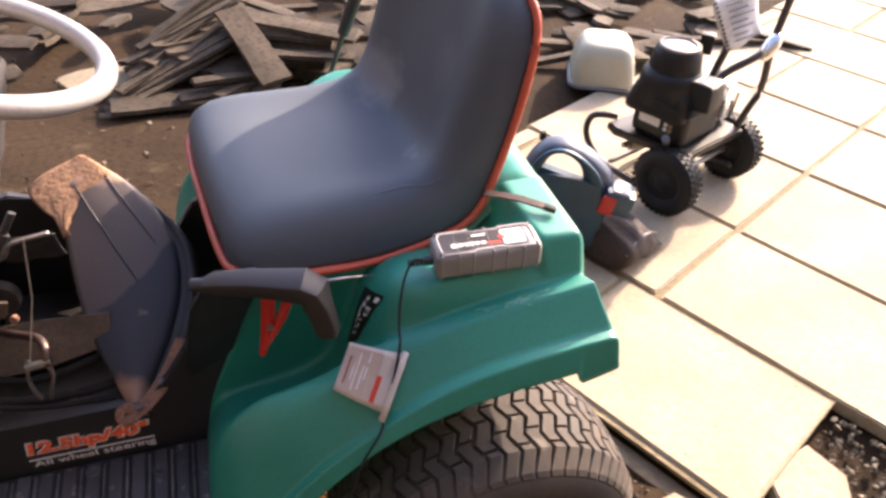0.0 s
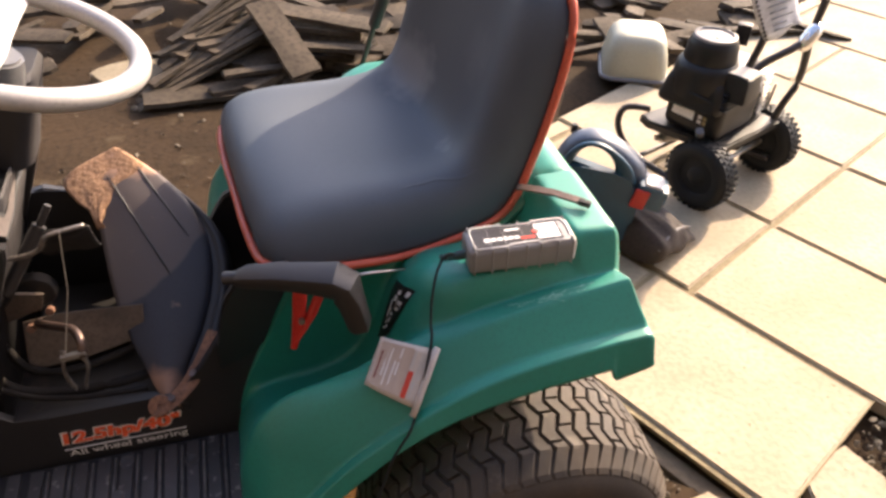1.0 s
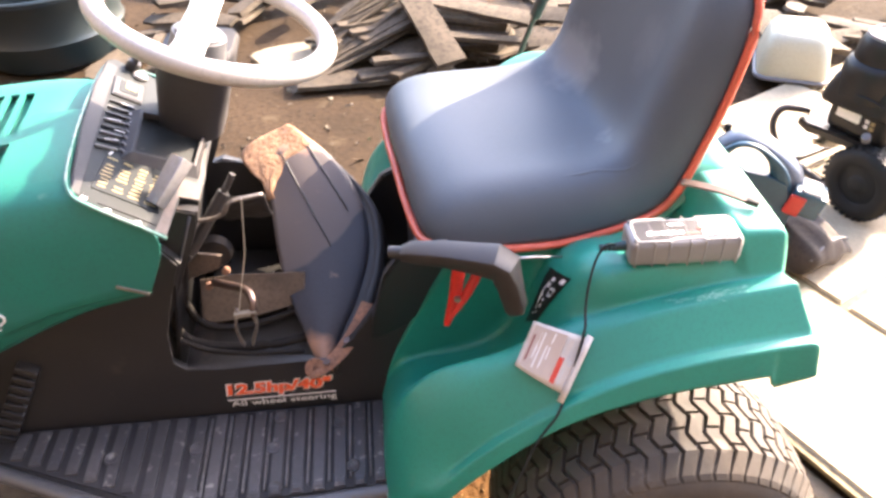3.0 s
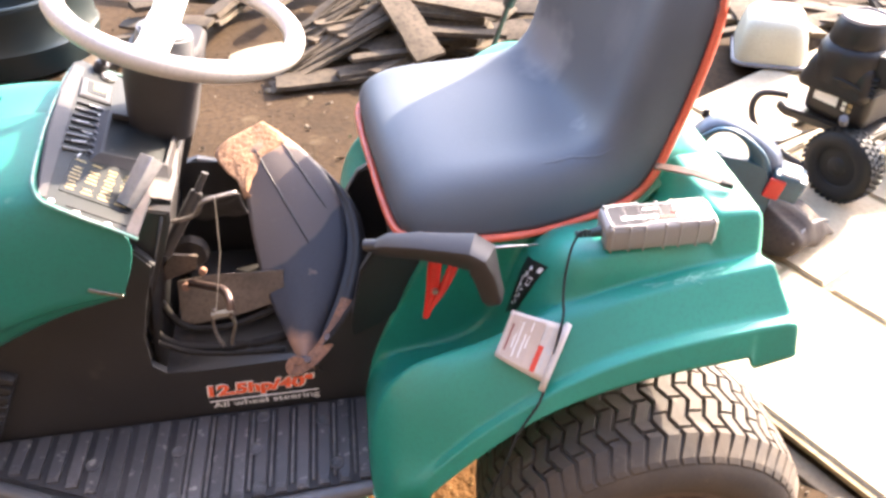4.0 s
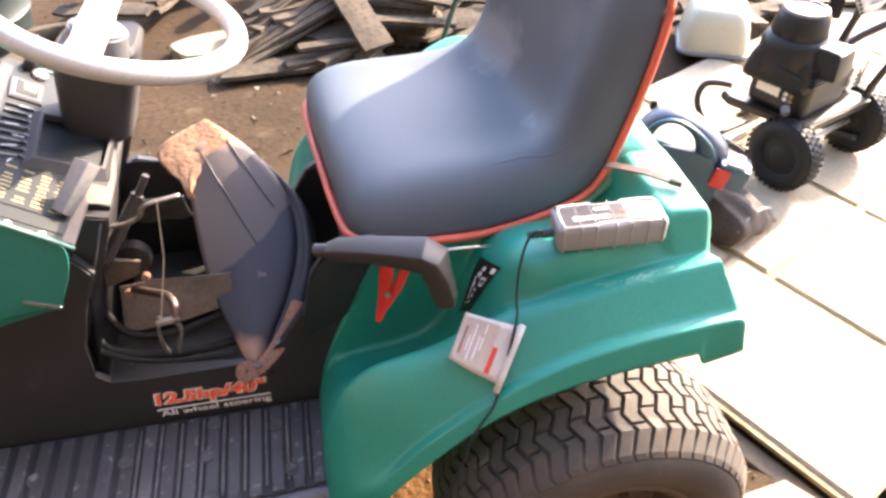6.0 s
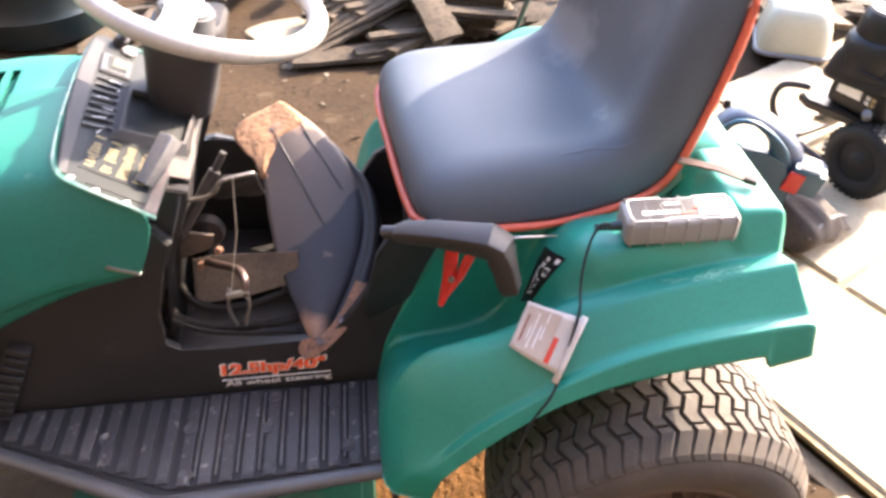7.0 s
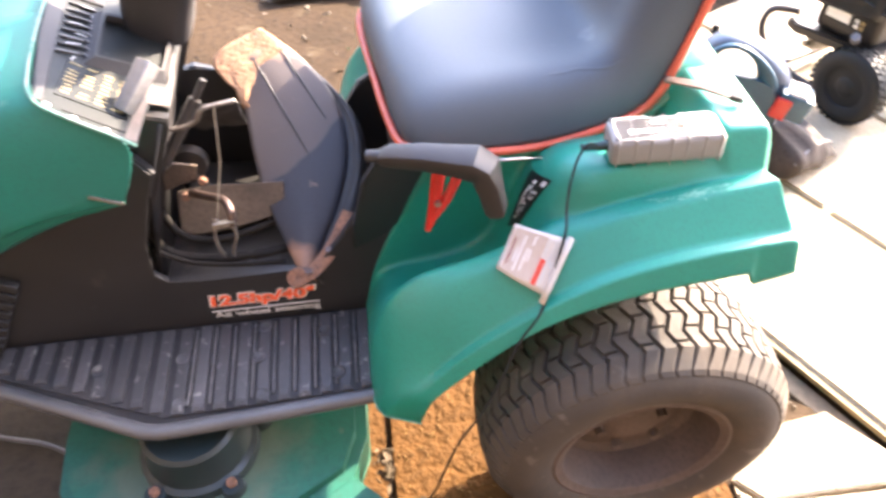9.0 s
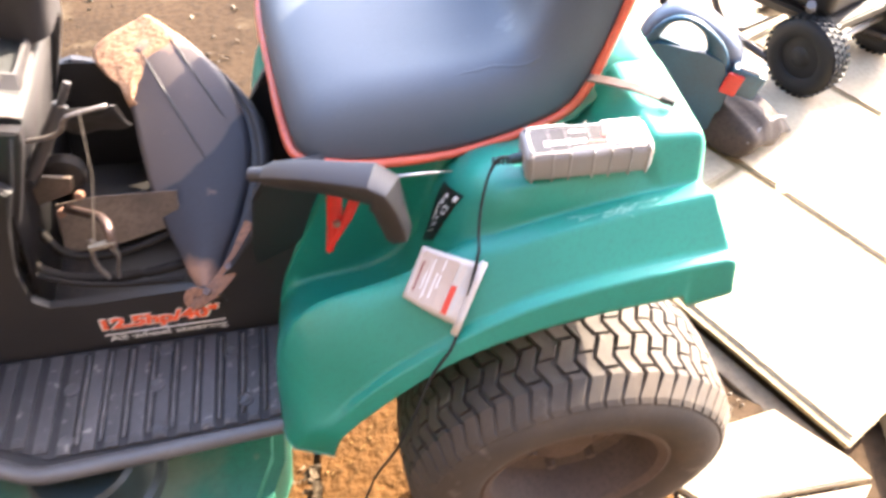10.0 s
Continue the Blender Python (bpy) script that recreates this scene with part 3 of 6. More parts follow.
bm = bmesh.new()
tube(bm, [(p[0], p[1], p[2] - 0.001) for p in FENDER[0][5:]], 0.0022, 6)
part("worn_edge", bm, SCUFF, fenders[0], "pale worn lower edge", smooth=180)
bm = bmesh.new()
rows = []
for x, z in ((0.60, 0.70), (0.64, 0.755), (0.72, 0.762), (0.82, 0.765), (0.855, 0.858), (0.925, 0.86), (0.942, 0.853), (0.956, 0.70)):
    rows.append([(x, -0.002 + k * 0.0955, z) for k in range(5)])
loft(bm, rows)
bmesh.ops.recalc_face_normals(bm, faces=bm.faces)
subdivided(part("rear_deck", bm, GREEN, tractor, "green deck panel behind the seat"), 1, 0.005)

# tunnel between the footrests
bm = bmesh.new()
side_outline = [(-0.72, 0.36), (0.62, 0.36), (0.62, 0.56), (0.58, 0.70), (0.40, 0.70), (0.33, 0.66), (0.26, 0.55), (0.21, 0.495), (0.0, 0.495), (-0.058, 0.497), (-0.080, 0.52), (-0.072, 0.60), (-0.040, 0.685), (-0.008, 0.755), (-0.03, 0.79), (-0.72, 0.79)]
prism(bm, side_outline, Matrix(((1, 0, 0, 0), (0, 0, -1, 0.018), (0, 1, 0, 0), (0, 0, 0, 1))), 0.018, 0.004)
part("side_panel", bm, BROWNBLACK, tractor, "dusty black side panel", smooth=30)
# the far panel's edge is built up here to keep sun out of the bay
far_outline = [p for p in side_outline if not -0.14 < p[0] < 0.25 or p[1] < 0.4]
far_outline[far_outline.index((0.26, 0.55)) + 1:far_outline.index((0.26, 0.55)) + 1] = [(0.22, 0.62), (0.18, 0.68), (0.125, 0.705), (0.09, 0.725), (0.05, 0.715), (0.01, 0.73), (-0.03, 0.72), (-0.10, 0.74)]
bm = bmesh.new()
prism(bm, far_outline, Matrix(((1, 0, 0, 0), (0, 0, -1, 0.38), (0, 1, 0, 0), (0, 0, 0, 1))), 0.018, 0.004)
part("side_panel", bm, BROWNBLACK, tractor, "dusty black side panel", smooth=30)
bm = bmesh.new()
box(bm, (0.06, YC, 0.40), (1.2, 0.34, 0.06), bevel=0.01)
box(bm, (0.50, YC, 0.60), (0.24, 0.34, 0.22), bevel=0.02)
box(bm, (-0.42, YC, 0.52), (0.3, 0.34, 0.2), bevel=0.02)
part("chassis", bm, BLACK, tractor, "dark greasy chassis", smooth=30)

# footrest with ribbed mat and edge bar
bm = bmesh.new()
prism(bm, [(-0.56, 0.016), (0.300, 0.016), (0.305, -0.205), (-0.085, -0.225), (-0.50, -0.050), (-0.56, -0.040)], Matrix.Translation((0, 0, 0.345)), 0.018)
part("footrest", bm, DARKSTEEL, tractor)


def mat_edge(x):
    """The mat's outer edge at x."""
    return -0.198 - (0.30 - x) * 0.035 if x > -0.08 else -0.211 + (-0.08 - x) * 0.42


bm = bmesh.new()
prism(bm, [(-0.395, -0.006), (0.297, -0.006), (0.300, -0.194), (-0.078, -0.206), (-0.425, -0.066)], Matrix.Translation((0, 0, 0.363)), 0.005)
footmat = part("rubber_mat", bm, MATBASE, tractor, "ribbed black rubber mat, dusty and scuffed")
rnd = random.Random(8)
x = -0.405
while x < 0.285:
    w = 0.0285
    bm = bmesh.new()
    y1 = max(mat_edge(x), mat_edge(x + w)) + 0.004 + rnd.uniform(0, 0.003)
    y0 = -0.008 - rnd.uniform(0, 0.004)
    box(bm, (x + w / 2, (y1 + y0) / 2, 0.3705), (w - 0.0065, abs(y1 - y0), 0.0075), bevel=0.0018, seg=2)
    box(bm, (x + w / 2, y1 + 0.010, 0.3755), (w - 0.012, 0.012, 0.003), bevel=0.0012, seg=1)
    part("mat_rib", bm, MAT, footmat)
    if x > -0.09:
        bm = bmesh.new()
        box(bm, (x + w + 0.0048, (y1 + y0) / 2 + 0.006, 0.3695), (0.0042, abs(y1 - y0) - 0.02, 0.0095), bevel=0.0012, seg=1)
        part("mat_ridge", bm, MATDUST, footmat, "pale dusty ridge" if x < -0.05 else "")
    x += 0.0388 if -0.02 < x < 0.2 else 0.0375
for px, py in ((-0.21, -0.09), (-0.055, -0.085), (-0.05, -0.185), (0.09, -0.10), (0.10, -0.185), (0.215, -0.055), (0.24, -0.155), (0.10, -0.03)):
    bm = bmesh.new()
    revolve(bm, [(0.0135, 0.3738), (0.0135, 0.3762), (0.0115, 0.3770), (0.0098, 0.3752), (0.0092, 0.3748), (0.0005, 0.3746)], (px, py, 0), 20, "z")
    part("mat_stud", bm, [MAT, CABLE], footmat, smooth=40)
for side in (0, 1):
    bm = bmesh.new()
    pts = [(-0.52, -0.045, 0.357), (-0.475, -0.062, 0.357), (-0.28, -0.148, 0.357), (-0.115, -0.222, 0.357), (-0.085, -0.228, 0.357), (-0.05, -0.227, 0.357), (0.12, -0.216, 0.357), (0.303, -0.204, 0.357)]
    tube(bm, [mirrored(p) for p in pts] if side else pts, 0.0145, 12)
    part("edge_bar", bm, BARSTEEL, tractor, "worn grey tubular footrest edge", smooth=60)
bm = bmesh.new()
prism(bm, [(-0.40, 0.0), (0.300, 0.0), (0.305, 0.205), (-0.085, 0.225), (-0.47, 0.055), (-0.47, 0.0)][::-1], Matrix.Translation((0, 0.38, 0.345)), 0.018)
part("footrest", bm, DARKSTEEL, tractor)

# hood
HOOD_X = [-0.82, -0.80, -0.70, -0.58, -0.43, -0.30, -0.17]


def hood_section(x):
    """Half of the hood's outline at x, from the top's middle to the lower edge of the near side."""
    f = (x + 0.82) / 0.715
    top = 0.905 + 0.05 * f
    low = 0.548 if x < -0.43 else 0.545 + (x + 0.432) * 0.565
    crease = 0.635 + (x + 0.43) * 0.45 if x > -0.43 else 0.635 + (x + 0.43) * 0.15
    yo = -0.075
    return [(x, YC, top), (x, 0.06, top), (x, -0.015, top - 0.002), (x, -0.048, top - 0.012), (x, -0.066, top - 0.034), (x, yo, top - 0.08),
            (x, yo - 0.003, (top - 0.08 + crease) / 2), (x, yo - 0.006, crease + 0.006), (x, yo + 0.003, crease - 0.006), (x, yo + 0.007, low)]


HOOD_END = [(-0.143, YC, 0.957), (-0.130, 0.06, 0.957), (-0.117, -0.015, 0.955), (-0.106, -0.050, 0.947), (-0.085, -0.066, 0.936), (-0.02, -0.076, 0.898),
            (0.016, -0.078, 0.872), (-0.034, -0.081, 0.772), (-0.036, -0.072, 0.764), (-0.075, -0.068, 0.738)]
bm = bmesh.new()
crease = bm.edges.layers.float.new("crease_edge")
halves = [hood_section(x) for x in HOOD_X] + [HOOD_END]
far_end = [(-0.150, 0.28, 0.957), (-0.151, 0.34, 0.955), (-0.146, 0.362, 0.947), (-0.120, 0.372, 0.934), (-0.05, 0.374, 0.898), (0.0, 0.375, 0.872), (-0.034, 0.376, 0.772), (-0.036, 0.372, 0.764), (-0.075, 0.368, 0.738)]
grid = loft(bm, [h + [(p[0], YC + (YC - p[1]) * 0.69, p[2]) for p in h[-2::-1]] for h in halves[:-1]] + [HOOD_END + far_end])
for i, row in enumerate(grid):
    for k, v in enumerate(row):
        kk = min(k, 18 - k)
        if i + 1 < len(grid) and kk in (7, 8):
            bm.edges.get((v, grid[i + 1][k]))[crease] = 0.8
        if k + 1 < len(row) and i in (0, len(grid) - 1):
            bm.edges.get((v, row[k + 1]))[crease] = 1.0
nose = bm.faces.new(grid[0])
bmesh.ops.recalc_face_normals(bm, faces=bm.faces)
bm.normal_update()
if max(bm.faces, key=lambda f: f.calc_center_median().z).normal.z < 0:
    bmesh.ops.reverse_faces(bm, faces=bm.faces)
hood = part("hood", bm, HOODGREEN, tractor, "green engine hood with slotted vents and worn rear lip")
subdivided(hood, 2)
bpy.context.view_layer.update()
baked = bpy.data.meshes.new_from_object(hood.evaluated_get(bpy.context.evaluated_depsgraph_get()))
hood.modifiers.clear()
# cut the vent slots through the top
bm = bmesh.new()
bm.from_mesh(baked)
for row_y, row_len, x_first, count in ((0.205, 0.150, -0.258, 10), (0.033, 0.136, -0.241, 9)):
    for k in range(count):
        m = pose(x_first - 0.0262 * k, row_y, 0.94, 0, 0, 7)
        inv = m.inverted()
        for axis, half in ((Vector((1, 0, 0)), 0.0080), (Vector((0, 1, 0)), row_len / 2)):
            for sgn in (-1, 1):
                near = [f for f in bm.faces if f.normal.z > 0.5 and (f.calc_center_median() - m.translation).length < 0.16]
                geom = list({v for f in near for v in f.verts}) + list({e for f in near for e in f.edges}) + near
                bmesh.ops.bisect_plane(bm, geom=geom, plane_co=m @ (axis * half * sgn), plane_no=m.to_3x3() @ axis)
        gone = []
        for f in bm.faces:
            q = inv @ f.calc_center_median()
            if abs(q.x) < 0.0079 and abs(q.y) < row_len / 2 and f.normal.z > 0.5:
                gone.append(f)
        bmesh.ops.delete(bm, geom=gone, context="FACES")
bm.to_mesh(baked)
bm.free()
hood.data = baked
mod = hood.modifiers.new("wall", "SOLIDIFY")
mod.thickness, mod.offset = 0.004, -1
bpy.context.view_layer.update()
baked = bpy.data.meshes.new_from_object(hood.evaluated_get(bpy.context.evaluated_depsgraph_get()))
hood.modifiers.clear()
hood.data = baked
baked.polygons.foreach_set("use_smooth", [True] * len(baked.polygons))
baked.set_sharp_from_angle(angle=radians(35))
bm = bmesh.new()
loft(bm, [[(x, y, 0.905 + 0.05 * (x + 0.82) / 0.715 - 0.013) for y in (-0.045, 0.12, 0.29)] for x in (-0.56, -0.35, -0.21)])
bmesh.ops.recalc_face_normals(bm, faces=bm.faces)
tray = part("louvre_tray", bm, HOODGREEN, hood, "recessed green louvre floor")
mod = tray.modifiers.new("wall", "SOLIDIFY")
mod.thickness = 0.003
bm = bmesh.new()
box(bm, (-0.40, YC, 0.77), (0.42, 0.34, 0.24), bevel=0.03)
part("engine", bm, BLACK, tractor, "dark engine under the hood vents", smooth=40)
bm = bmesh.new()
tube(bm, smooth_path([(-0.050, 0.376, 0.900), (-0.120, 0.374, 0.936), (-0.147, 0.364, 0.949), (-0.152, 0.340, 0.957), (-0.150, 0.26, 0.959), (-0.138, 0.116, 0.959), (-0.118, -0.015, 0.957), (-0.106, -0.052, 0.949), (-0.085, -0.068, 0.938), (-0.02, -0.078, 0.900), (0.016, -0.080, 0.874)], 4), 0.0027, 6)
part("lip_trim", bm, LIPWEAR, hood, "lip worn pale", smooth=180)
bm = bmesh.new()
box(bm, (-0.058, -0.0825, 0.781), (0.05, 0.003, 0.006), (0, 24, 0), 0.001)
part("trim_clip", bm, STEEL, hood, "bright metal clip")

# lower front shell below the hood, with two seams, the ribbed bellows behind it and a support leg
bm = bmesh.new()
prism(bm, [(-0.450, 0.545), (-0.462, 0.500), (-0.510, 0.382), (-0.82, 0.382), (-0.82, 0.542)], Matrix(((1, 0, 0, 0), (0, 0, -1, 0.360), (0, 1, 0, 0), (0, 0, 0, 1))), 0.432, 0.004)
shell = part("front_shell", bm, HOODGREEN, tractor, "green lower front shell", smooth=30)
for z in (0.505, 0.478):
    bm = bmesh.new()
    box(bm, (-0.64, -0.073, z), (0.32, 0.003, 0.0035), (0, 0, 0), 0.001, 1)
    part("moulded_line", bm, HOODGREEN, shell)
bellows = part("bellows", box(bmesh.new(), (-0.378, -0.003, 0.458), (0.024, 0.010, 0.19), (0, 31, 0)), BROWNBLACK, tractor, "ribbed black rubber bellows")
for k in range(9):
    f = k / 8
    bm = bmesh.new()
    box(bm, (-0.325 - 0.105 * f, -0.008, 0.548 - 0.18 * f), (0.040, 0.022, 0.018), (0, 32, 0), 0.005, 2)
    part("bellows_rib", bm, BROWNBLACK, bellows, smooth=40)
bm = bmesh.new()
box(bm, (-0.500, -0.065, 0.28), (0.022, 0.014, 0.16), (0, 6, 0), 0.003)
part("support_leg", bm, DARKSTEEL, tractor, smooth=30)

# maker's oval, as plain shapes
bm = bmesh.new()
oval = [(-0.335 + 0.072 * math.cos(a), -0.0835, 0.745 + 0.026 * math.sin(a)) for a in (2 * math.pi * k / 40 for k in range(40))]
tube(bm, oval, 0.0022, 5, True)
badge = part("badge", bm, PALE, hood, "white oval badge outline")
for k, (w, h) in enumerate(((0.016, 0.022), (0.013, 0.015), (0.014, 0.015), (0.011, 0.02), (0.011, 0.02), (0.013, 0.015))):
    bm = bmesh.new()
    box(bm, (-0.386 + k * 0.0195, -0.0835, 0.743), (w, 0.0022, h), bevel=0.0008, seg=1)
    part("badge_bar", bm, PALE, badge)
bm = bmesh.new()
prism(bm, [(-0.42, 0.703), (-0.29, 0.7125), (-0.275, 0.7205), (-0.42, 0.7125)], Matrix(((1, 0, 0, 0), (0, 0, -1, -0.079), (0, 1, 0, 0), (0, 0, 0, 1))), 0.004)
part("badge_stripe", bm, PALE, hood, "white stripe")

# dash: a sloping panel inside the hood's lip
DASH = Matrix.Translation((-0.045, 0, 0.900)) @ pose(0, 0, 0, 0, 33.8, 0)


def on_dash(x, y, z, sx, sy, sz, mat_, name, parent, rot=0.0, bevel=0.001, label=""):
    bm = bmesh.new()
    box(bm, (0, 0, sz / 2), (sx, sy, sz), (0, 0, rot), bevel, 1)
    bmesh.ops.transform(bm, matrix=DASH @ Matrix.Translation((x, y, z)), verts=bm.verts)
    return part(name, bm, mat_, parent, label)


bm = bmesh.new()
prism(bm, [(-0.079, -0.050), (-0.068, -0.060), (0.058, -0.064), (0.067, -0.058), (0.066, 0.040), (0.099, 0.052), (0.098, 0.12), (0.082, 0.246), (0.074, 0.32), (0.060, 0.352), (-0.110, 0.362), (-0.121, 0.345), (-0.120, 0.26), (-0.106, 0.116)],
      DASH @ Matrix.Translation((0, 0, -0.012)), 0.012, 0.002)
dash = part("dash_panel", bm, DASHBLACK, tractor, "scuffed black instrument panel with gold print", smooth=30)
rnd = random.Random(4)
plate = on_dash(-0.006, 0.035, 0.0, 0.100, 0.105, 0.0012, DASHBLACK, "instruction_label", dash, label="black label with gold print")
for col in range(4):
    for k in range(9):
        w = rnd.uniform(0.010, 0.017)
        if rnd.random() < 0.85:
            on_dash(-0.044 + col * 0.024, -0.006 + k * 0.0092, 0.0012, w, 0.0030, 0.0006, GOLD, "print_bar", plate, bevel=0)
on_dash(0.004, -0.043, 0.0, 0.085, 0.006, 0.0015, CABLE, "throttle_slot", dash, bevel=0)
for k, (x, y) in enumerate(((-0.058, -0.045), (-0.022, -0.053), (0.022, -0.055), (0.055, -0.05), (0.06, -0.02))):
    on_dash(x, y, 0.0, 0.008, 0.006, 0.001, PALE, "pictogram", dash, 20 * k, 0)
# grey border along the lip, slanted pockets, the nested square of the switch plate and loose bright scratches
bm = bmesh.new()
prism(bm, [(-0.077, -0.045), (-0.066, -0.045), (-0.080, 0.10), (-0.094, 0.24), (-0.100, 0.335), (-0.118, 0.335), (-0.116, 0.24), (-0.103, 0.116)], DASH, 0.0025, 0.0008)
part("dash_border", bm, COLUMN, dash, "dusty grey border")
for k in range(8):
    f = k / 7
    on_dash(-0.060 - 0.010 * f, 0.088 + 0.135 * f, 0.0, 0.034, 0.0045, 0.005, BLACK if k % 2 else GREYPLASTIC, "rib", dash, 18 - 6 * f, 0.001)
    on_dash(-0.036 - 0.012 * f, 0.094 + 0.130 * f, 0.0, 0.012, 0.006, 0.006, DARKSTEEL, "rib", dash, -25, 0.0015)
for k, (u, y, w, a) in enumerate(((-0.058, 0.110, 0.022, 30), (-0.052, 0.140, 0.016, 12), (-0.066, 0.165, 0.020, 24), (-0.046, 0.205, 0.014, 60), (-0.058, 0.222, 0.018, 8), (-0.050, 0.075, 0.012, 75), (-0.040, 0.180, 0.010, 40))):
    on_dash(u, y, 0.0052, w, 0.0022, 0.0008, GREYLIGHT, "chipped_edge", dash, a, 0, "pale chipped edge" if not k else "")
sw = on_dash(-0.068, 0.275, 0.0, 0.052, 0.062, 0.004, BLACK, "switch_plate", dash, 8, 0.002)
on_dash(-0.068, 0.275, 0.004, 0.042, 0.050, 0.0015, GREYPLASTIC, "switch_frame", sw, 8, 0.001)
on_dash(-0.067, 0.276, 0.0055, 0.033, 0.040, 0.0015, DASHBLACK, "switch_frame", sw, 8, 0.001)
on_dash(-0.064, 0.279, 0.007, 0.018, 0.020, 0.0012, GOLD, "switch_mark", sw, 8, 0.001)
bm = bmesh.new()
cyl(bm, DASH @ Vector((-0.078, 0.352, 0)), DASH @ Vector((-0.078, 0.352, 0.018)), 0.013, 0.012, 20, 0.002)
box(bm, DASH @ Vector((-0.078, 0.352, 0.026)), (0.006, 0.020, 0.020), (0, 33, 30), 0.002)
part("ignition_switch", bm, BLACK, dash, "black ignition key", smooth=40)
bm = bmesh.new()
cyl(bm, DASH @ Vector((-0.060, 0.335, 0)), DASH @ Vector((-0.060, 0.335, 0.008)), 0.014, 0.012, 20, 0.002)
part("chrome_bezel", bm, STEEL, dash, "bright worn bezel", smooth=40)
# rear rim of the dash, pale with dust: broad behind the lever, narrow beside it
bm = bmesh.new()
prism(bm, [(0.047, -0.061), (0.0645, -0.061), (0.0640, 0.0385), (0.0965, 0.0505), (0.0955, 0.12), (0.0795, 0.246), (0.0735, 0.246), (0.0875, 0.118), (0.0870, 0.092), (0.054, 0.088), (0.052, 0.03)], DASH, 0.0026, 0.0008)
part("dash_rim", bm, DUSTYRIM, dash, "dusty pale border")
# throttle lever
bm = bmesh.new()
box(bm, (0, 0, 0.040), (0.026, 0.020, 0.084), (0, 0, 0), 0.004, 2, (1.2, 1.2))
bmesh.ops.transform(bm, matrix=Matrix.Translation((-0.012, -0.004, 0.884)) @ Vector((0.045, 0.050, 0.050)).to_track_quat("Z", "Y").to_matrix().to_4x4(), verts=bm.verts)
part("throttle_lever", bm, GLASSY, dash, "translucent grey lever", smooth=40)
# column shroud: a low sloping block with a rounded column behind it
bm = bmesh.new()
low = [(-0.036, 0.074), (0.050, 0.092), (0.086, 0.108), (0.084, 0.245), (-0.052, 0.215)]
high = [(-0.026, 0.086, 0.014), (0.046, 0.104, 0.016), (0.077, 0.118, 0.016), (0.076, 0.240, 0.024), (-0.038, 0.205, 0.022)]
mid_u, mid_y = (sum(p[k] for p in high) / 5 for k in (0, 1))
inner = [(mid_u + (u - mid_u) * 0.88, mid_y + (y - mid_y) * 0.86, z) for u, y, z in high]
loft(bm, [[DASH @ Vector((u, y, 0)) for u, y in low], [DASH @ Vector((u, y, z - 0.002)) for u, y, z in high], [DASH @ Vector((mid_u + (u - mid_u) * 0.97, mid_y + (y - mid_y) * 0.97, z)) for u, y, z in high],
          [DASH @ Vector(p) for p in inner], [DASH @ Vector((u, y, z - 0.011)) for u, y, z in inner]], True)
bmesh.ops.recalc_face_normals(bm, faces=bm.faces)
foot = part("column_foot", bm, COLUMN, tractor, "dark moulded column foot with a sunken top", smooth=30)
bm = bmesh.new()
prism(bm, [(u, y) for u, y, z in inner], DASH @ Matrix.Translation((0, 0, 0.004)), 0.004)
part("sunken_field", bm, DASHBLACK, foot, "black sunken field")
bm = bmesh.new()
rows = []
for z, x0, x1, y0, y1 in ((0.865, -0.050, 0.055, 0.205, 0.330), (0.905, -0.046, 0.068, 0.196, 0.320), (0.95, -0.034, 0.086, 0.180, 0.300), (1.0, -0.020, 0.104, 0.160, 0.280), (1.04, -0.006, 0.118, 0.142, 0.266), (1.050, 0.000, 0.114, 0.146, 0.262)):
    c = 0.030
    ring = []
    for cx, cy, a0 in ((x1 - c, y1 - c, 0), (x0 + c, y1 - c, 90), (x0 + c, y0 + c, 180), (x1 - c, y0 + c, 270)):
        ring += [(cx + c * math.cos(radians(a0 + 22.5 * k)), cy + c * math.sin(radians(a0 + 22.5 * k)), z) for k in range(5)]
    rows.append(ring)
g = loft(bm, rows, True)
bm.faces.new(g[-1])
bmesh.ops.recalc_face_normals(bm, faces=bm.faces)
part("steering_column", bm, COLUMN, tractor, "dark rounded steering column", smooth=50)

# steering wheel
WHEEL_C, WHEEL_TILT, WHEEL_R = Vector((0.105, 0.15, 1.108)), 0.34, 0.170
wheel_m = Matrix.Translation(WHEEL_C) @ pose(0, 0, 0, 0, math.degrees(WHEEL_TILT), 0)
bm = bmesh.new()
tube(bm, [wheel_m @ Vector((math.cos(a) * WHEEL_R, math.sin(a) * WHEEL_R, 0)) for a in (2 * math.pi * k / 72 for k in range(72))], 0.0158, 14, True)
steer = part("steering_wheel", bm, PEWTER, tractor, "smooth silver-grey steering wheel rim", smooth=180)
bm = bmesh.new()
rows = []
for y, w, z in ((-0.165, 0.030, -0.004), (-0.13, 0.024, -0.012), (-0.06, 0.022, -0.020), (0.0, 0.024, -0.022), (0.06, 0.022, -0.020), (0.13, 0.024, -0.012), (0.165, 0.030, -0.004)):
    rows.append([wheel_m @ Vector((x - 0.025 - 0.012 * (y < 0) * 0, y, z + dz)) for x, dz in ((-w, -0.006), (-w, 0.0), (-w + 0.006, 0.006), (w - 0.006, 0.006), (w, 0.0), (w, -0.006))])
loft(bm, rows, True)
bmesh.ops.recalc_face_normals(bm, faces=bm.faces)
part("spoke", bm, SPOKE, steer, "broad bright metal spoke", smooth=35)
bm = bmesh.new()
cyl(bm, wheel_m @ Vector((-0.02, 0, -0.07)), wheel_m @ Vector((-0.02, 0, -0.026)), 0.045, 0.04, 28, 0.004)
part("hub", bm, GREYPLASTIC, steer, smooth=40)

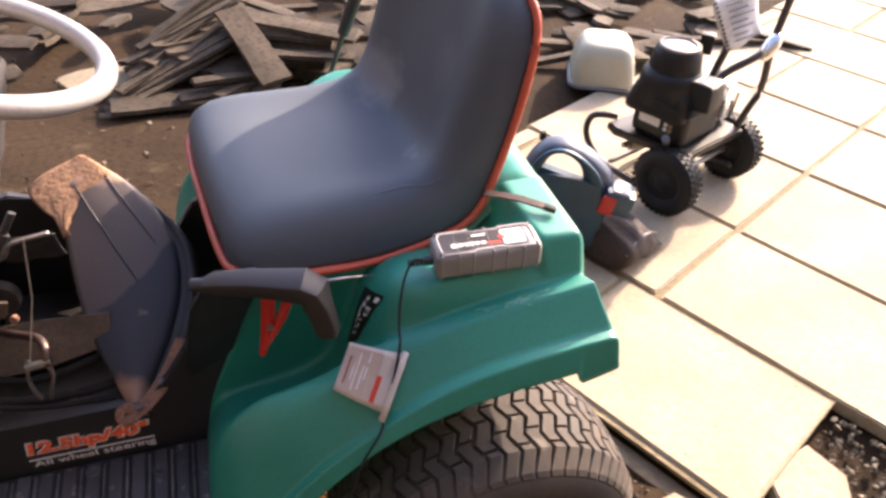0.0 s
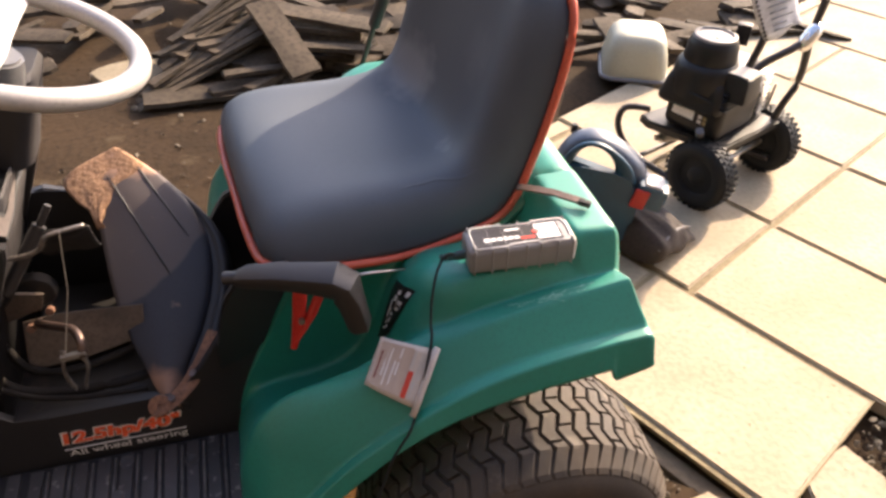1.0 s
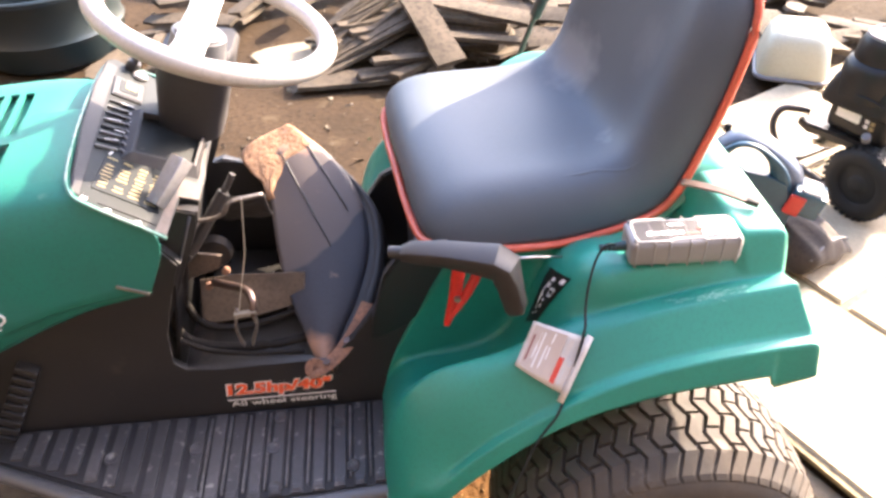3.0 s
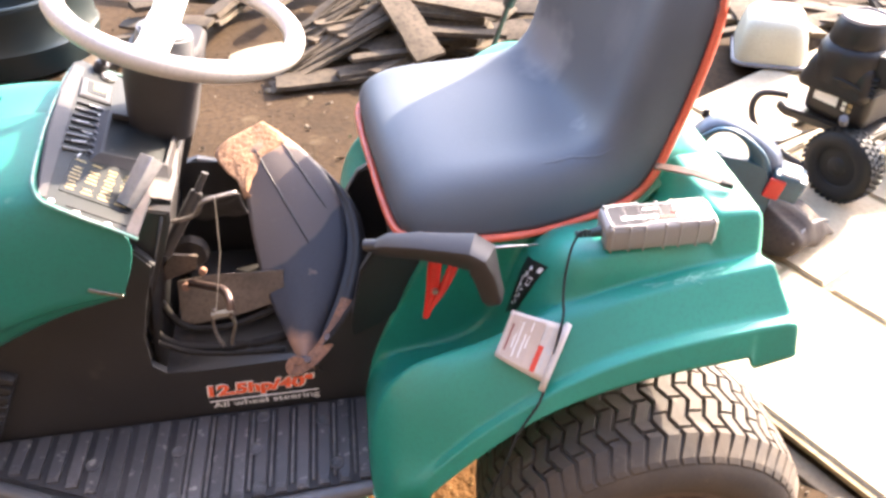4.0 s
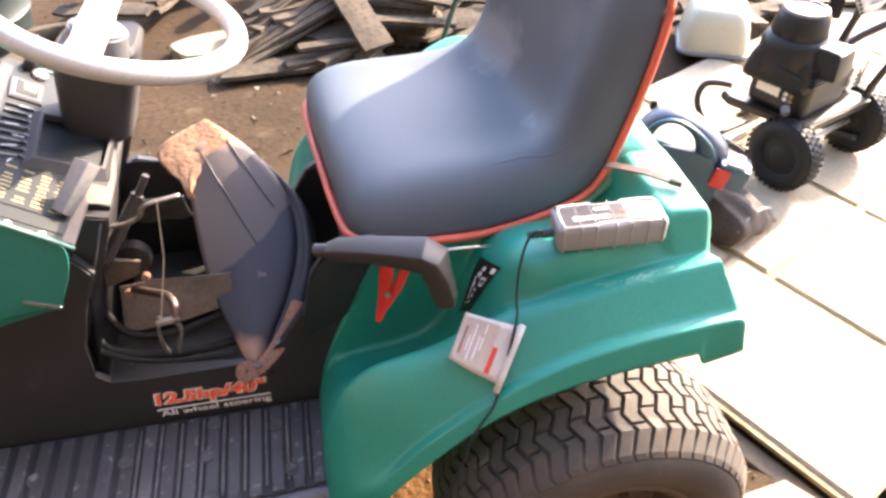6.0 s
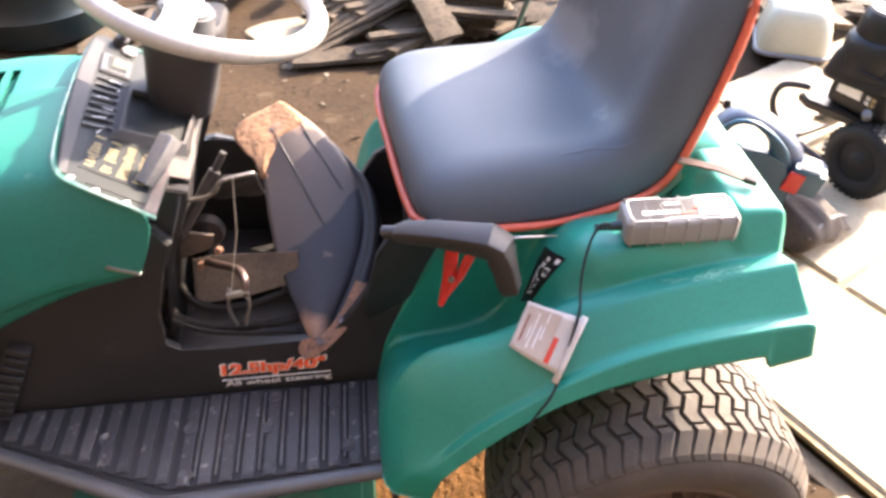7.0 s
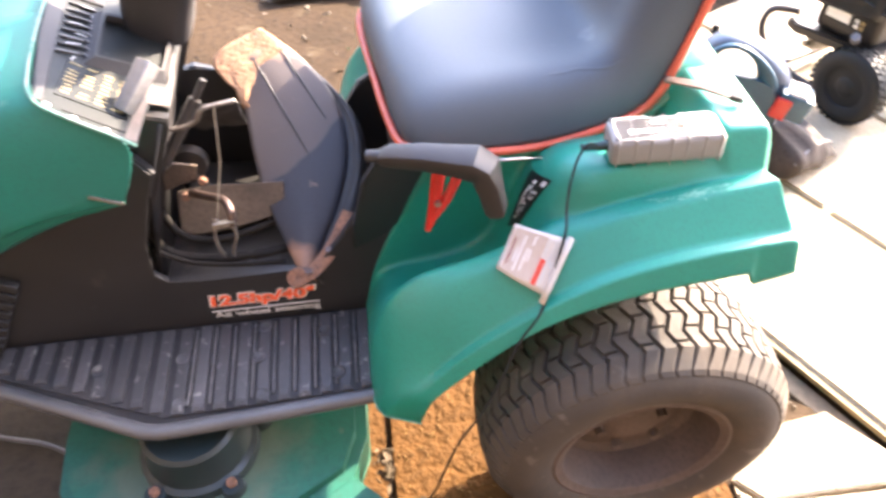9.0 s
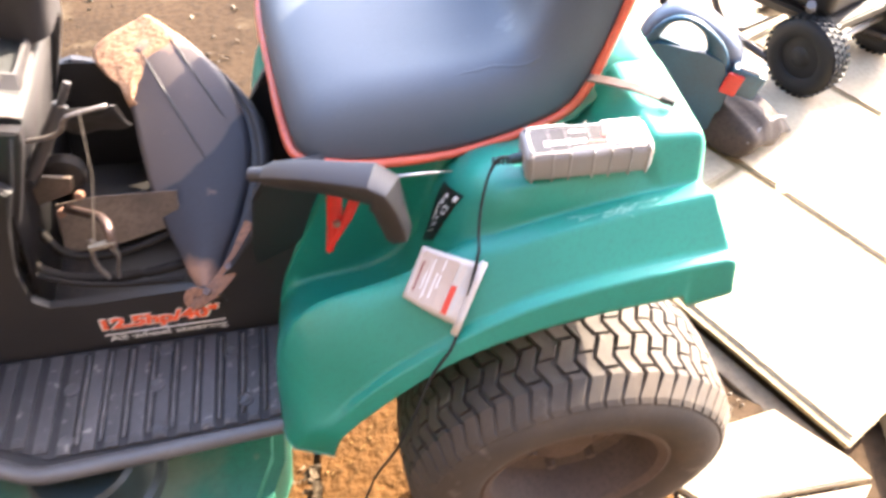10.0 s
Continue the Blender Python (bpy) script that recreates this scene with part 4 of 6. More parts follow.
# bay: pillar beside the dash, front wall, side panel seam
for side in (0, 1):
    bm = bmesh.new()
    prism(bm, [(-0.020, 0.858), (0.036, 0.842), (0.032, 0.822), (0.008, 0.765), (-0.046, 0.65), (-0.078, 0.58), (-0.075, 0.508), (-0.26, 0.50), (-0.23, 0.56), (-0.10, 0.70)],
          Matrix(((1, 0, 0, 0), (0, 0, -1, 0.36 if side else 0.043), (0, 1, 0, 0), (0, 0, 0, 1))), 0.020, 0.003)
    part("pillar", bm, BLACK, tractor, "black plastic pillar below the dash", smooth=30)
bm = bmesh.new()
loft(bm, [[(0.020, 0.022, 0.838), (0.016, 0.36, 0.838)], [(-0.036, 0.022, 0.70), (-0.036, 0.36, 0.70)], [(-0.09, 0.022, 0.44), (-0.09, 0.36, 0.44)]])
subdivided(part("front_wall", bm, BLACK, tractor), 0, 0.006)

# seat: one bucket of vinyl over a shell, with piping round its rim; it stands slightly askew on its base
SEAT_Y = 0.205
SEAT_POSE = Matrix.Translation((0.40, SEAT_Y, 0)) @ pose(0, 0, 0, 0, 0, 6.0) @ Matrix.Translation((-0.40, -SEAT_Y, 0))
# for each station from the front lip to the top: middle, crest of the bolster and rim, as (x, z), and the half width
SEAT = [
    ((0.386, 0.768), (0.388, 0.768), (0.402, 0.777), 0.215), ((0.367, 0.784), (0.371, 0.783), (0.394, 0.782), 0.235), ((0.362, 0.820), (0.368, 0.815), (0.394, 0.786), 0.245),
    ((0.377, 0.858), (0.386, 0.850), (0.406, 0.788), 0.250), ((0.425, 0.873), (0.430, 0.870), (0.438, 0.783), 0.254), ((0.50, 0.866), (0.50, 0.872), (0.490, 0.774), 0.256),
    ((0.58, 0.857), (0.575, 0.869), (0.586, 0.767), 0.256), ((0.65, 0.851), (0.645, 0.869), (0.665, 0.776), 0.256), ((0.702, 0.851), (0.692, 0.876), (0.722, 0.789), 0.256),
    ((0.736, 0.860), (0.722, 0.896), (0.765, 0.808), 0.256), ((0.757, 0.886), (0.741, 0.930), (0.790, 0.842), 0.256), ((0.773, 0.930), (0.753, 0.978), (0.806, 0.886), 0.256),
    ((0.789, 0.987), (0.766, 1.026), (0.827, 0.955), 0.255), ((0.806, 1.05), (0.781, 1.078), (0.847, 1.035), 0.252), ((0.820, 1.11), (0.797, 1.125), (0.860, 1.10), 0.246),
    ((0.832, 1.158), (0.815, 1.160), (0.866, 1.140), 0.230), ((0.846, 1.186), (0.836, 1.180), (0.864, 1.164), 0.205), ((0.864, 1.192), (0.856, 1.186), (0.864, 1.176), 0.172), ((0.878, 1.182), (0.872, 1.178), (0.870, 1.172), 0.155)]
ACROSS = [(0.0, 0.0, 0.0), (0.24, 0.05, 0.0), (0.46, 0.25, 0.0), (0.64, 0.70, 0.0), (0.79, 1.0, 0.0), (0.905, 0.95, 0.16), (0.98, 0.6, 0.5), (1.0, 0.0, 1.0)]


def seat_row(mid, crest, rim, half):
    """Points across the seat; each is a mix of middle, crest and rim."""
    row = []
    for n in range(-7, 8):
        f, k, q = ACROSS[abs(n)]
        if abs(n) == 5:
            w = (0.05, 0.79, 0.16)
        elif abs(n) == 6:
            w = (0.0, 0.42, 0.58)
        else:
            w = (1 - k - q, k, q)
        x, z = (w[0] * mid[i] + w[1] * crest[i] + w[2] * rim[i] for i in (0, 1))
        row.append((x, SEAT_Y + math.copysign(f * half, n), z))
    return row


rows = [seat_row(*st) for st in SEAT]
bm = bmesh.new()
loft(bm, rows)
bmesh.ops.recalc_face_normals(bm, faces=bm.faces)
seat = part("seat", bm, VINYL, tractor, "worn navy vinyl bucket seat, dusty along its crease")
subdivided(seat, 2, 0.010)
seat.matrix_world = SEAT_POSE
near = [Vector(r[0]) + Vector((0.002, -0.004, -0.001)) for r in rows[:3:-1]]
far = [Vector((p.x, 2 * SEAT_Y - p.y, p.z)) for p in near]
yn = near[-1].y
corner = [Vector((0.404, yn + 0.008, 0.790)), Vector((0.380, yn + 0.026, 0.786)), Vector((0.367, yn + 0.062, 0.780))]
front = [Vector((0.362, y, 0.779)) for y in (0.10, 0.205, 0.31)]
ring = near + corner + front + [Vector((p.x, 2 * SEAT_Y - p.y, p.z)) for p in corner[::-1]] + far[::-1] + [Vector(rows[-1][k]) for k in range(12, 2, -2)]
bm = bmesh.new()
tube(bm, smooth_path(ring, 4, True), 0.0064, 8, True, 1.1)
part("piping", bm, PIPING, seat, "faded red-orange piping", smooth=180)
# folds in the vinyl where seat and back meet
for pts, r in (([(0.575, 0.000, 0.856), (0.631, 0.020, 0.862), (0.664, 0.024, 0.8635), (0.688, 0.027, 0.8655), (0.717, 0.020, 0.868), (0.737, 0.015, 0.874), (0.758, 0.014, 0.889)], 0.0038),
               ([(0.715, 0.040, 0.874), (0.722, 0.071, 0.873), (0.7285, 0.13, 0.8615), (0.7315, 0.20, 0.8585)], 0.0035)):
    bm = bmesh.new()
    path = [SEAT_POSE.inverted() @ Vector(p) for p in smooth_path(pts, 5)]
    n = len(path)
    tube(bm, path, [r * (0.25 + 0.75 * math.sin(math.pi * k / (n - 1))) for k in range(n)], 10, flat=0.8)
    part("vinyl_fold", bm, VINYL, seat, "soft fold", smooth=180)
bm = bmesh.new()
shell_rows = []
for mid, crest, rim, half in SEAT[8::2]:
    shell_rows.append([(rim[0] + 0.006 + 0.016 * (1 - abs(k) / 3), SEAT_Y + half * 0.97 * k / 3, rim[1] - 0.006 - 0.012 * (1 - abs(k) / 3)) for k in range(-3, 4)])
loft(bm, shell_rows)
bmesh.ops.recalc_face_normals(bm, faces=bm.faces)
subdivided(part("seat_shell", bm, BLACK, seat, "black seat back shell"), 1, 0.006)
bm = bmesh.new()
box(bm, (0.55, 0.20, 0.73), (0.26, 0.26, 0.06), bevel=0.01)
part("seat_base", bm, BLACK, tractor, smooth=30)

# rear wheel
AX = Vector((0.775, 0, 0.288))
RIMPAINT = material("dusty_brown_rim_paint", (0.098, 0.066, 0.05), 0.75, second=(0.07, 0.048, 0.037), patch=9, grain=120, spread=0.3, bump=0.1)


TYRE = [(0.155, 0.028), (0.165, 0.012), (0.185, 0.002), (0.215, -0.004), (0.242, 0.003), (0.260, 0.018), (0.2725, 0.045), (0.2775, 0.085), (0.279, 0.125),
        (0.2775, 0.165), (0.2725, 0.205), (0.260, 0.230), (0.24, 0.246), (0.2, 0.25), (0.16, 0.235)]


def tread_radius(w):
    for (r0, w0), (r1, w1) in zip(TYRE[4:12], TYRE[5:12]):
        if w0 <= w <= w1:
            return r0 + (r1 - r0) * (w - w0) / (w1 - w0)
    return 0.25


def turf_wheel(y_out, sgn, ax, size=1.0):
    wheel = part("wheel", revolve(bmesh.new(), TYRE, (0, 0, 0), 80), RUBBER, tractor, "wide turf tyre with zigzag tread, dusty", smooth=180)
    # zigzag bars across the tread, each cut into staggered blocks
    bm = bmesh.new()
    bars, high = 60, 0.0085
    step = 2 * math.pi / bars
    knots = [0.006, 0.056, 0.112, 0.168, 0.212, 0.244]
    def lug_angle(w):
        return step * 0.25 * math.asin(math.sin(w / 0.03 * math.pi)) / 1.5708

    for b in range(bars):
        for j in range(len(knots) - 1):
            w0, w1 = (k + 0.028 * (b % 2) * (0 < n < len(knots) - 2) for k, n in ((knots[j], j), (knots[j + 1], j + 1)))
            a0, a1 = w0 + 0.0026, w1 - 0.0026
            stations = [a0] + [p for p in (0.015 + 0.03 * n for n in range(9)) if a0 + 0.002 < p < a1 - 0.002] + [a1]
            rings = []
            for w in stations:
                ring = []
                r = tread_radius(min(max(w, 0.004), 0.2295))
                top = high if 0.02 < w < 0.232 else high * 0.45
                for side, dr in ((-0.435, -0.003), (-0.385, top * 0.8), (-0.345, top), (0.345, top), (0.385, top * 0.8), (0.435, -0.003)):
                    a = b * step + lug_angle(w) + side * step
                    ring.append(bm.verts.new(((r + dr) * math.cos(a), w, (r + dr) * math.sin(a))))
                rings.append(ring)
            for p, q in zip(rings, rings[1:]):
                for n in range(5):
                    bm.faces.new((p[n], p[n + 1], q[n + 1], q[n]))
            bm.faces.new(rings[0])
            bm.faces.new(rings[-1])
    bmesh.ops.recalc_face_normals(bm, faces=bm.faces)
    part("tread", bm, RUBBER, wheel)
    bm = bmesh.new()
    revolve(bm, [(0.150, 0.236), (0.158, 0.228), (0.140, 0.20), (0.136, 0.12), (0.142, 0.05), (0.150, 0.024), (0.165, 0.018), (0.167, 0.012), (0.160, 0.010), (0.146, 0.018), (0.136, 0.05), (0.130, 0.090),
                 (0.112, 0.098), (0.085, 0.086), (0.07, 0.084), (0.045, 0.070), (0.02, 0.066), (0.0005, 0.066)], (0, 0, 0), 56)
    rim = part("rim", bm, RIMPAINT, wheel, "dusty brown steel rim", smooth=35)
    for k in range(5):
        a = 2 * math.pi * k / 5 + 0.6
        bm = bmesh.new()
        cyl(bm, (0.062 * math.cos(a), 0.060, 0.062 * math.sin(a)), (0.062 * math.cos(a), 0.084, 0.062 * math.sin(a)), 0.0095, seg=6, bevel=0.001)
        part("wheel_nut", bm, RIMPAINT, rim)
    bm = bmesh.new()
    cyl(bm, (0.10, 0.078, 0.07), (0.10, 0.052, 0.078), 0.005, seg=10)
    part("valve", bm, CABLE, rim)
    wheel.matrix_world = Matrix.Translation((ax[0], y_out, ax[2])) @ Matrix.Diagonal((size, sgn * size, size, 1))
    return wheel


near_wheel = turf_wheel(-0.365, 1, AX)
far_wheel = turf_wheel(0.745, -1, AX)
turf_wheel(-0.315, 1, (-0.715, 0, 0.192), 0.675)
turf_wheel(0.695, -1, (-0.715, 0, 0.192), 0.675)

# cutting deck
bm = bmesh.new()
prism(bm, [(-0.33, -0.12), (-0.33, -0.22), (-0.28, -0.31), (-0.1, -0.36), (0.12, -0.34), (0.24, -0.27), (0.272, -0.18), (0.272, 0.5), (-0.33, 0.5)], Matrix.Translation((0, 0, 0.08)), 0.115, 0.022)
deck = part("cutting_deck", bm, DECKGREEN, tractor, "green steel mower deck, scuffed", smooth=35)
bm = bmesh.new()
revolve(bm, [(0.0005, 0.302), (0.086, 0.300), (0.094, 0.292), (0.098, 0.238), (0.103, 0.222), (0.114, 0.216), (0.116, 0.195)], (-0.055, -0.172, 0), 40, "z")
hub = part("spindle_housing", bm, TUBBLACK, deck, "round black spindle drum, dull and dusty", smooth=40)
for a in (-0.95, -2.2, 0.35, 2.6):
    bm = bmesh.new()
    c = Vector((-0.055 + 0.122 * math.cos(a), -0.172 + 0.122 * math.sin(a), 0.195))
    cyl(bm, c, c + Vector((0, 0, 0.024)), 0.024, 0.020, 24, 0.003)
    lug = part("lug", bm, TUBBLACK, hub, smooth=40)
    bm = bmesh.new()
    cyl(bm, c + Vector((0, 0, 0.022)), c + Vector((0, 0, 0.033)), 0.0105, seg=6, bevel=0.001)
    part("bolt", bm, RUST, hub, "rusty bolt", smooth=30)
bm = bmesh.new()
prism(bm, [(0.16, -0.26), (0.23, -0.255), (0.345, -0.355), (0.30, -0.40), (0.19, -0.37)], Matrix.Translation((0, 0, 0.197)) @ pose(0, 0, 0, 4, 3, 0), 0.006, 0.002)
part("deflector_flap", bm, DECKGREEN, deck, "green discharge flap")
# ---- lettering on the side panel ----


def fitted(text, width, height, x, z, y, mat_, bold=0.0, shear=0.0, name="lettering"):
    """A word on the near side panel, stretched to that width and height."""
    cu = bpy.data.curves.new(name, "FONT")
    cu.body, cu.size, cu.extrude, cu.offset, cu.shear = text, 1.0, 0.0, bold, shear
    tmp = new(name, cu)
    me = bpy.data.meshes.new_from_object(tmp)
    bpy.data.objects.remove(tmp)
    lo, hi = np.array([v.co for v in me.vertices]).min(0), np.array([v.co for v in me.vertices]).max(0)
    for v in me.vertices:
        v.co = Vector(((v.co.x - lo[0]) / (hi[0] - lo[0]) * width, 0, (v.co.y - lo[1]) / (hi[1] - lo[1]) * height))
    me.materials.clear()
    me.materials.append(mat_)
    ob = new(name, me)
    ob.location = (x, y, z)
    ob.parent = tractor
    return ob


fitted('12.5hp/40"', 0.210, 0.046, -0.0005, 0.408, -0.0006, PALE, 0.078, 0.12)["label"] = "white outline of the lettering"
fitted('12.5hp/40"', 0.203, 0.040, 0.003, 0.411, -0.0012, ORANGEPRINT, 0.046, 0.12)["label"] = "orange-red lettering"
fitted("All wheel steering", 0.206, 0.0215, 0.004, 0.3795, -0.0008, PALE, 0.01)["label"] = "white lettering"
bm = bmesh.new()
box(bm, (0.105, -0.0008, 0.4045), (0.210, 0.0012, 0.0026))
part("printed_line", bm, PALE, tractor)

# ---- leaning cover over the tunnel ----
LEFT = [(-0.006, 0.188), (0.037, 0.168), (0.095, 0.142), (0.164, 0.121), (0.225, 0.110), (0.287, 0.104), (0.313, 0.093), (0.341, 0.063), (0.368, 0.047), (0.392, 0.078), (0.404, 0.108), (0.416, 0.140)]
RIGHT = [(-0.006, 0.204), (0.044, 0.226), (0.1, 0.261), (0.158, 0.286), (0.207, 0.296), (0.259, 0.291), (0.312, 0.269), (0.362, 0.229), (0.401, 0.182), (0.416, 0.152)]


def cover_z(y):
    return 0.483 + (y + 0.005) * 0.6634


cover = thing("plastic_cover", "cracked blue-black plastic tunnel cover, caked with orange mud", "cover")
bm = bmesh.new()
rows = []
for k in range(26):
    y = -0.006 + 0.422 * k / 25
    x0 = float(np.interp(y, [p[0] for p in LEFT], [p[1] for p in LEFT])) + 0.0025 * noise.noise(Vector((y * 90, 0, 1)))
    x1 = float(np.interp(y, [p[0] for p in RIGHT], [p[1] for p in RIGHT]))
    row = []
    for j in range(11):
        f = j / 10
        bulge = 0.008 * math.sin(f * math.pi)
        row.append((x0 + (x1 - x0) * f, y - 0.5 * bulge, cover_z(y) + bulge))
    row.append((x1 + 0.006, y + 0.003, cover_z(y) - 0.010))
    row.append((x1 + 0.012, y + 0.012, cover_z(y) - 0.050))
    row.append((x1 + 0.018, y + 0.020, cover_z(y) - 0.075))
    rows.append(row)
loft(bm, rows)
bmesh.ops.recalc_face_normals(bm, faces=bm.faces)
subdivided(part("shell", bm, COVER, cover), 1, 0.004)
# raised ridges, coloured black to stand for the shade line along each
for a, b in (((0.128, 0.369), (0.232, 0.172)), ((0.165, 0.411), (0.272, 0.234))):
    bm = bmesh.new()
    pts = []
    for k in range(9):
        f = 0.9 * k / 8
        x, y = a[0] + (b[0] - a[0]) * f, a[1] + (b[1] - a[1]) * f
        x0, x1 = (float(np.interp(y, [p[0] for p in s], [p[1] for p in s])) for s in (LEFT, RIGHT))
        fx = min(max((x - x0) / max(x1 - x0, 0.01), 0.03), 0.97)
        bulge = 0.008 * math.sin(fx * math.pi)
        pts.append((x, y - 0.5 * bulge, cover_z(y) + bulge + 0.001))
    tube(bm, pts, [0.0008] + [0.0017] * 7 + [0.0008], 8)
    part("moulded_ridge", bm, BLACK, cover, "moulded ridge, black for the shade along it", smooth=180)
# mud crust on the torn upper corner
bm = bmesh.new()
rows = []
for k in range(15):
    y = 0.285 + 0.130 * k / 14
    x0, x1 = (float(np.interp(y, [p[0] for p in s], [p[1] for p in s])) for s in (LEFT, RIGHT))
    x1 = min(x1, 0.118 + max(0.0, y - 0.315) * 1.25 + 0.022 * noise.noise(Vector((y * 70, 2, 0))))
    x0 -= 0.004 + 0.007 * noise.noise(Vector((y * 75, 7, 0)))
    rows.append([(x0 + (x1 - x0) * j / 9, y, cover_z(y) + 0.008 * math.sin(min(0.12 + 0.5 * j / 9, 1) * math.pi)
                  + 0.0025 + 0.0045 * (noise.noise(Vector((j * 0.9, k * 0.8, 5))) + 0.2) - 0.012 * (j == 9) - 0.01 * (k == 0)) for j in range(10)])
loft(bm, rows)
bmesh.ops.recalc_face_normals(bm, faces=bm.faces)
subdivided(part("mud_crust", bm, MUD, cover, "dried orange mud crust with broken edge"), 1, 0.006)
# black flange round the far side and rusty strap at the foot
bm = bmesh.new()
rows = []
for k in range(23):
    y = 0.002 + 0.392 * k / 22
    x1 = float(np.interp(y, [p[0] for p in RIGHT], [p[1] for p in RIGHT]))
    wide = 0.034 * min(1.0, 3.2 * (1 - k / 22)) * min(1.0, 0.35 + k / 6)
    z = cover_z(y) - 0.014
    rows.append([(x1 - 0.004, y, z), (x1 + wide * 0.45, y - 0.002, z - 0.006), (x1 + wide * 0.55, y - 0.004, z + 0.002), (x1 + wide, y - 0.006, z - 0.004), (x1 + wide * 1.05, y - 0.004, z - 0.03)])
loft(bm, rows)
bmesh.ops.recalc_face_normals(bm, faces=bm.faces)
subdivided(part("rubber_flange", bm, BLACK, cover, "black stepped flange"), 1, 0.003)
bm = bmesh.new()
tube(bm, smooth_path([(0.176, -0.022, 0.488), (0.200, -0.020, 0.500), (0.232, 0.000, 0.516), (0.262, 0.032, 0.536), (0.290, 0.075, 0.562)], 5), 0.0165, 8, flat=0.4)
strap = part("rusty_strap", bm, RUST, cover, "rusty steel strap", smooth=60)
bm = bmesh.new()
revolve(bm, [(0.0045, -0.002), (0.019, -0.002), (0.020, 0.0), (0.019, 0.003), (0.0045, 0.003), (0.0045, -0.002)], (0, 0, 0), 20, "z")
hinge = part("hinge_plate", bm, RUST, strap, "rusty hinge plate with a hole", smooth=40)
hinge.matrix_world = pose(0.182, -0.020, 0.497, 48, 0, 0)
for p in ((0.205, -0.020, 0.511), (0.245, 0.010, 0.532)):
    bm = bmesh.new()
    cyl(bm, p, (p[0], p[1] - 0.004, p[2] + 0.007), 0.007, seg=6)
    part("strap_bolt", bm, RODBROWN, strap)

# ---- mechanism in the bay ----
linkage = thing("clutch_linkage", "greasy tan steel plate with clevis and wire inside the bay", "linkage")
bm = bmesh.new()
prism(bm, [(-0.036, 0.510), (0.06, 0.518), (0.165, 0.540), (0.170, 0.600), (0.03, 0.606), (-0.030, 0.600)], Matrix(((1, 0, 0, 0), (0, 0.45, -0.89, -0.130), (0, 0.89, 0.45, 0.067), (0, 0, 0, 1))), 0.005, 0.001)
part("plate", bm, GREASY, linkage, "dull tan steel plate")
bm = bmesh.new()
tube(bm, smooth_path([(0.012, 0.085, 0.640), (0.045, 0.060, 0.650), (0.080, 0.03, 0.662), (0.092, 0.005, 0.658), (0.092, -0.006, 0.635)], 5), 0.0075, 10)
part("bent_pin", bm, RODBROWN, linkage, "tarnished bent pin", smooth=180)
for dx in (-0.012, 0.014):
    bm = bmesh.new()
    tube(bm, smooth_path([(0.075 + dx, 0.0, 0.648), (0.074 + dx * 1.4, -0.008, 0.615), (0.070 + dx, -0.008, 0.585), (0.068 + dx * 0.6, -0.002, 0.560)], 5), 0.006, 6, flat=0.5)
    part("clevis_arm", bm, PINSTEEL, linkage, smooth=180)
bm = bmesh.new()
box(bm, (0.078, -0.006, 0.640), (0.040, 0.010, 0.010), (0, -8, 0), 0.002)
part("clevis_bridge", bm, ALLOY, linkage, smooth=30)
bm = bmesh.new()
tube(bm, [(0.092, 0.10, 0.812), (0.088, 0.05, 0.73), (0.066, -0.006, 0.640)], 0.0011, 5)
part("wire", bm, STEEL, linkage, "taut steel wire")
for c in ((0.002, 0.088, 0.632), (0.036, 0.10, 0.655)):
    bm = bmesh.new()
    cyl(bm, c, (c[0], c[1] - 0.012, c[2] + 0.004), 0.0075, seg=6, bevel=0.001)
    part("nut", bm, RUST, linkage, smooth=30)
bm = bmesh.new()
tube(bm, smooth_path([(-0.005, 0.10, 0.770), (0.03, 0.10, 0.772), (0.055, 0.10, 0.782), (0.068, 0.10, 0.802), (0.085, 0.105, 0.806), (0.125, 0.12, 0.803)], 5), 0.0042, 8)
part("cranked_rod", bm, PINSTEEL, linkage, "bright cranked rod", smooth=180)
bm = bmesh.new()
cyl(bm, (-0.02, 0.10, 0.70), (0.055, 0.14, 0.80), 0.011, seg=16, bevel=0.001)
cyl(bm, (0.055, 0.14, 0.80), (0.075, 0.15, 0.83), 0.006, seg=12)
part("damper", bm, DARKSTEEL, linkage, "dark damper rod", smooth=40)
bm = bmesh.new()
revolve(bm, [(0.0005, 0.0), (0.03, 0.0), (0.034, 0.004), (0.028, 0.010), (0.034, 0.016), (0.03, 0.02), (0.0005, 0.02)], (0.01, 0.135, 0.665), 28)
part("pulley", bm, DARKSTEEL, linkage, "dark idler pulley", smooth=40)
bm = bmesh.new()
prism(bm, [(-0.04, 0.63), (0.02, 0.65), (0.03, 0.68), (-0.01, 0.69), (-0.035, 0.665)], Matrix(((1, 0, 0, 0), (0, 0, -1, 0.115), (0, 1, 0, 0), (0, 0, 0, 1))), 0.006, 0.001)
part("bracket", bm, GREASY, linkage, "greasy brown bracket")
bm = bmesh.new()
rows = []
for k in range(7):
    f = k / 6
    rows.append([(0.02 + 0.10 * j / 6 + 0.010 * noise.noise(Vector((k, j * 0.8, 2))), 0.16 + 0.05 * f, 0.775 - 0.085 * f + 0.02 * noise.noise(Vector((k * 0.7, j * 0.6, 8)))) for j in range(7)])
loft(bm, rows)
bmesh.ops.recalc_face_normals(bm, faces=bm.faces)
subdivided(part("dirty_cloth", bm, COLUMN, linkage, "crumpled dirty dark cloth"), 1, 0.002)
bm = bmesh.new()
box(bm, (0.03, 0.26, 0.46), (0.16, 0.14, 0.12), (0, 8, 5), 0.02)
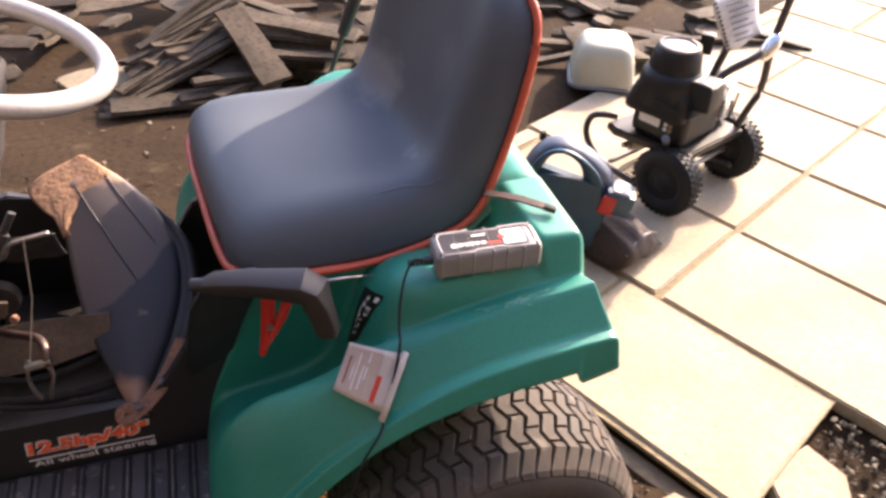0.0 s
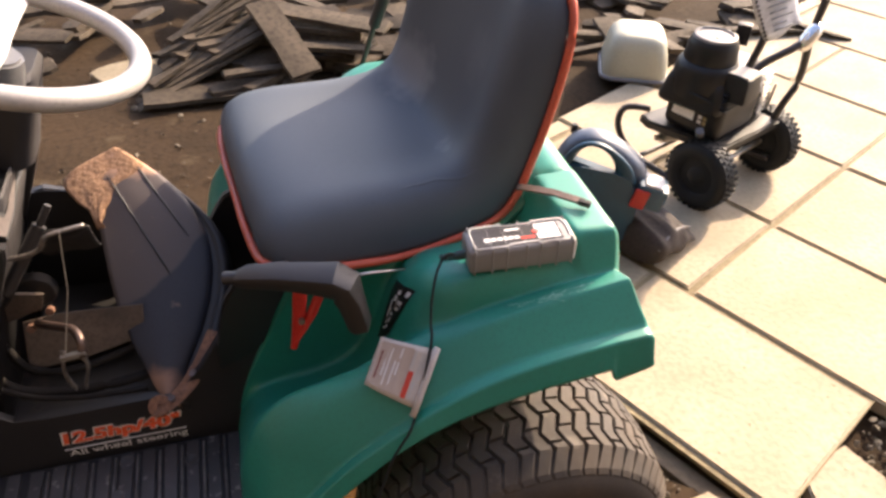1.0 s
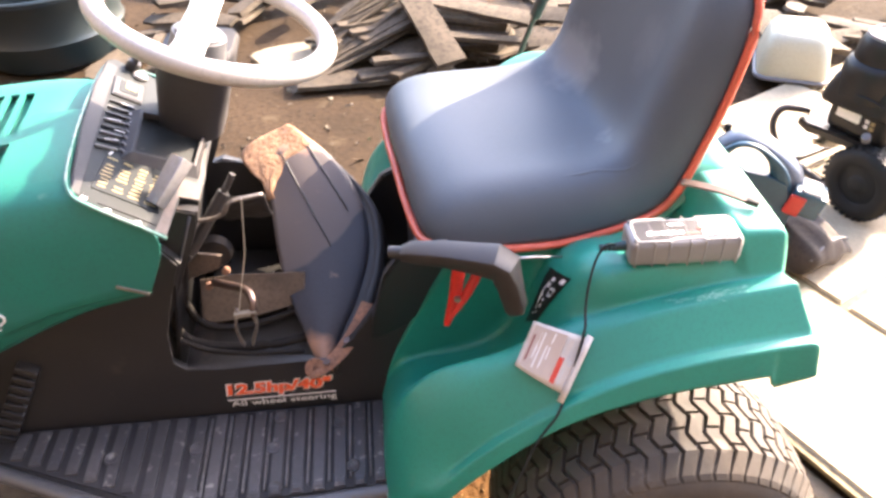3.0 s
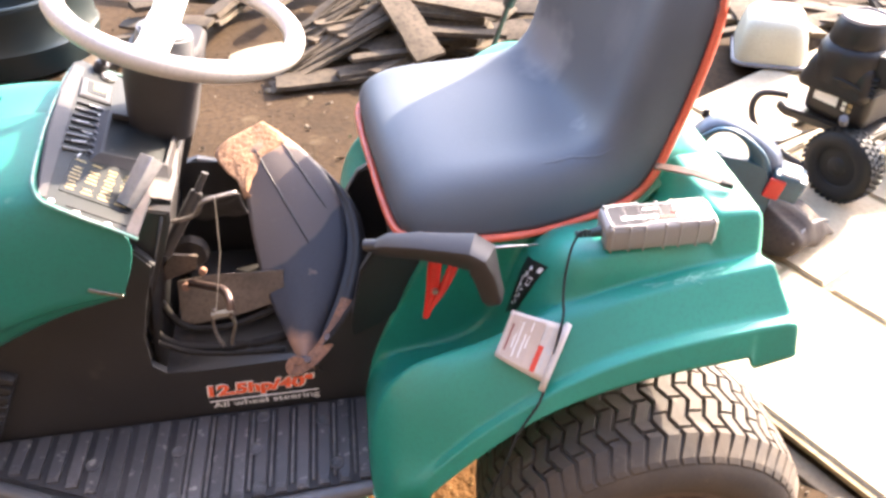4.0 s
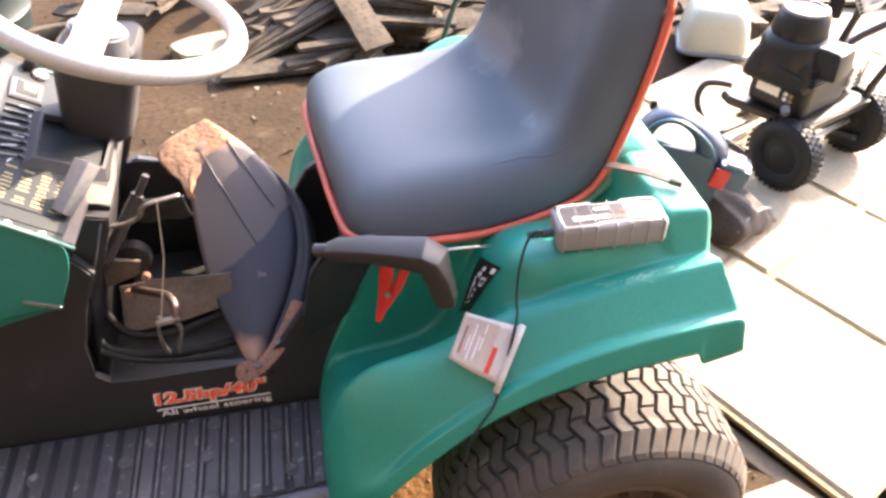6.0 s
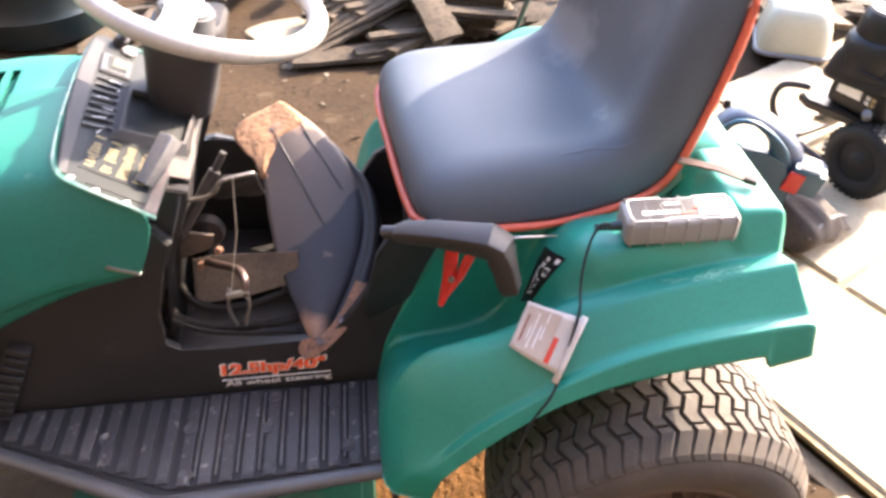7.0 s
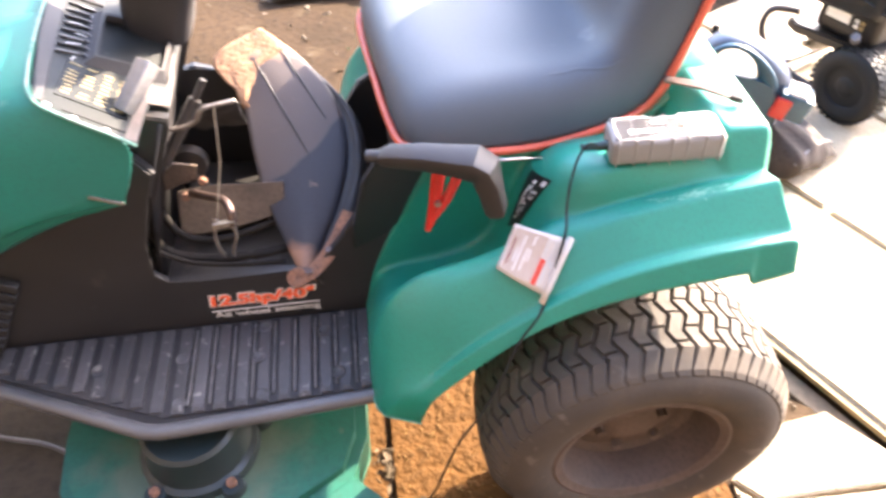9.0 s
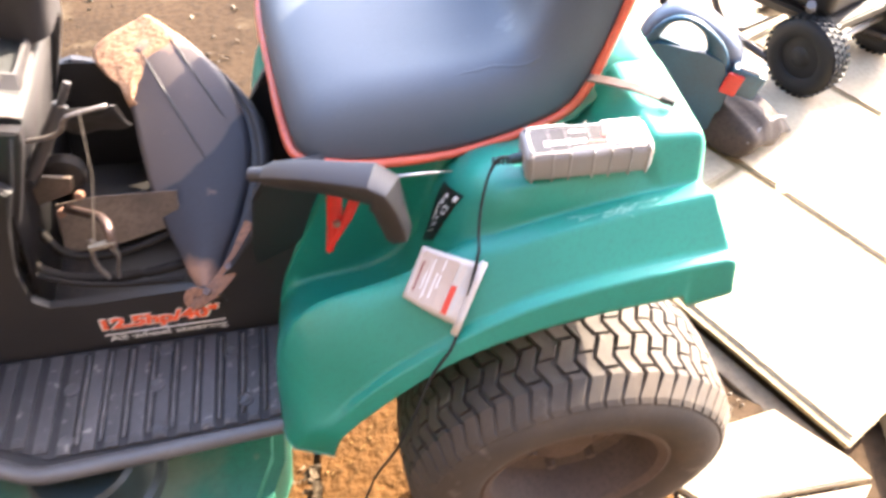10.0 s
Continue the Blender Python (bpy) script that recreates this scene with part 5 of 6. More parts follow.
part("gearbox_top", bm, ENGINEBLACK, linkage, smooth=30)
for k, pts in enumerate(([(-0.07, 0.04, 0.62), (-0.06, 0.05, 0.54), (0.0, 0.05, 0.505), (0.10, 0.05, 0.50), (0.20, 0.07, 0.50)],
                         [(-0.06, 0.10, 0.60), (-0.03, 0.09, 0.53), (0.05, 0.09, 0.515), (0.15, 0.11, 0.53)],
                         [(-0.07, 0.03, 0.56), (-0.02, 0.035, 0.515), (0.06, 0.03, 0.50), (0.16, 0.03, 0.495)])):
    bm = bmesh.new()
    tube(bm, smooth_path(pts, 6), (0.009, 0.007, 0.005)[k], 10)
    part("hose", bm, HOSE, linkage, "black rubber hose", smooth=180)

# ---- lift lever with grey grip ----
lever = part("lift_lever", bmesh.new(), ARMGREY, tractor, "angled grey-brown lift lever grip")
bm = bmesh.new()
rows = []
for c, d, w, h in (((0.356, -0.098, 0.826), (1, -0.3, 0.1), 0.016, 0.016), ((0.372, -0.104, 0.832), (1, -0.35, 0.1), 0.022, 0.024), ((0.42, -0.122, 0.838), (1, -0.38, 0.06), 0.023, 0.026),
                   ((0.464, -0.141, 0.841), (1, -0.4, 0.0), 0.024, 0.027), ((0.494, -0.153, 0.841), (1, -0.4, -0.05), 0.027, 0.029), ((0.507, -0.161, 0.832), (0.7, -0.45, -0.7), 0.026, 0.030), ((0.512, -0.168, 0.810), (0.25, -0.35, -1), 0.022, 0.023),
                   ((0.521, -0.177, 0.772), (0.25, -0.3, -1), 0.020, 0.020), ((0.523, -0.180, 0.762), (0.25, -0.3, -1), 0.014, 0.014)):
    w, h = w * (0.60 + 0.22 * max(0.0, min(1.0, (c[0] - 0.37) / 0.13))), h * (0.62 + 0.18 * max(0.0, min(1.0, (c[0] - 0.37) / 0.13)))
    d = Vector(d).normalized()
    side = d.cross(Vector((0.25, 0.95, 0.2))).normalized()
    up = side.cross(d).normalized()
    rows.append([Vector(c) + side * w * math.copysign(abs(math.cos(a)) ** 0.38, math.cos(a)) + up * h * math.copysign(abs(math.sin(a)) ** 0.38, math.sin(a)) for a in (2 * math.pi * (k + 0.5) / 12 for k in range(12))])
g = loft(bm, rows, True)
bm.faces.new(g[0])
bm.faces.new(g[-1])
bmesh.ops.recalc_face_normals(bm, faces=bm.faces)
bm.to_mesh(lever.data)
bm.free()
lever.data.polygons.foreach_set("use_smooth", [True] * len(lever.data.polygons))
lever.data.set_sharp_from_angle(angle=radians(26))
bm = bmesh.new()
cyl(bm, (0.338, -0.090, 0.824), (0.362, -0.099, 0.828), 0.010, seg=16, bevel=0.002)
part("pivot_pin", bm, DARKSTEEL, lever, smooth=40)
bm = bmesh.new()
prism(bm, [(0.29, 0.53), (0.345, 0.53), (0.372, 0.583), (0.404, 0.687), (0.446, 0.785), (0.43, 0.802), (0.36, 0.806), (0.325, 0.74), (0.30, 0.62)], Matrix(((1, 0, 0, 0), (0.15, -0.30, -0.9, 0.136), (0, 1, 0, 0), (0, 0, 0, 1))), 0.02, 0.004)
part("lever_bracket", bm, BROWNBLACK, tractor, "dusty black bracket below the lever")
bm = bmesh.new()
tube(bm, [(0.500, -0.125, 0.822), (0.56, -0.115, 0.812), (0.605, -0.105, 0.800)], 0.0022, 6)
part("link_rod", bm, STEEL, tractor, "thin bright rod", smooth=180)

# ---- things lying on the tractor ----


def drape(corners, name, mat_, parent, lift=0.0012, n=8, label="", targets=None):
    """A thin sheet whose corners go round, laid down along -normal on the near fender."""
    deps = bpy.context.evaluated_depsgraph_get()
    c = [Vector(p) for p in corners]
    nrm = (c[1] - c[0]).cross(c[3] - c[0]).normalized()
    if nrm.z < 0:
        nrm.negate()
    ev = fenders[0].evaluated_get(deps)
    bm = bmesh.new()
    rows = []
    for i in range(n + 1):
        a, b = c[0].lerp(c[3], i / n), c[1].lerp(c[2], i / n)
        row = []
        for j in range(n + 1):
            p = a.lerp(b, j / n)
            hit, q, m, _ = ev.ray_cast(p + nrm * 0.15, -nrm)
            row.append(q + nrm * lift if hit and (q - p).length < 0.06 else p)
        rows.append(row)
    loft(bm, rows)
    bmesh.ops.recalc_face_normals(bm, faces=bm.faces)
    return part(name, bm, mat_, parent, label, smooth=180)


bpy.context.view_layer.update()
DEC = [Vector((0.603, -0.061, 0.741)), Vector((0.618, -0.129, 0.773)), Vector((0.578, -0.098, 0.655)), Vector((0.566, -0.064, 0.620))]
decal = drape(DEC, "warning_decal", ENGINEBLACK, tractor, 0.0015, label="black warning decal with white pictograms")


def on_quad(q, u, v):
    return q[0].lerp(q[1], u).lerp(q[3].lerp(q[2], u), v)


def quad_bar(q, u0, u1, v0, v1, name, mat_, parent, lift):
    return drape([on_quad(q, u0, v0), on_quad(q, u1, v0), on_quad(q, u1, v1), on_quad(q, u0, v1)], name, mat_, parent, lift, 2)


for u0, u1, v0, v1 in ((0.80, 0.95, 0.06, 0.16), (0.45, 0.58, 0.10, 0.17), (0.62, 0.84, 0.28, 0.31), (0.64, 0.67, 0.31, 0.44), (0.80, 0.83, 0.31, 0.44), (0.64, 0.82, 0.42, 0.45), (0.38, 0.44, 0.2, 0.3), (0.47, 0.53, 0.2, 0.3),
                       (0.3, 0.36, 0.3, 0.62), (0.36, 0.44, 0.44, 0.48), (0.5, 0.62, 0.52, 0.56), (0.52, 0.6, 0.62, 0.7), (0.34, 0.4, 0.66, 0.74), (0.52, 0.58, 0.76, 0.82), (0.3, 0.42, 0.8, 0.83)):
    quad_bar(DEC, u0, u1, v0, v1, "pictogram", PALE, decal, 0.0022)
scuffs = random.Random(77)
for k in range(26):
    x, y, z = scuffs.gauss(0.815, 0.026), scuffs.gauss(-0.201, 0.003), 0.805
    L, W = scuffs.uniform(0.004, 0.022), scuffs.uniform(0.0006, 0.0022)
    a = scuffs.gauss(0.0, 0.25)
    u, w = Vector((math.cos(a) * L, math.sin(a) * L, 0)), Vector((-math.sin(a) * W, math.cos(a) * W, 0))
    c = Vector((x, y, z))
    drape([c - u - w, c + u - w * 0.4, c + u + w * 0.4, c - u + w], "scuff", SCUFF, tractor, 0.0006, 2, label="whitish scuff" if not k else "")

# charger
charger = thing("battery_charger", "grey smart battery charger lying on the green fender", "battery charger", at=pose(0.772, -0.147, 0.826, 0, -1.5, -4))
bm = bmesh.new()
box(bm, (0, 0, 0.023), (0.165, 0.060, 0.044), bevel=0.010, seg=3)
body = part("body", bm, CHARGER, charger, smooth=40)
for x in (-0.074, -0.048, -0.026, 0.004, 0.026, 0.052, 0.075):
    bm = bmesh.new()
    box(bm, (x, 0, 0.0235), (0.0028, 0.0622, 0.0455), bevel=0.0012, seg=1)
    part("rib", bm, CHARGER, body)
# raised edge in a paler grey than the body, as its sunlit highlight
bm = bmesh.new()
tube(bm, [(sx * 0.070, sy * 0.0255, 0.0455) for sx, sy in ((-1, -1), (-0.35, -1), (-0.3, -0.84), (0.3, -0.84), (0.35, -1), (1, -1), (1.06, -0.5), (1.06, 0.5), (1, 1), (0.35, 1), (0.3, 0.84), (-0.3, 0.84), (-0.35, 1), (-1, 1), (-1.06, 0.5), (-1.06, -0.5))], 0.0016, 6, True)
part("raised_edge", bm, GREYLIGHT, body, "raised edge, pale for the sun along it", smooth=180)
bm = bmesh.new()
box(bm, (-0.005, 0, 0.0452), (0.136, 0.042, 0.0016), bevel=0.0005, seg=1)
face = part("face_panel", bm, CHARGERTOP, body, "black face with pale print")
for name, c, sz, m_ in (("logo_bar", (-0.052, -0.008, 0.0463), (0.008, 0.009, 0.0008), PALE), ("logo_bar", (-0.042, -0.008, 0.0463), (0.008, 0.007, 0.0008), PALE), ("logo_bar", (-0.032, -0.008, 0.0463), (0.008, 0.007, 0.0008), PALE),
                        ("logo_bar", (-0.0235, -0.008, 0.0463), (0.005, 0.009, 0.0008), PALE), ("logo_bar", (-0.0155, -0.008, 0.0463), (0.008, 0.007, 0.0008), PALE), ("logo_bar", (-0.006, -0.008, 0.0463), (0.007, 0.007, 0.0008), PALE),
                        ("model_bar", (-0.010, 0.011, 0.0463), (0.022, 0.005, 0.0008), PALE), ("red_bar", (0.010, -0.011, 0.0463), (0.022, 0.006, 0.0008), REDPRINT), ("mode_button", (0.024, 0.0, 0.0465), (0.010, 0.008, 0.0016), REDPRINT),
                        ("light_plate", (0.042, 0.0, 0.0463), (0.034, 0.034, 0.0008), PALE)):
    bm = bmesh.new()
    box(bm, c, sz, bevel=0.0003, seg=1)
    part(name, bm, m_, face)
for k in range(4):
    for j in (-0.009, 0.009):
        bm = bmesh.new()
        cyl(bm, (0.030 + k * 0.008, j, 0.0462), (0.030 + k * 0.008, j, 0.0472), 0.0024, seg=10)
        part("indicator", bm, CHARGERTOP, face)
for sx in (-1, 1):
    for sy in (-1, 1):
        bm = bmesh.new()
        cyl(bm, (sx * 0.074, sy * 0.022, 0.0440), (sx * 0.074, sy * 0.022, 0.0458), 0.0035, seg=12)
        part("screw_hole", bm, CABLE, body)
for sx, r in ((-1, 0.0085),):
    bm = bmesh.new()
    cyl(bm, (sx * 0.080, 0, 0.020), (sx * 0.098, 0, 0.018), r, r * 0.8, 14, 0.001)
    for k in range(4):
        cyl(bm, (sx * (0.099 + k * 0.006), 0, 0.018), (sx * (0.103 + k * 0.006), 0, 0.018), 0.0062, 0.0055, 12)
    part("cable_boot", bm, BOOT, charger, "ribbed cable boot", smooth=40)
bm = bmesh.new()
tube(bm, smooth_path([(0.675, -0.141, 0.845), (0.660, -0.142, 0.848), (0.645, -0.148, 0.826), (0.632, -0.168, 0.790), (0.625, -0.190, 0.760), (0.621, -0.210, 0.742), (0.600, -0.244, 0.690), (0.587, -0.262, 0.657),
                      (0.571, -0.283, 0.637), (0.555, -0.291, 0.617), (0.537, -0.298, 0.586), (0.512, -0.312, 0.52), (0.480, -0.322, 0.44), (0.445, -0.325, 0.37), (0.420, -0.315, 0.26), (0.400, -0.29, 0.12), (0.385, -0.25, 0.0),
                      (0.372, -0.24, -0.012), (0.33, -0.25, -0.012)], 6), 0.0021, 8)
ob = part("lead", bm, CABLE, charger, "black mains lead", smooth=180)
ob.matrix_parent_inverse = charger.matrix_world.inverted()

# printed label on the lead
TAG = [Vector((0.553, -0.170, 0.731)), Vector((0.633, -0.217, 0.729)), Vector((0.590, -0.258, 0.653)), Vector((0.518, -0.211, 0.680))]


def tag_at(u, v, lift):
    """A point on the slightly curled label."""
    return on_quad(TAG, u, v) + Vector((-0.3, -0.75, 0.6)) * (0.004 + 0.006 * math.sin(u * 3.1) - 0.002 * math.sin(v * 5) + lift)


paper_label = thing("cable_label", "creased paper instruction label folded round the black lead", "label")
bm = bmesh.new()
rows = []
for i in range(9):
    rows.append([tag_at(j / 8, i / 8, 0) for j in range(9)])
loft(bm, rows)
bmesh.ops.recalc_face_normals(bm, faces=bm.faces)
sheet = part("sheet", bm, PAPER, paper_label, smooth=180)
mod = sheet.modifiers.new("wall", "SOLIDIFY")
mod.thickness, mod.offset = 0.0006, -1


def tag_bar(u0, u1, v0, v1, mat_, name="print_bar"):
    bm = bmesh.new()
    loft(bm, [[tag_at(u0 + (u1 - u0) * j / 4, v0 + (v1 - v0) * i / 2, 0.0009) for j in range(5)] for i in range(3)])
    bmesh.ops.recalc_face_normals(bm, faces=bm.faces)
    part(name, bm, mat_, sheet)


tag_bar(0.06, 0.62, 0.06, 0.92, BEIGEPRINT, "print_field")
for u0, u1, v0, v1 in ((0.10, 0.13, 0.2, 0.8), (0.20, 0.22, 0.15, 0.7), (0.26, 0.28, 0.15, 0.85), (0.36, 0.38, 0.3, 0.8), (0.42, 0.44, 0.1, 0.6)):
    bm = bmesh.new()
    loft(bm, [[tag_at(u0 + (u1 - u0) * j, v0 + (v1 - v0) * i, 0.0014) for j in (0, 1)] for i in (0, 0.5, 1)])
    bmesh.ops.recalc_face_normals(bm, faces=bm.faces)
    part("print_bar", bm, PALE if u0 > 0.15 else REDDARK, sheet)
tag_bar(0.63, 0.72, 0.45, 0.92, REDPRINT)
for u0, u1, v0, v1 in ((0.64, 0.67, 0.08, 0.4), (0.76, 0.79, 0.1, 0.5), (0.76, 0.79, 0.6, 0.9), (0.82, 0.84, 0.12, 0.4), (0.80, 0.86, 0.44, 0.56)):
    tag_bar(u0, u1, v0, v1, GREYLIGHT)
bm = bmesh.new()
tube(bm, [tag_at(0.95, v, 0.004) for v in (-0.04, 0.25, 0.5, 0.8, 1.12)], 0.0055, 10, flat=0.6)
part("rolled_edge", bm, PAPER, paper_label, "white rolled edge of the label", smooth=180)

# red crocodile clip hanging below the lever
clip = thing("crocodile_clip", "red plastic battery clip hanging open below the lever", "battery clip")
for a, b, w in (((0.444, -0.100, 0.796), (0.424, -0.106, 0.676), 0.0115), ((0.475, -0.102, 0.782), (0.430, -0.108, 0.694), 0.0095)):
    a, b = Vector(a), Vector(b)
    bm = bmesh.new()
    rows = []
    for f, ww in ((0, w * 0.8), (0.12, w), (0.5, w * 0.95), (0.8, w * 0.75), (1.0, w * 0.55)):
        c = a.lerp(b, f) + Vector((0.004 * math.sin(f * 3.1), 0, 0))
        rows.append([c + Vector((ww * math.cos(t), 0.008 * math.sin(t), 0.2 * ww * math.cos(t))) for t in (2 * math.pi * k / 10 for k in range(10))])
    g = loft(bm, rows, True)
    bm.faces.new(g[0])
    bm.faces.new(g[-1])
    bmesh.ops.recalc_face_normals(bm, faces=bm.faces)
    part("jaw", bm, REDPLASTIC, clip, smooth=50)
bm = bmesh.new()
cyl(bm, (0.440, -0.116, 0.735), (0.440, -0.092, 0.735), 0.005, seg=14)
part("spring_pin", bm, STEEL, clip, smooth=40)

# flat strap behind the charger, with a dark clip at its end
strap_thing = thing("bent_strap", "thin brown steel strap resting on the green deck", "strap")
bm = bmesh.new()
rows = []
for x, y, z in ((0.808, -0.030, 0.872), (0.820, -0.037, 0.8735), (0.860, -0.061, 0.8735), (0.898, -0.094, 0.872), (0.904, -0.101, 0.870)):
    rows.append([(x - 0.003, y - 0.006, z - 0.0025), (x - 0.003, y - 0.006, z + 0.001), (x + 0.003, y + 0.005, z + 0.0035), (x + 0.003, y + 0.005, z - 0.001)])
g = loft(bm, rows, True)
bm.faces.new(g[0])
bm.faces.new(g[-1])
bmesh.ops.recalc_face_normals(bm, faces=bm.faces)
part("strip", bm, RODBROWN, strap_thing, smooth=30)
bm = bmesh.new()
box(bm, (0.899, -0.096, 0.8715), (0.020, 0.011, 0.009), (0, 0, -40), 0.002)
part("clip", bm, CABLE, strap_thing, "dark end clip", smooth=40)
# lever on the far fender
far_lever = part("height_lever", cyl(bmesh.new(), (0.668, 0.66, 0.745), (0.72, 0.66, 0.896), 0.0065, seg=12), DARKSTEEL, tractor, "thin black lever on the far fender", smooth=40)
bm = bmesh.new()
cyl(bm, (0.712, 0.66, 0.873), (0.7585, 0.66, 0.995), 0.014, 0.016, 16, 0.003)
part("grip", bm, BLACK, far_lever, smooth=40)
# ---- things behind ----
# cream shell, upside down
tub = thing("plastic_shell", "cream moulded plastic shell upside down on the ground", "plastic shell", at=pose(2.245, 2.015, 0, 0, 0, -24))
bm = bmesh.new()
rows = []
for z, sx, sy, r in ((0.02, 0.150, 0.165, 0.05), (0.05, 0.150, 0.165, 0.055), (0.13, 0.138, 0.150, 0.06), (0.175, 0.126, 0.136, 0.062), (0.198, 0.108, 0.118, 0.06), (0.206, 0.08, 0.09, 0.05)):
    ring = []
    for qx, qy, a0 in ((1, 1, 0), (-1, 1, 90), (-1, -1, 180), (1, -1, 270)):
        for k in range(5):
            a = radians(a0 + 90 * k / 4)
            ring.append((qx * (sx - r) + r * math.cos(a), qy * (sy - r) + r * math.sin(a), z))
    rows.append(ring)
g = loft(bm, rows, True)
bm.faces.new(g[-1])
bmesh.ops.recalc_face_normals(bm, faces=bm.faces)
part("moulded_body", bm, CREAM, tub, smooth=60)
bm = bmesh.new()
ring = [(x * 1.02, y * 1.02, 0.012) for x, y, z in rows[0]]
tube(bm, ring, 0.012, 8, True, 0.9)
part("rolled_rim", bm, GREYSHELL, tub, "grubby rim", smooth=180)

# pressure washer
WX, WY = Vector((0.93, 0.37, 0)), Vector((-0.37, 0.93, 0))
washer = thing("pressure_washer", "black petrol pressure washer on knobbly wheels with tall handle", "pressure washer", at=Matrix(((WX.x, WY.x, 0, 2.13), (WX.y, WY.y, 0, 1.02), (0, 0, 1, 0), (0, 0, 0, 1))))


def washer_part(name, bm, mat_, parent=None, label="", smooth=40):
    return part(name, bm, mat_, parent or washer, label, smooth)


def knobbly_wheel(x):
    bm = bmesh.new()
    revolve(bm, [(0.07, 0.0), (0.09, -0.008), (0.115, -0.004), (0.124, 0.008), (0.126, 0.032), (0.124, 0.056), (0.115, 0.068), (0.09, 0.072), (0.07, 0.064)], (0, 0, 0), 40)
    w = washer_part("wheel", bm, CABLE, label="knobbly black pneumatic tyre", smooth=180)
    bm = bmesh.new()
    for k in range(34):
        for j, y in enumerate((0.006, 0.024, 0.042, 0.060)):
            a = 2 * math.pi * (k + 0.5 * (j % 2)) / 34
            box(bm, (0.1262 * math.cos(a), y, 0.1262 * math.sin(a)), (0.005, 0.013, 0.014), (0, -math.degrees(a), 0))
    part("tread", bm, CABLE, w)
    bm = bmesh.new()
    revolve(bm, [(0.080, 0.002), (0.074, 0.004), (0.070, 0.009), (0.034, 0.006), (0.028, 0.0), (0.012, -0.003), (0.0005, -0.003)], (0, 0, 0), 32)
    part("hub", bm, CABLE, w, smooth=40)
    w.matrix_local = Matrix.Translation(x) @ pose(0, 0, 0, 0, 0, -90)
    return w


knobbly_wheel((-0.255, -0.02, 0.128))
knobbly_wheel((0.165, -0.005, 0.128))
bm = bmesh.new()
tube(bm, [(-0.22, -0.02, 0.128), (0.20, -0.005, 0.128)], 0.010, 10)
washer_part("axle", bm, ALLOY)
# base tray and frame tubes
bm = bmesh.new()
prism(bm, [(-0.20, -0.06), (0.15, -0.06), (0.15, 0.24), (-0.24, 0.27), (-0.26, 0.22)], Matrix.Translation((0, 0, 0.215)), 0.03, 0.006)
washer_part("base_tray", bm, ENGINEBLACK)
for pts, r in (([(-0.19, 0.27, 0.25), (-0.25, 0.335, 0.245), (-0.278, 0.335, 0.18), (-0.262, 0.275, 0.10), (-0.24, 0.14, 0.06), (-0.23, 0.0, 0.06), (-0.20, -0.08, 0.08)], 0.0125),
               ([(0.14, 0.24, 0.24), (0.16, 0.30, 0.2), (0.16, 0.28, 0.10), (0.16, 0.1, 0.06), (0.16, -0.06, 0.08)], 0.0125),
               ([(-0.25, 0.24, 0.075), (0.16, 0.24, 0.075)], 0.0105)):
    bm = bmesh.new()
    tube(bm, smooth_path(pts, 6), r, 12)
    washer_part("frame_tube", bm, DARKSTEEL, label="black steel frame tube", smooth=180)
# engine
bm = bmesh.new()
box(bm, (-0.09, 0.09, 0.325), (0.25, 0.22, 0.16), (0, 0, 4), 0.03, 3)
box(bm, (-0.12, 0.115, 0.40), (0.27, 0.25, 0.12), (0, 0, 10), 0.035, 3, (0.8, 0.8))
box(bm, (0.03, 0.12, 0.34), (0.12, 0.16, 0.14), (0, 0, 4), 0.02, 2)
engine = washer_part("engine", bm, ENGINEBLACK, label="black single-cylinder engine")
bm = bmesh.new()
revolve(bm, [(0.112, 0.33), (0.110, 0.395), (0.106, 0.425), (0.098, 0.440), (0.088, 0.447), (0.090, 0.452), (0.087, 0.470), (0.084, 0.500), (0.077, 0.516), (0.071, 0.524), (0.0005, 0.524)], (-0.15, 0.11, 0.055), 40, "z")
cowl = part("recoil_cowl", bm, ENGINEBLACK, engine, "round black recoil cowl", 35)
bm = bmesh.new()
revolve(bm, [(0.073, 0.520), (0.070, 0.530), (0.062, 0.532), (0.058, 0.526), (0.0005, 0.527)], (-0.15, 0.11, 0.055), 40, "z")
part("cowl_disc", bm, GREYSHELL, cowl, "dusty grey disc", 40)
bm = bmesh.new()
box(bm, (-0.14, 0.105, 0.584), (0.05, 0.016, 0.003), (0, 0, 30), 0.001)
part("emblem", bm, PALE, cowl)
bm = bmesh.new()
box(bm, (-0.125, -0.012, 0.445), (0.125, 0.115, 0.09), (0, 0, 8), 0.014, 2, (0.82, 0.82))
air = part("air_filter", bm, ENGINEBLACK, engine, "angular black air filter cover", 35)
# grey plate that paints the sunlit top of the black cover
bm = bmesh.new()
box(bm, (-0.125, -0.012, 0.491), (0.09, 0.082, 0.005), (0, 0, 8), 0.002)
part("filter_top", bm, GREYSHELL, air, "grey top, pale for the sun on it")
bm = bmesh.new()
box(bm, (0.04, 0.13, 0.425), (0.13, 0.15, 0.06), (0, 0, 8), 0.018, 3)
part("fuel_tank", bm, GREYSHELL, engine, "dusty grey tank", 40)
bm = bmesh.new()
box(bm, (-0.217, 0.115, 0.318), (0.004, 0.085, 0.036), (0, 0, 4), 0.001)
part("label_plate", bm, PALE, engine, "pale blank label")
for k in range(4):
    bm = bmesh.new()
    box(bm, (-0.213, 0.048 - 0.020 * (k % 2), 0.322 - 0.018 * (k // 2)), (0.004, 0.013, 0.012), (0, 0, 4))
    part("sticker", bm, GOLD if k % 2 else PALE, engine)
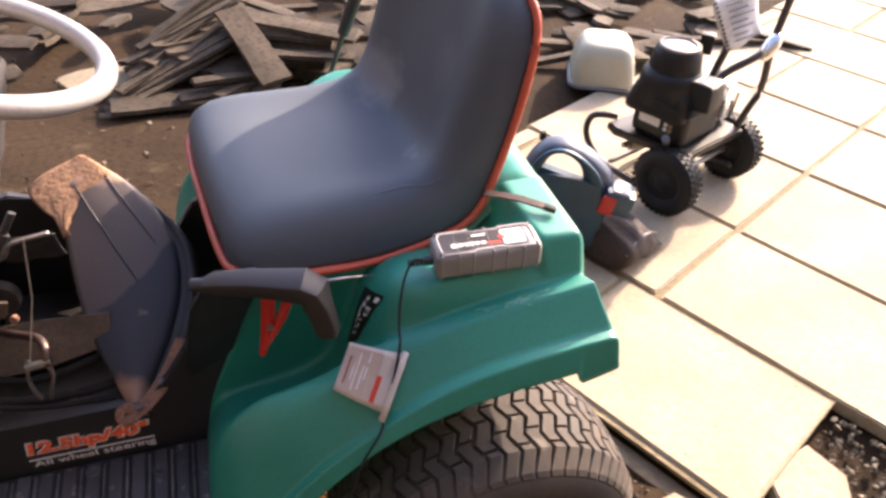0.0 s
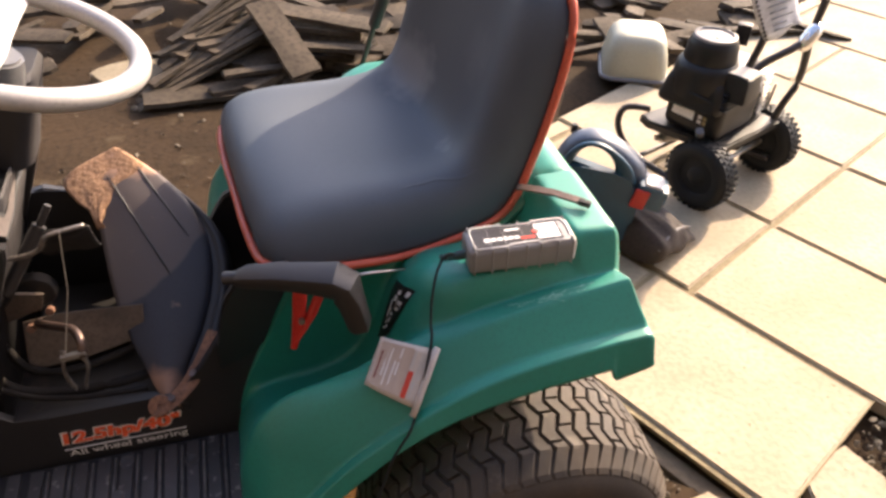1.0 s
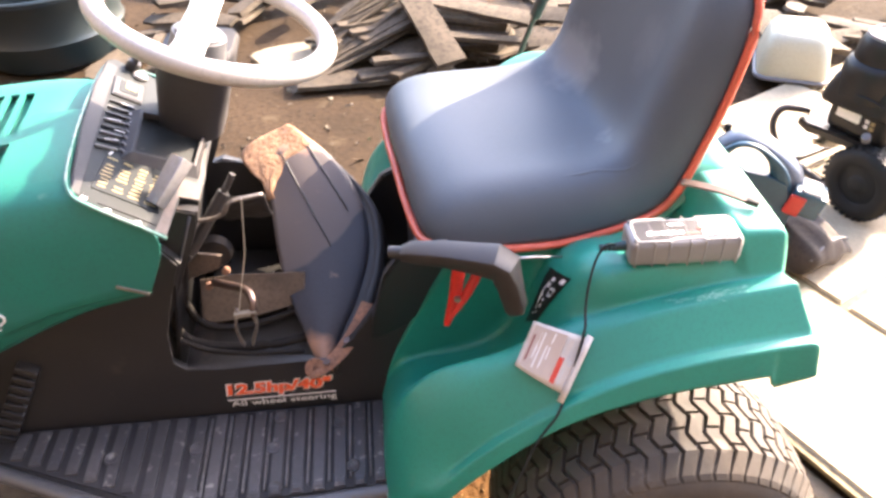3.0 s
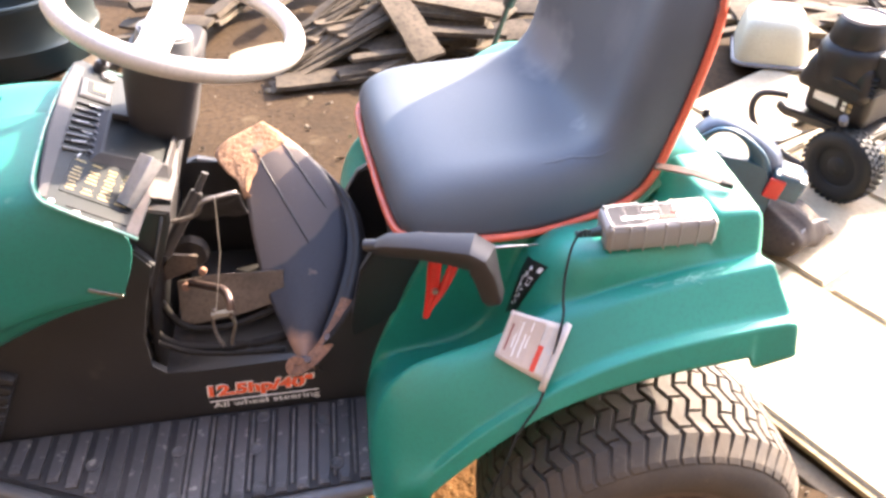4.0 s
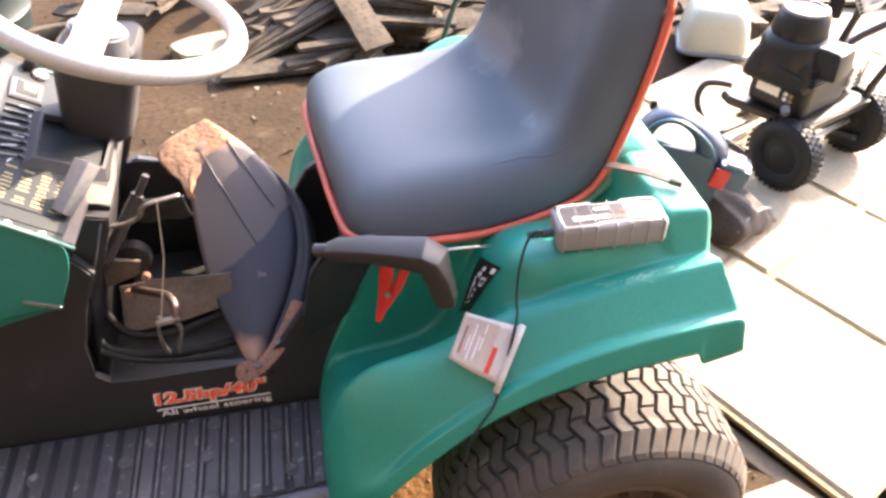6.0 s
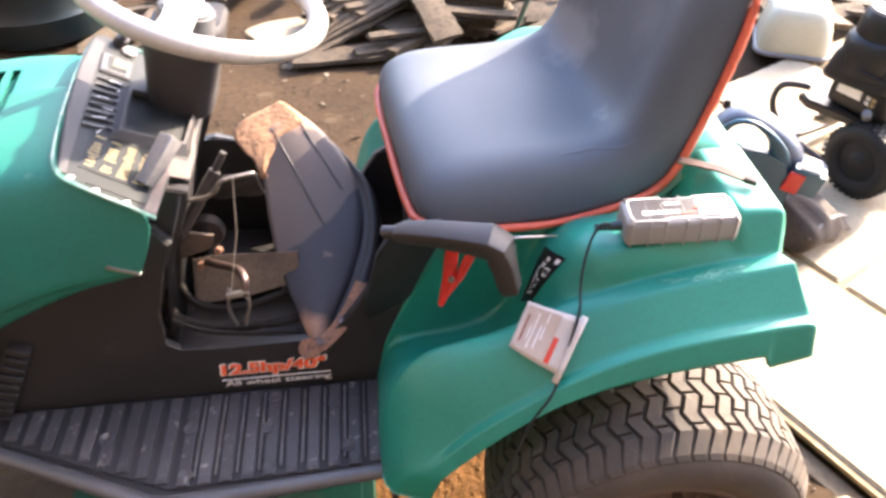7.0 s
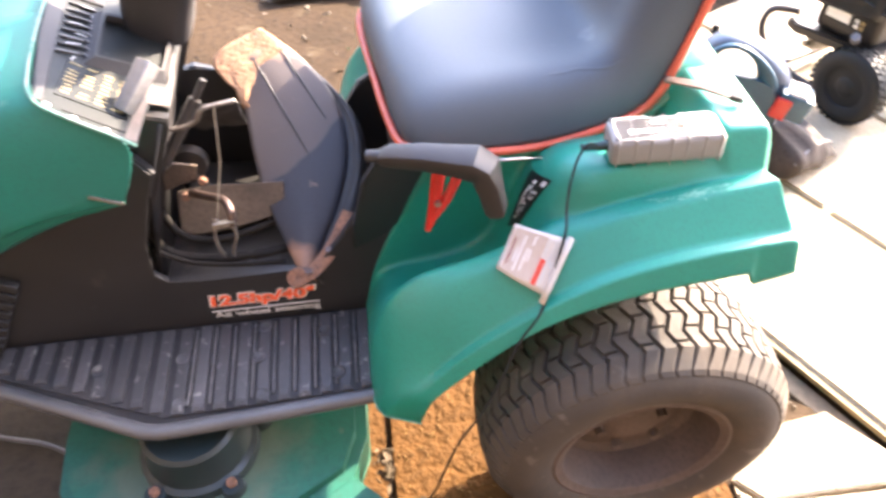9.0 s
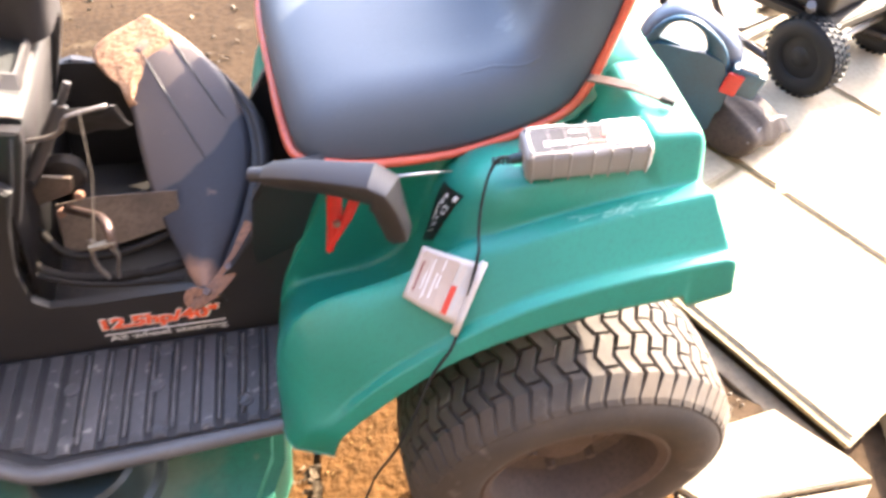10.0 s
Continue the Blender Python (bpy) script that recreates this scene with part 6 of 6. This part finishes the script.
for k in range(9):
    bm = bmesh.new()
    box(bm, (0.10, 0.08, 0.27 + 0.018 * k), (0.05, 0.15, 0.006), (0, 0, 4), 0.002, 1)
    part("cooling_fin", bm, ALLOY, engine)
for k in range(5):
    bm = bmesh.new()
    box(bm, (-0.09, 0.09, 0.375 + 0.013 * k), (0.262 - 0.006 * k, 0.232 - 0.006 * k, 0.005), (0, 0, 4), 0.002, 1)
    part("cooling_fin", bm, ENGINEBLACK, engine)
bm = bmesh.new()
tube(bm, smooth_path([(-0.215, 0.16, 0.36), (-0.25, 0.13, 0.40), (-0.25, 0.05, 0.41), (-0.20, -0.02, 0.37)], 6), 0.005, 8)
part("ignition_lead", bm, CABLE, engine, smooth=180)
bm = bmesh.new()
cyl(bm, (-0.23, 0.02, 0.27), (-0.255, 0.01, 0.30), 0.014, seg=14, bevel=0.002)
part("oil_cap", bm, GREYSHELL, engine, smooth=40)
bm = bmesh.new()
cyl(bm, (0.13, 0.16, 0.30), (0.13, 0.02, 0.30), 0.05, seg=24, bevel=0.008)
part("muffler", bm, ENGINEBLACK, engine, smooth=40)
bm = bmesh.new()
for k in range(6):
    box(bm, (0.185, 0.02 + 0.026 * k, 0.30), (0.006, 0.010, 0.10), (0, 8, 0), 0.002, 1)
part("muffler_guard", bm, ALLOY, engine, "bright slotted guard")
bm = bmesh.new()
cyl(bm, (0.03, 0.14, 0.50), (0.07, 0.16, 0.515), 0.010, seg=12)
box(bm, (0.09, 0.15, 0.52), (0.04, 0.05, 0.075), (0, 0, 30), 0.006)
part("fuel_tap", bm, ENGINEBLACK, engine, smooth=40)
bm = bmesh.new()
cyl(bm, (-0.20, 0.19, 0.17), (-0.08, 0.15, 0.17), 0.022, seg=18, bevel=0.003)
cyl(bm, (-0.22, 0.20, 0.17), (-0.20, 0.19, 0.17), 0.012, seg=12)
washer_part("pump", bm, ALLOY, label="small alloy pump")
bm = bmesh.new()
cyl(bm, (-0.155, 0.165, 0.185), (-0.12, 0.155, 0.185), 0.024, seg=18, bevel=0.003)
washer_part("pump_collar", bm, ORANGEBRASS, label="orange brass collar")
bm = bmesh.new()
tube(bm, smooth_path([(-0.15, 0.12, 0.17), (-0.14, 0.10, 0.12), (-0.16, 0.08, 0.08)], 5), 0.005, 6)
washer_part("drain_hose", bm, CABLE, smooth=180)
# handle
for pts in ([(-0.03, 0.06, 0.24), (-0.03, 0.035, 0.43), (-0.005, 0.02, 0.56), (-0.005, -0.02, 0.80)], [(0.14, -0.03, 0.20), (0.17, -0.04, 0.30), (0.205, -0.05, 0.392), (0.178, -0.05, 0.56), (0.19, -0.05, 0.684), (0.19, -0.06, 0.86)]):
    bm = bmesh.new()
    tube(bm, smooth_path(pts, 4), 0.0135, 12)
    washer_part("handle_tube", bm, DARKSTEEL, label="black steel handle tube", smooth=180)
bm = bmesh.new()
tube(bm, smooth_path([(-0.02, 0.02, 0.44), (0.03, 0.0, 0.485), (0.09, -0.04, 0.53), (0.15, -0.05, 0.555)], 5), 0.014, 10)
washer_part("lance_holder", bm, DARKSTEEL, smooth=180)
bm = bmesh.new()
rows = []
for k in range(9):
    a = math.pi * (k + 0.5) / 9
    c = Vector((0.152, -0.0575, 0.565)) + Vector((0.034, -0.004, 0.042)) * -math.cos(a)
    u, v = Vector((0.76, 0.1, -0.62)), Vector((0.0, 0.99, 0.1))
    rows.append([c + (u * math.cos(b) + v * math.sin(b)) * 0.028 * math.sin(a) ** 0.6 for b in (2 * math.pi * j / 20 for j in range(20))])
g = loft(bm, rows, True)
bm.faces.new(g[0])
bm.faces.new(g[-1])
bmesh.ops.recalc_face_normals(bm, faces=bm.faces)
washer_part("chrome_knob", bm, CHROME, label="polished metal knob", smooth=180)
bm = bmesh.new()
TL, TR, BR, BL = Vector((-0.266, -0.03, 0.796)), Vector((-0.028, -0.03, 0.80)), Vector((0.128, -0.03, 0.610)), Vector((-0.088, -0.03, 0.594))
loft(bm, [[TL.lerp(TR, j / 8).lerp(BL.lerp(BR, j / 8), i / 8) + Vector((0, 0.010 * math.sin(j * 0.7 + i * 0.4), 0)) for j in range(9)] for i in range(9)])
sheet_ob = washer_part("instruction_sheet", bm, SHEET, label="crumpled pale printed sheet", smooth=180)
mod = sheet_ob.modifiers.new("wall", "SOLIDIFY")
mod.thickness = 0.001
for k in range(12):
    bm = bmesh.new()
    c = TL.lerp(BL, (k + 0.5) / 12)
    box(bm, (c.x + 0.008, c.y - 0.004, c.z), (0.010, 0.004, 0.008))
    part("binding_loop", bm, CABLE, sheet_ob)
for k in range(7):
    bm = bmesh.new()
    a, b = TL.lerp(BL, 0.12 + 0.12 * k), TR.lerp(BR, 0.12 + 0.12 * k)
    p, q = a.lerp(b, 0.2), a.lerp(b, 0.55 + 0.3 * ((k * 7) % 5) / 5)
    m = (p + q) / 2
    box(bm, (m.x, m.y - 0.013, m.z), ((q - p).length, 0.002, 0.006))
    part("print_bar", bm, BLUEGREY, sheet_ob)

# blue garden blower
blower = thing("garden_blower", "dark blue garden blower with arched handle and red battery", "garden blower", at=pose(1.44, 0.83, 0, 0, 0, -28))
bm = bmesh.new()
prism(bm, [(-0.128, 0.30), (-0.062, 0.325), (0.068, 0.292), (0.13, 0.30), (0.165, 0.22), (0.15, 0.05), (0.11, 0.012), (-0.09, 0.012), (-0.16, 0.10), (-0.165, 0.22)],
      Matrix(((1, 0, 0, 0), (0, 0, -1, -0.012), (0, 1, 0, 0), (0, 0, 0, 1))), 0.045, 0.012)
box(bm, (0.0, 0.02, 0.13), (0.24, 0.14, 0.23), (0, 0, 0), 0.05, 4)
part("housing", bm, BLUEPLASTIC, blower, "dark blue moulded side", 35)
OUTER = [(-0.128, 0.28), (-0.106, 0.347), (-0.073, 0.388), (-0.03, 0.411), (0.023, 0.409), (0.082, 0.378), (0.138, 0.337), (0.172, 0.293), (0.182, 0.22)]
INNER = [(-0.075, 0.29), (-0.057, 0.332), (-0.046, 0.360), (-0.030, 0.378), (0.006, 0.384), (0.044, 0.358), (0.060, 0.333), (0.068, 0.306), (0.070, 0.27)]
handle_rows, cowl_rows = [], []
for (xo, zo), (xi, zi) in zip(OUTER, INNER):
    xm, zm = xi + (xo - xi) * 0.5, zi + (zo - zi) * 0.5
    handle_rows.append([(xi, -0.048, zi), (xm, -0.056, zm), (xm + (xo - xm) * 0.5, -0.050, zm + (zo - zm) * 0.5), (xm, -0.012, zm), (xi, -0.014, zi)])
    cowl_rows.append([(xm, -0.044, zm), (xo, -0.026, zo), (xo * 1.02, 0.02, zo + 0.004), (xo, 0.055, zo - 0.012), (xm, 0.052, zm - 0.01), (xm, -0.01, zm)])
# same blue plastic throughout; the cowl's greyer colour holds its dust and sunlight
for name, rows, mat_, label in (("handle", handle_rows, BLUEPLASTIC, "dark blue arched handle"), ("top_cowl", cowl_rows, BLUEGREY, "dusty cowl, blue-grey for sunlit blue plastic")):
    bm = bmesh.new()
    g = loft(bm, rows, True)
    bm.faces.new(g[0])
    bm.faces.new(g[-1])
    bmesh.ops.recalc_face_normals(bm, faces=bm.faces)
    subdivided(part(name, bm, mat_, blower, label), 2)
bm = bmesh.new()
box(bm, (0.192, -0.022, 0.232), (0.095, 0.085, 0.08), (0, 12, 0), 0.008)
batt = part("battery", bm, BLUEPLASTIC, blower, "blue-grey battery block", 40)
bm = bmesh.new()
box(bm, (0.160, -0.066, 0.230), (0.046, 0.014, 0.066), (0, 12, 0), 0.004)
part("red_cap", bm, REDPLASTIC, batt, "red end", 40)
bm = bmesh.new()
box(bm, (0.200, -0.022, 0.2735), (0.06, 0.072, 0.010), (0, 12, 0), 0.003)
part("latch", bm, GREYLIGHT, batt, "pale grey latch", 40)
for c in ((-0.075, 0.045, 0.375), (0.16, 0.06, 0.27)):
    bm = bmesh.new()
    cyl(bm, c, (c[0], c[1], c[2] + 0.028), 0.012, 0.010, 16, 0.002)
    part("knob", bm, ENGINEBLACK, blower, smooth=40)
bag = thing("collection_bag", "crumpled brown cloth bag lying on the paving", "bag")
bm = bmesh.new()
rows = []
for f, cx, cy, w, h in ((0, 1.54, 0.69, 0.10, 0.05), (0.15, 1.57, 0.70, 0.13, 0.15), (0.27, 1.60, 0.715, 0.12, 0.115), (0.36, 1.63, 0.73, 0.135, 0.155), (0.5, 1.665, 0.745, 0.12, 0.11), (0.6, 1.69, 0.76, 0.13, 0.135), (0.74, 1.725, 0.775, 0.11, 0.08), (0.82, 1.745, 0.785, 0.115, 0.085), (1.0, 1.80, 0.80, 0.10, 0.012)):
    ring = []
    for k in range(16):
        a = 2 * math.pi * k / 16
        crease = 1 + 0.45 * noise.noise(Vector((f * 6, math.cos(a) * 2, math.sin(a) * 2)))
        ring.append((cx - 0.36 * w * math.cos(a) * crease, cy + 0.93 * w * math.cos(a) * crease, max(0.004, h * 0.5 + h * 0.55 * math.sin(a) * crease)))
    rows.append(ring)
g = loft(bm, rows, True)
bm.faces.new(g[0])
bm.faces.new(g[-1])
bmesh.ops.recalc_face_normals(bm, faces=bm.faces)
subdivided(part("cloth", bm, BROWNBAG, bag), 1)
bm = bmesh.new()
tube(bm, smooth_path([(1.60, 0.60, 0.085), (1.66, 0.64, 0.115), (1.73, 0.68, 0.10), (1.79, 0.72, 0.06)], 6), 0.005, 6)
part("seam", bm, GREYSHELL, bag, "pale seam", 180)

# dark tub beyond the hood
round_tub = thing("black_tub", "large round black plastic tub, dusty around its foot", "tub")
bm = bmesh.new()
revolve(bm, [(0.30, -0.02), (0.33, 0.0), (0.355, 0.10), (0.365, 0.13), (0.355, 0.15), (0.36, 0.27), (0.375, 0.30), (0.385, 0.33), (0.37, 0.345), (0.345, 0.33), (0.335, 0.10), (0.32, 0.05), (0.0005, 0.05)], (-1.28, 2.76, 0), 56, "z")
part("bucket", bm, TUBBLACK, round_tub, smooth=35)
bm = bmesh.new()
tube(bm, [(-1.28 + 0.374 * math.cos(a), 2.76 + 0.374 * math.sin(a), 0.340) for a in (2 * math.pi * k / 56 for k in range(56))], 0.013, 8, True)
part("rolled_rim", bm, TUBBLACK, round_tub, smooth=180)

# heap of broken boards
random_boards = random.Random(21)


def board(L, W, T, m, split=True, label="broken weathered grey wooden board on a heap"):
    """A board with ragged ends and slight warp."""
    r = random_boards
    bm = bmesh.new()
    nx = 6
    rows = []
    warp = r.uniform(-0.02, 0.02) * L
    for i in range(nx + 1):
        f = i / nx
        w0 = W / 2 * (1 - (r.uniform(0, 0.5) if i in (0, nx) and split else r.uniform(0, 0.12)))
        w1 = W / 2 * (1 - (r.uniform(0, 0.7) if i in (0, nx) and split else r.uniform(0, 0.12)))
        x = (f - 0.5) * L
        z = warp * math.sin(f * math.pi)
        rows.append([(x, -w0, z), (x + 0.02 * r.uniform(-1, 1), w1, z), (x, w1 * 0.98, z + T), (x, 0, z + T * 1.1), (x, -w0 * 0.97, z + T)])
    g = loft(bm, rows, True)
    bm.faces.new(g[0])
    bm.faces.new(g[-1])
    bmesh.ops.recalc_face_normals(bm, faces=bm.faces)
    ob = tagged(part("board", bm, WOOD), label, "board", "heap of broken boards")
    ob.matrix_world = m
    return ob


def heap_top(x, y):
    """Height of the heap."""
    d = max(0.0, min(1.0, (y - 2.15 - 0.06 * max(0.0, x - 1.0)) / 0.8))
    side = max(0.0, 1 - abs(x - 0.7) / 1.9)
    return 0.20 * d * (0.35 + 0.65 * side)


r = random_boards
for k in range(125):
    x, y = r.uniform(-0.95, 3.4), 2.22 + min(abs(r.gauss(0, 0.75)), 1.25)
    if x < 0.05 and y < 2.75 and r.random() < 0.75:
        continue
    L, W = r.uniform(0.18, 0.62), r.uniform(0.05, 0.19)
    z = heap_top(x, y) * r.uniform(0.1, 1.0)
    tilt = r.uniform(-9, 9)
    yaw = r.gauss(20, 55)
    board(L, W, r.uniform(0.012, 0.03), pose(x, y, min(max(z, abs(math.sin(radians(tilt))) * L / 2 - 0.01), 0.02 + 0.9 * heap_top(x, y) + abs(math.sin(radians(tilt))) * L / 2), r.uniform(-14, 14), tilt, yaw))
# a sheaf of long splintered boards, leaning one on another
for k in range(11):
    board(r.uniform(0.45, 0.75), r.uniform(0.05, 0.09), 0.016, pose(0.22 + 0.012 * k, 2.30 + 0.035 * k, 0.035 + 0.018 * k, r.uniform(-12, 4), -16 + r.uniform(-4, 4), 28 + r.uniform(-9, 9)))
board(0.52, 0.15, 0.018, pose(0.60, 2.33, 0.16, 6, 18, -72), False, "pale broad board leaning on the heap")
board(0.62, 0.13, 0.018, pose(0.80, 2.43, 0.20, 4, 4, -27), False, "pale broad board lying on the heap")
board(0.42, 0.07, 0.02, pose(0.84, 2.25, 0.12, 0, 3, -12))
board(0.36, 0.06, 0.02, pose(0.50, 2.21, 0.06, 0, 2, 8))
board(0.34, 0.08, 0.02, pose(0.42, 2.18, 0.015, 0, 0, 14))
board(0.5, 0.16, 0.02, pose(0.22, 2.17, 0.0, 0, 0, 4), False, "flat pale board half sunk in the soil")
for k in range(9):
    board(0.5 + 0.02 * k, 0.14, 0.02, pose(0.70 + 0.03 * r.uniform(-1, 1), 2.46 + 0.02 * r.uniform(-1, 1), 0.021 * k - 0.02, 0, 0, -30 + 14 * r.uniform(-1, 1)))
    board(0.3, 0.12, 0.02, pose(0.34 + 0.05 * r.uniform(-1, 1), 2.50 + 0.03 * r.uniform(-1, 1), 0.019 * k - 0.02, 0, 0, 30 + 14 * r.uniform(-1, 1)))
# pale flat stone
bm = bmesh.new()
outline = [(0.22 * math.cos(a) * (1 + 0.16 * math.sin(3 * a + 1)), 0.13 * math.sin(a) * (1 + 0.1 * math.cos(2 * a))) for a in (2 * math.pi * k / 22 for k in range(22))]
prism(bm, outline, pose(-0.06, 2.45, -0.03, 0, 0, 14), 0.05, 0.01)
tagged(part("flat_stone", bm, KERB, smooth=40), "pale flat stone lying on bare soil", "stone")


def litter(name, n, area, seed, size, mat_, label):
    """Curled scraps of leaf and bark."""
    rr = random.Random(seed)
    bm = bmesh.new()
    for _ in range(n):
        x, y = area(rr)
        L, W = rr.uniform(*size), rr.uniform(*size) * 0.5
        m = pose(x, y, ground_height(x, y) + 0.006, rr.uniform(-30, 30), rr.uniform(-30, 30), rr.uniform(0, 360))
        vs = [bm.verts.new(m @ Vector(p)) for p in ((-L, 0, 0), (-L * 0.3, W, 0.004), (L * 0.5, W * 0.7, 0.002), (L, 0, 0.006), (L * 0.4, -W * 0.8, 0), (-L * 0.4, -W, 0.004))]
        bm.faces.new(vs[:4])
        bm.faces.new((vs[0], vs[3], vs[4], vs[5]))
    return tagged(part(name, bm, mat_), label, name.replace("_", " "), kind="stuff")


litter("leaf_litter", 380, lambda q: (q.gauss(-0.32, 0.16), q.gauss(1.25, 0.16)), 31, (0.008, 0.03), LEAF, "dry leaves and bark scraps in a drift on the soil")
litter("wood_chips", 520, lambda q: (q.uniform(-1.6, 1.9), q.uniform(0.8, 3.2)), 32, (0.004, 0.016), WOOD, "small wood chips scattered over the soil")
litter("green_sprigs", 90, lambda q: (q.gauss(0.62, 0.12), q.gauss(1.45, 0.15)), 33, (0.006, 0.018), MOSS, "dull green weeds in the soil")

# ---- flags and sand beside the tyre ----
flags = tagged(new("flagstones"), "pale worn flagstones beside the tyre", "flagstone", kind="structure")


def flag(points, z, mat_):
    bm = bmesh.new()
    prism(bm, points, Matrix.Translation((0, 0, z - 0.04)), 0.04, 0.005)
    return part("flagstone", bm, mat_, flags)


flag([(1.058, -0.292), (1.20, -0.178), (1.345, -0.158), (1.45, -0.298), (1.475, -0.345), (1.11, -0.348)], -0.012, SLAB)
flag([(1.058, -0.305), (1.10, -0.358), (1.47, -0.357), (1.41, -0.405), (1.26, -0.46), (1.20, -0.62), (1.058, -0.60)], -0.016, SLAB)
flag([(1.60, -0.17), (1.765, -0.128), (1.80, -0.235), (1.70, -0.40), (1.55, -0.38)], -0.012, SLAB)
flag([(0.70, -0.32), (1.044, -0.292), (1.044, -0.50), (1.046, -0.80), (0.66, -0.75)], -0.014, SANDSLAB)
flag([(0.315, 0.25), (0.315, -0.26), (0.67, -0.32), (0.64, 0.25)], -0.012, SANDSLAB)
flag([(-0.25, 0.25), (-0.25, -0.30), (0.303, -0.265), (0.303, 0.25)], -0.016, SANDSLAB)
flag([(-0.95, 0.20), (-0.95, -0.25), (-0.262, -0.30), (-0.262, 0.25)], -0.018, SHADESLAB)
litter("dry_grass", 26, lambda q: (q.gauss(0.30, 0.012), q.gauss(-0.16, 0.03)), 40, (0.01, 0.03), LEAF, "wisp of dry grass in a joint")
scatter("gravel_strip", 420, lambda q: (q.uniform(1.26, 1.62), q.uniform(-0.68, -0.42)), (0.003, 0.011), GRAVEL, "grey gravel beside the flagstones", 6, -0.03)
scatter("loose_sand", 260, lambda q: (q.uniform(0.33, 0.62), q.uniform(-0.28, 0.2)), (0.0012, 0.004), SAND, "loose orange sand grains on a flagstone", 41, -0.010)
# lead trailing over the ground by the hood
bm = bmesh.new()
tube(bm, smooth_path([(-0.95, 0.32, -0.01), (-0.78, 0.14, -0.01), (-0.62, 0.05, -0.008), (-0.47, 0.0, -0.006), (-0.36, -0.08, -0.006), (-0.30, -0.2, -0.006)], 8), 0.006, 8)
tagged(part("garden_hose", bm, GREYSHELL, smooth=180), "thin dusty grey hose trailing over the ground", "hose")
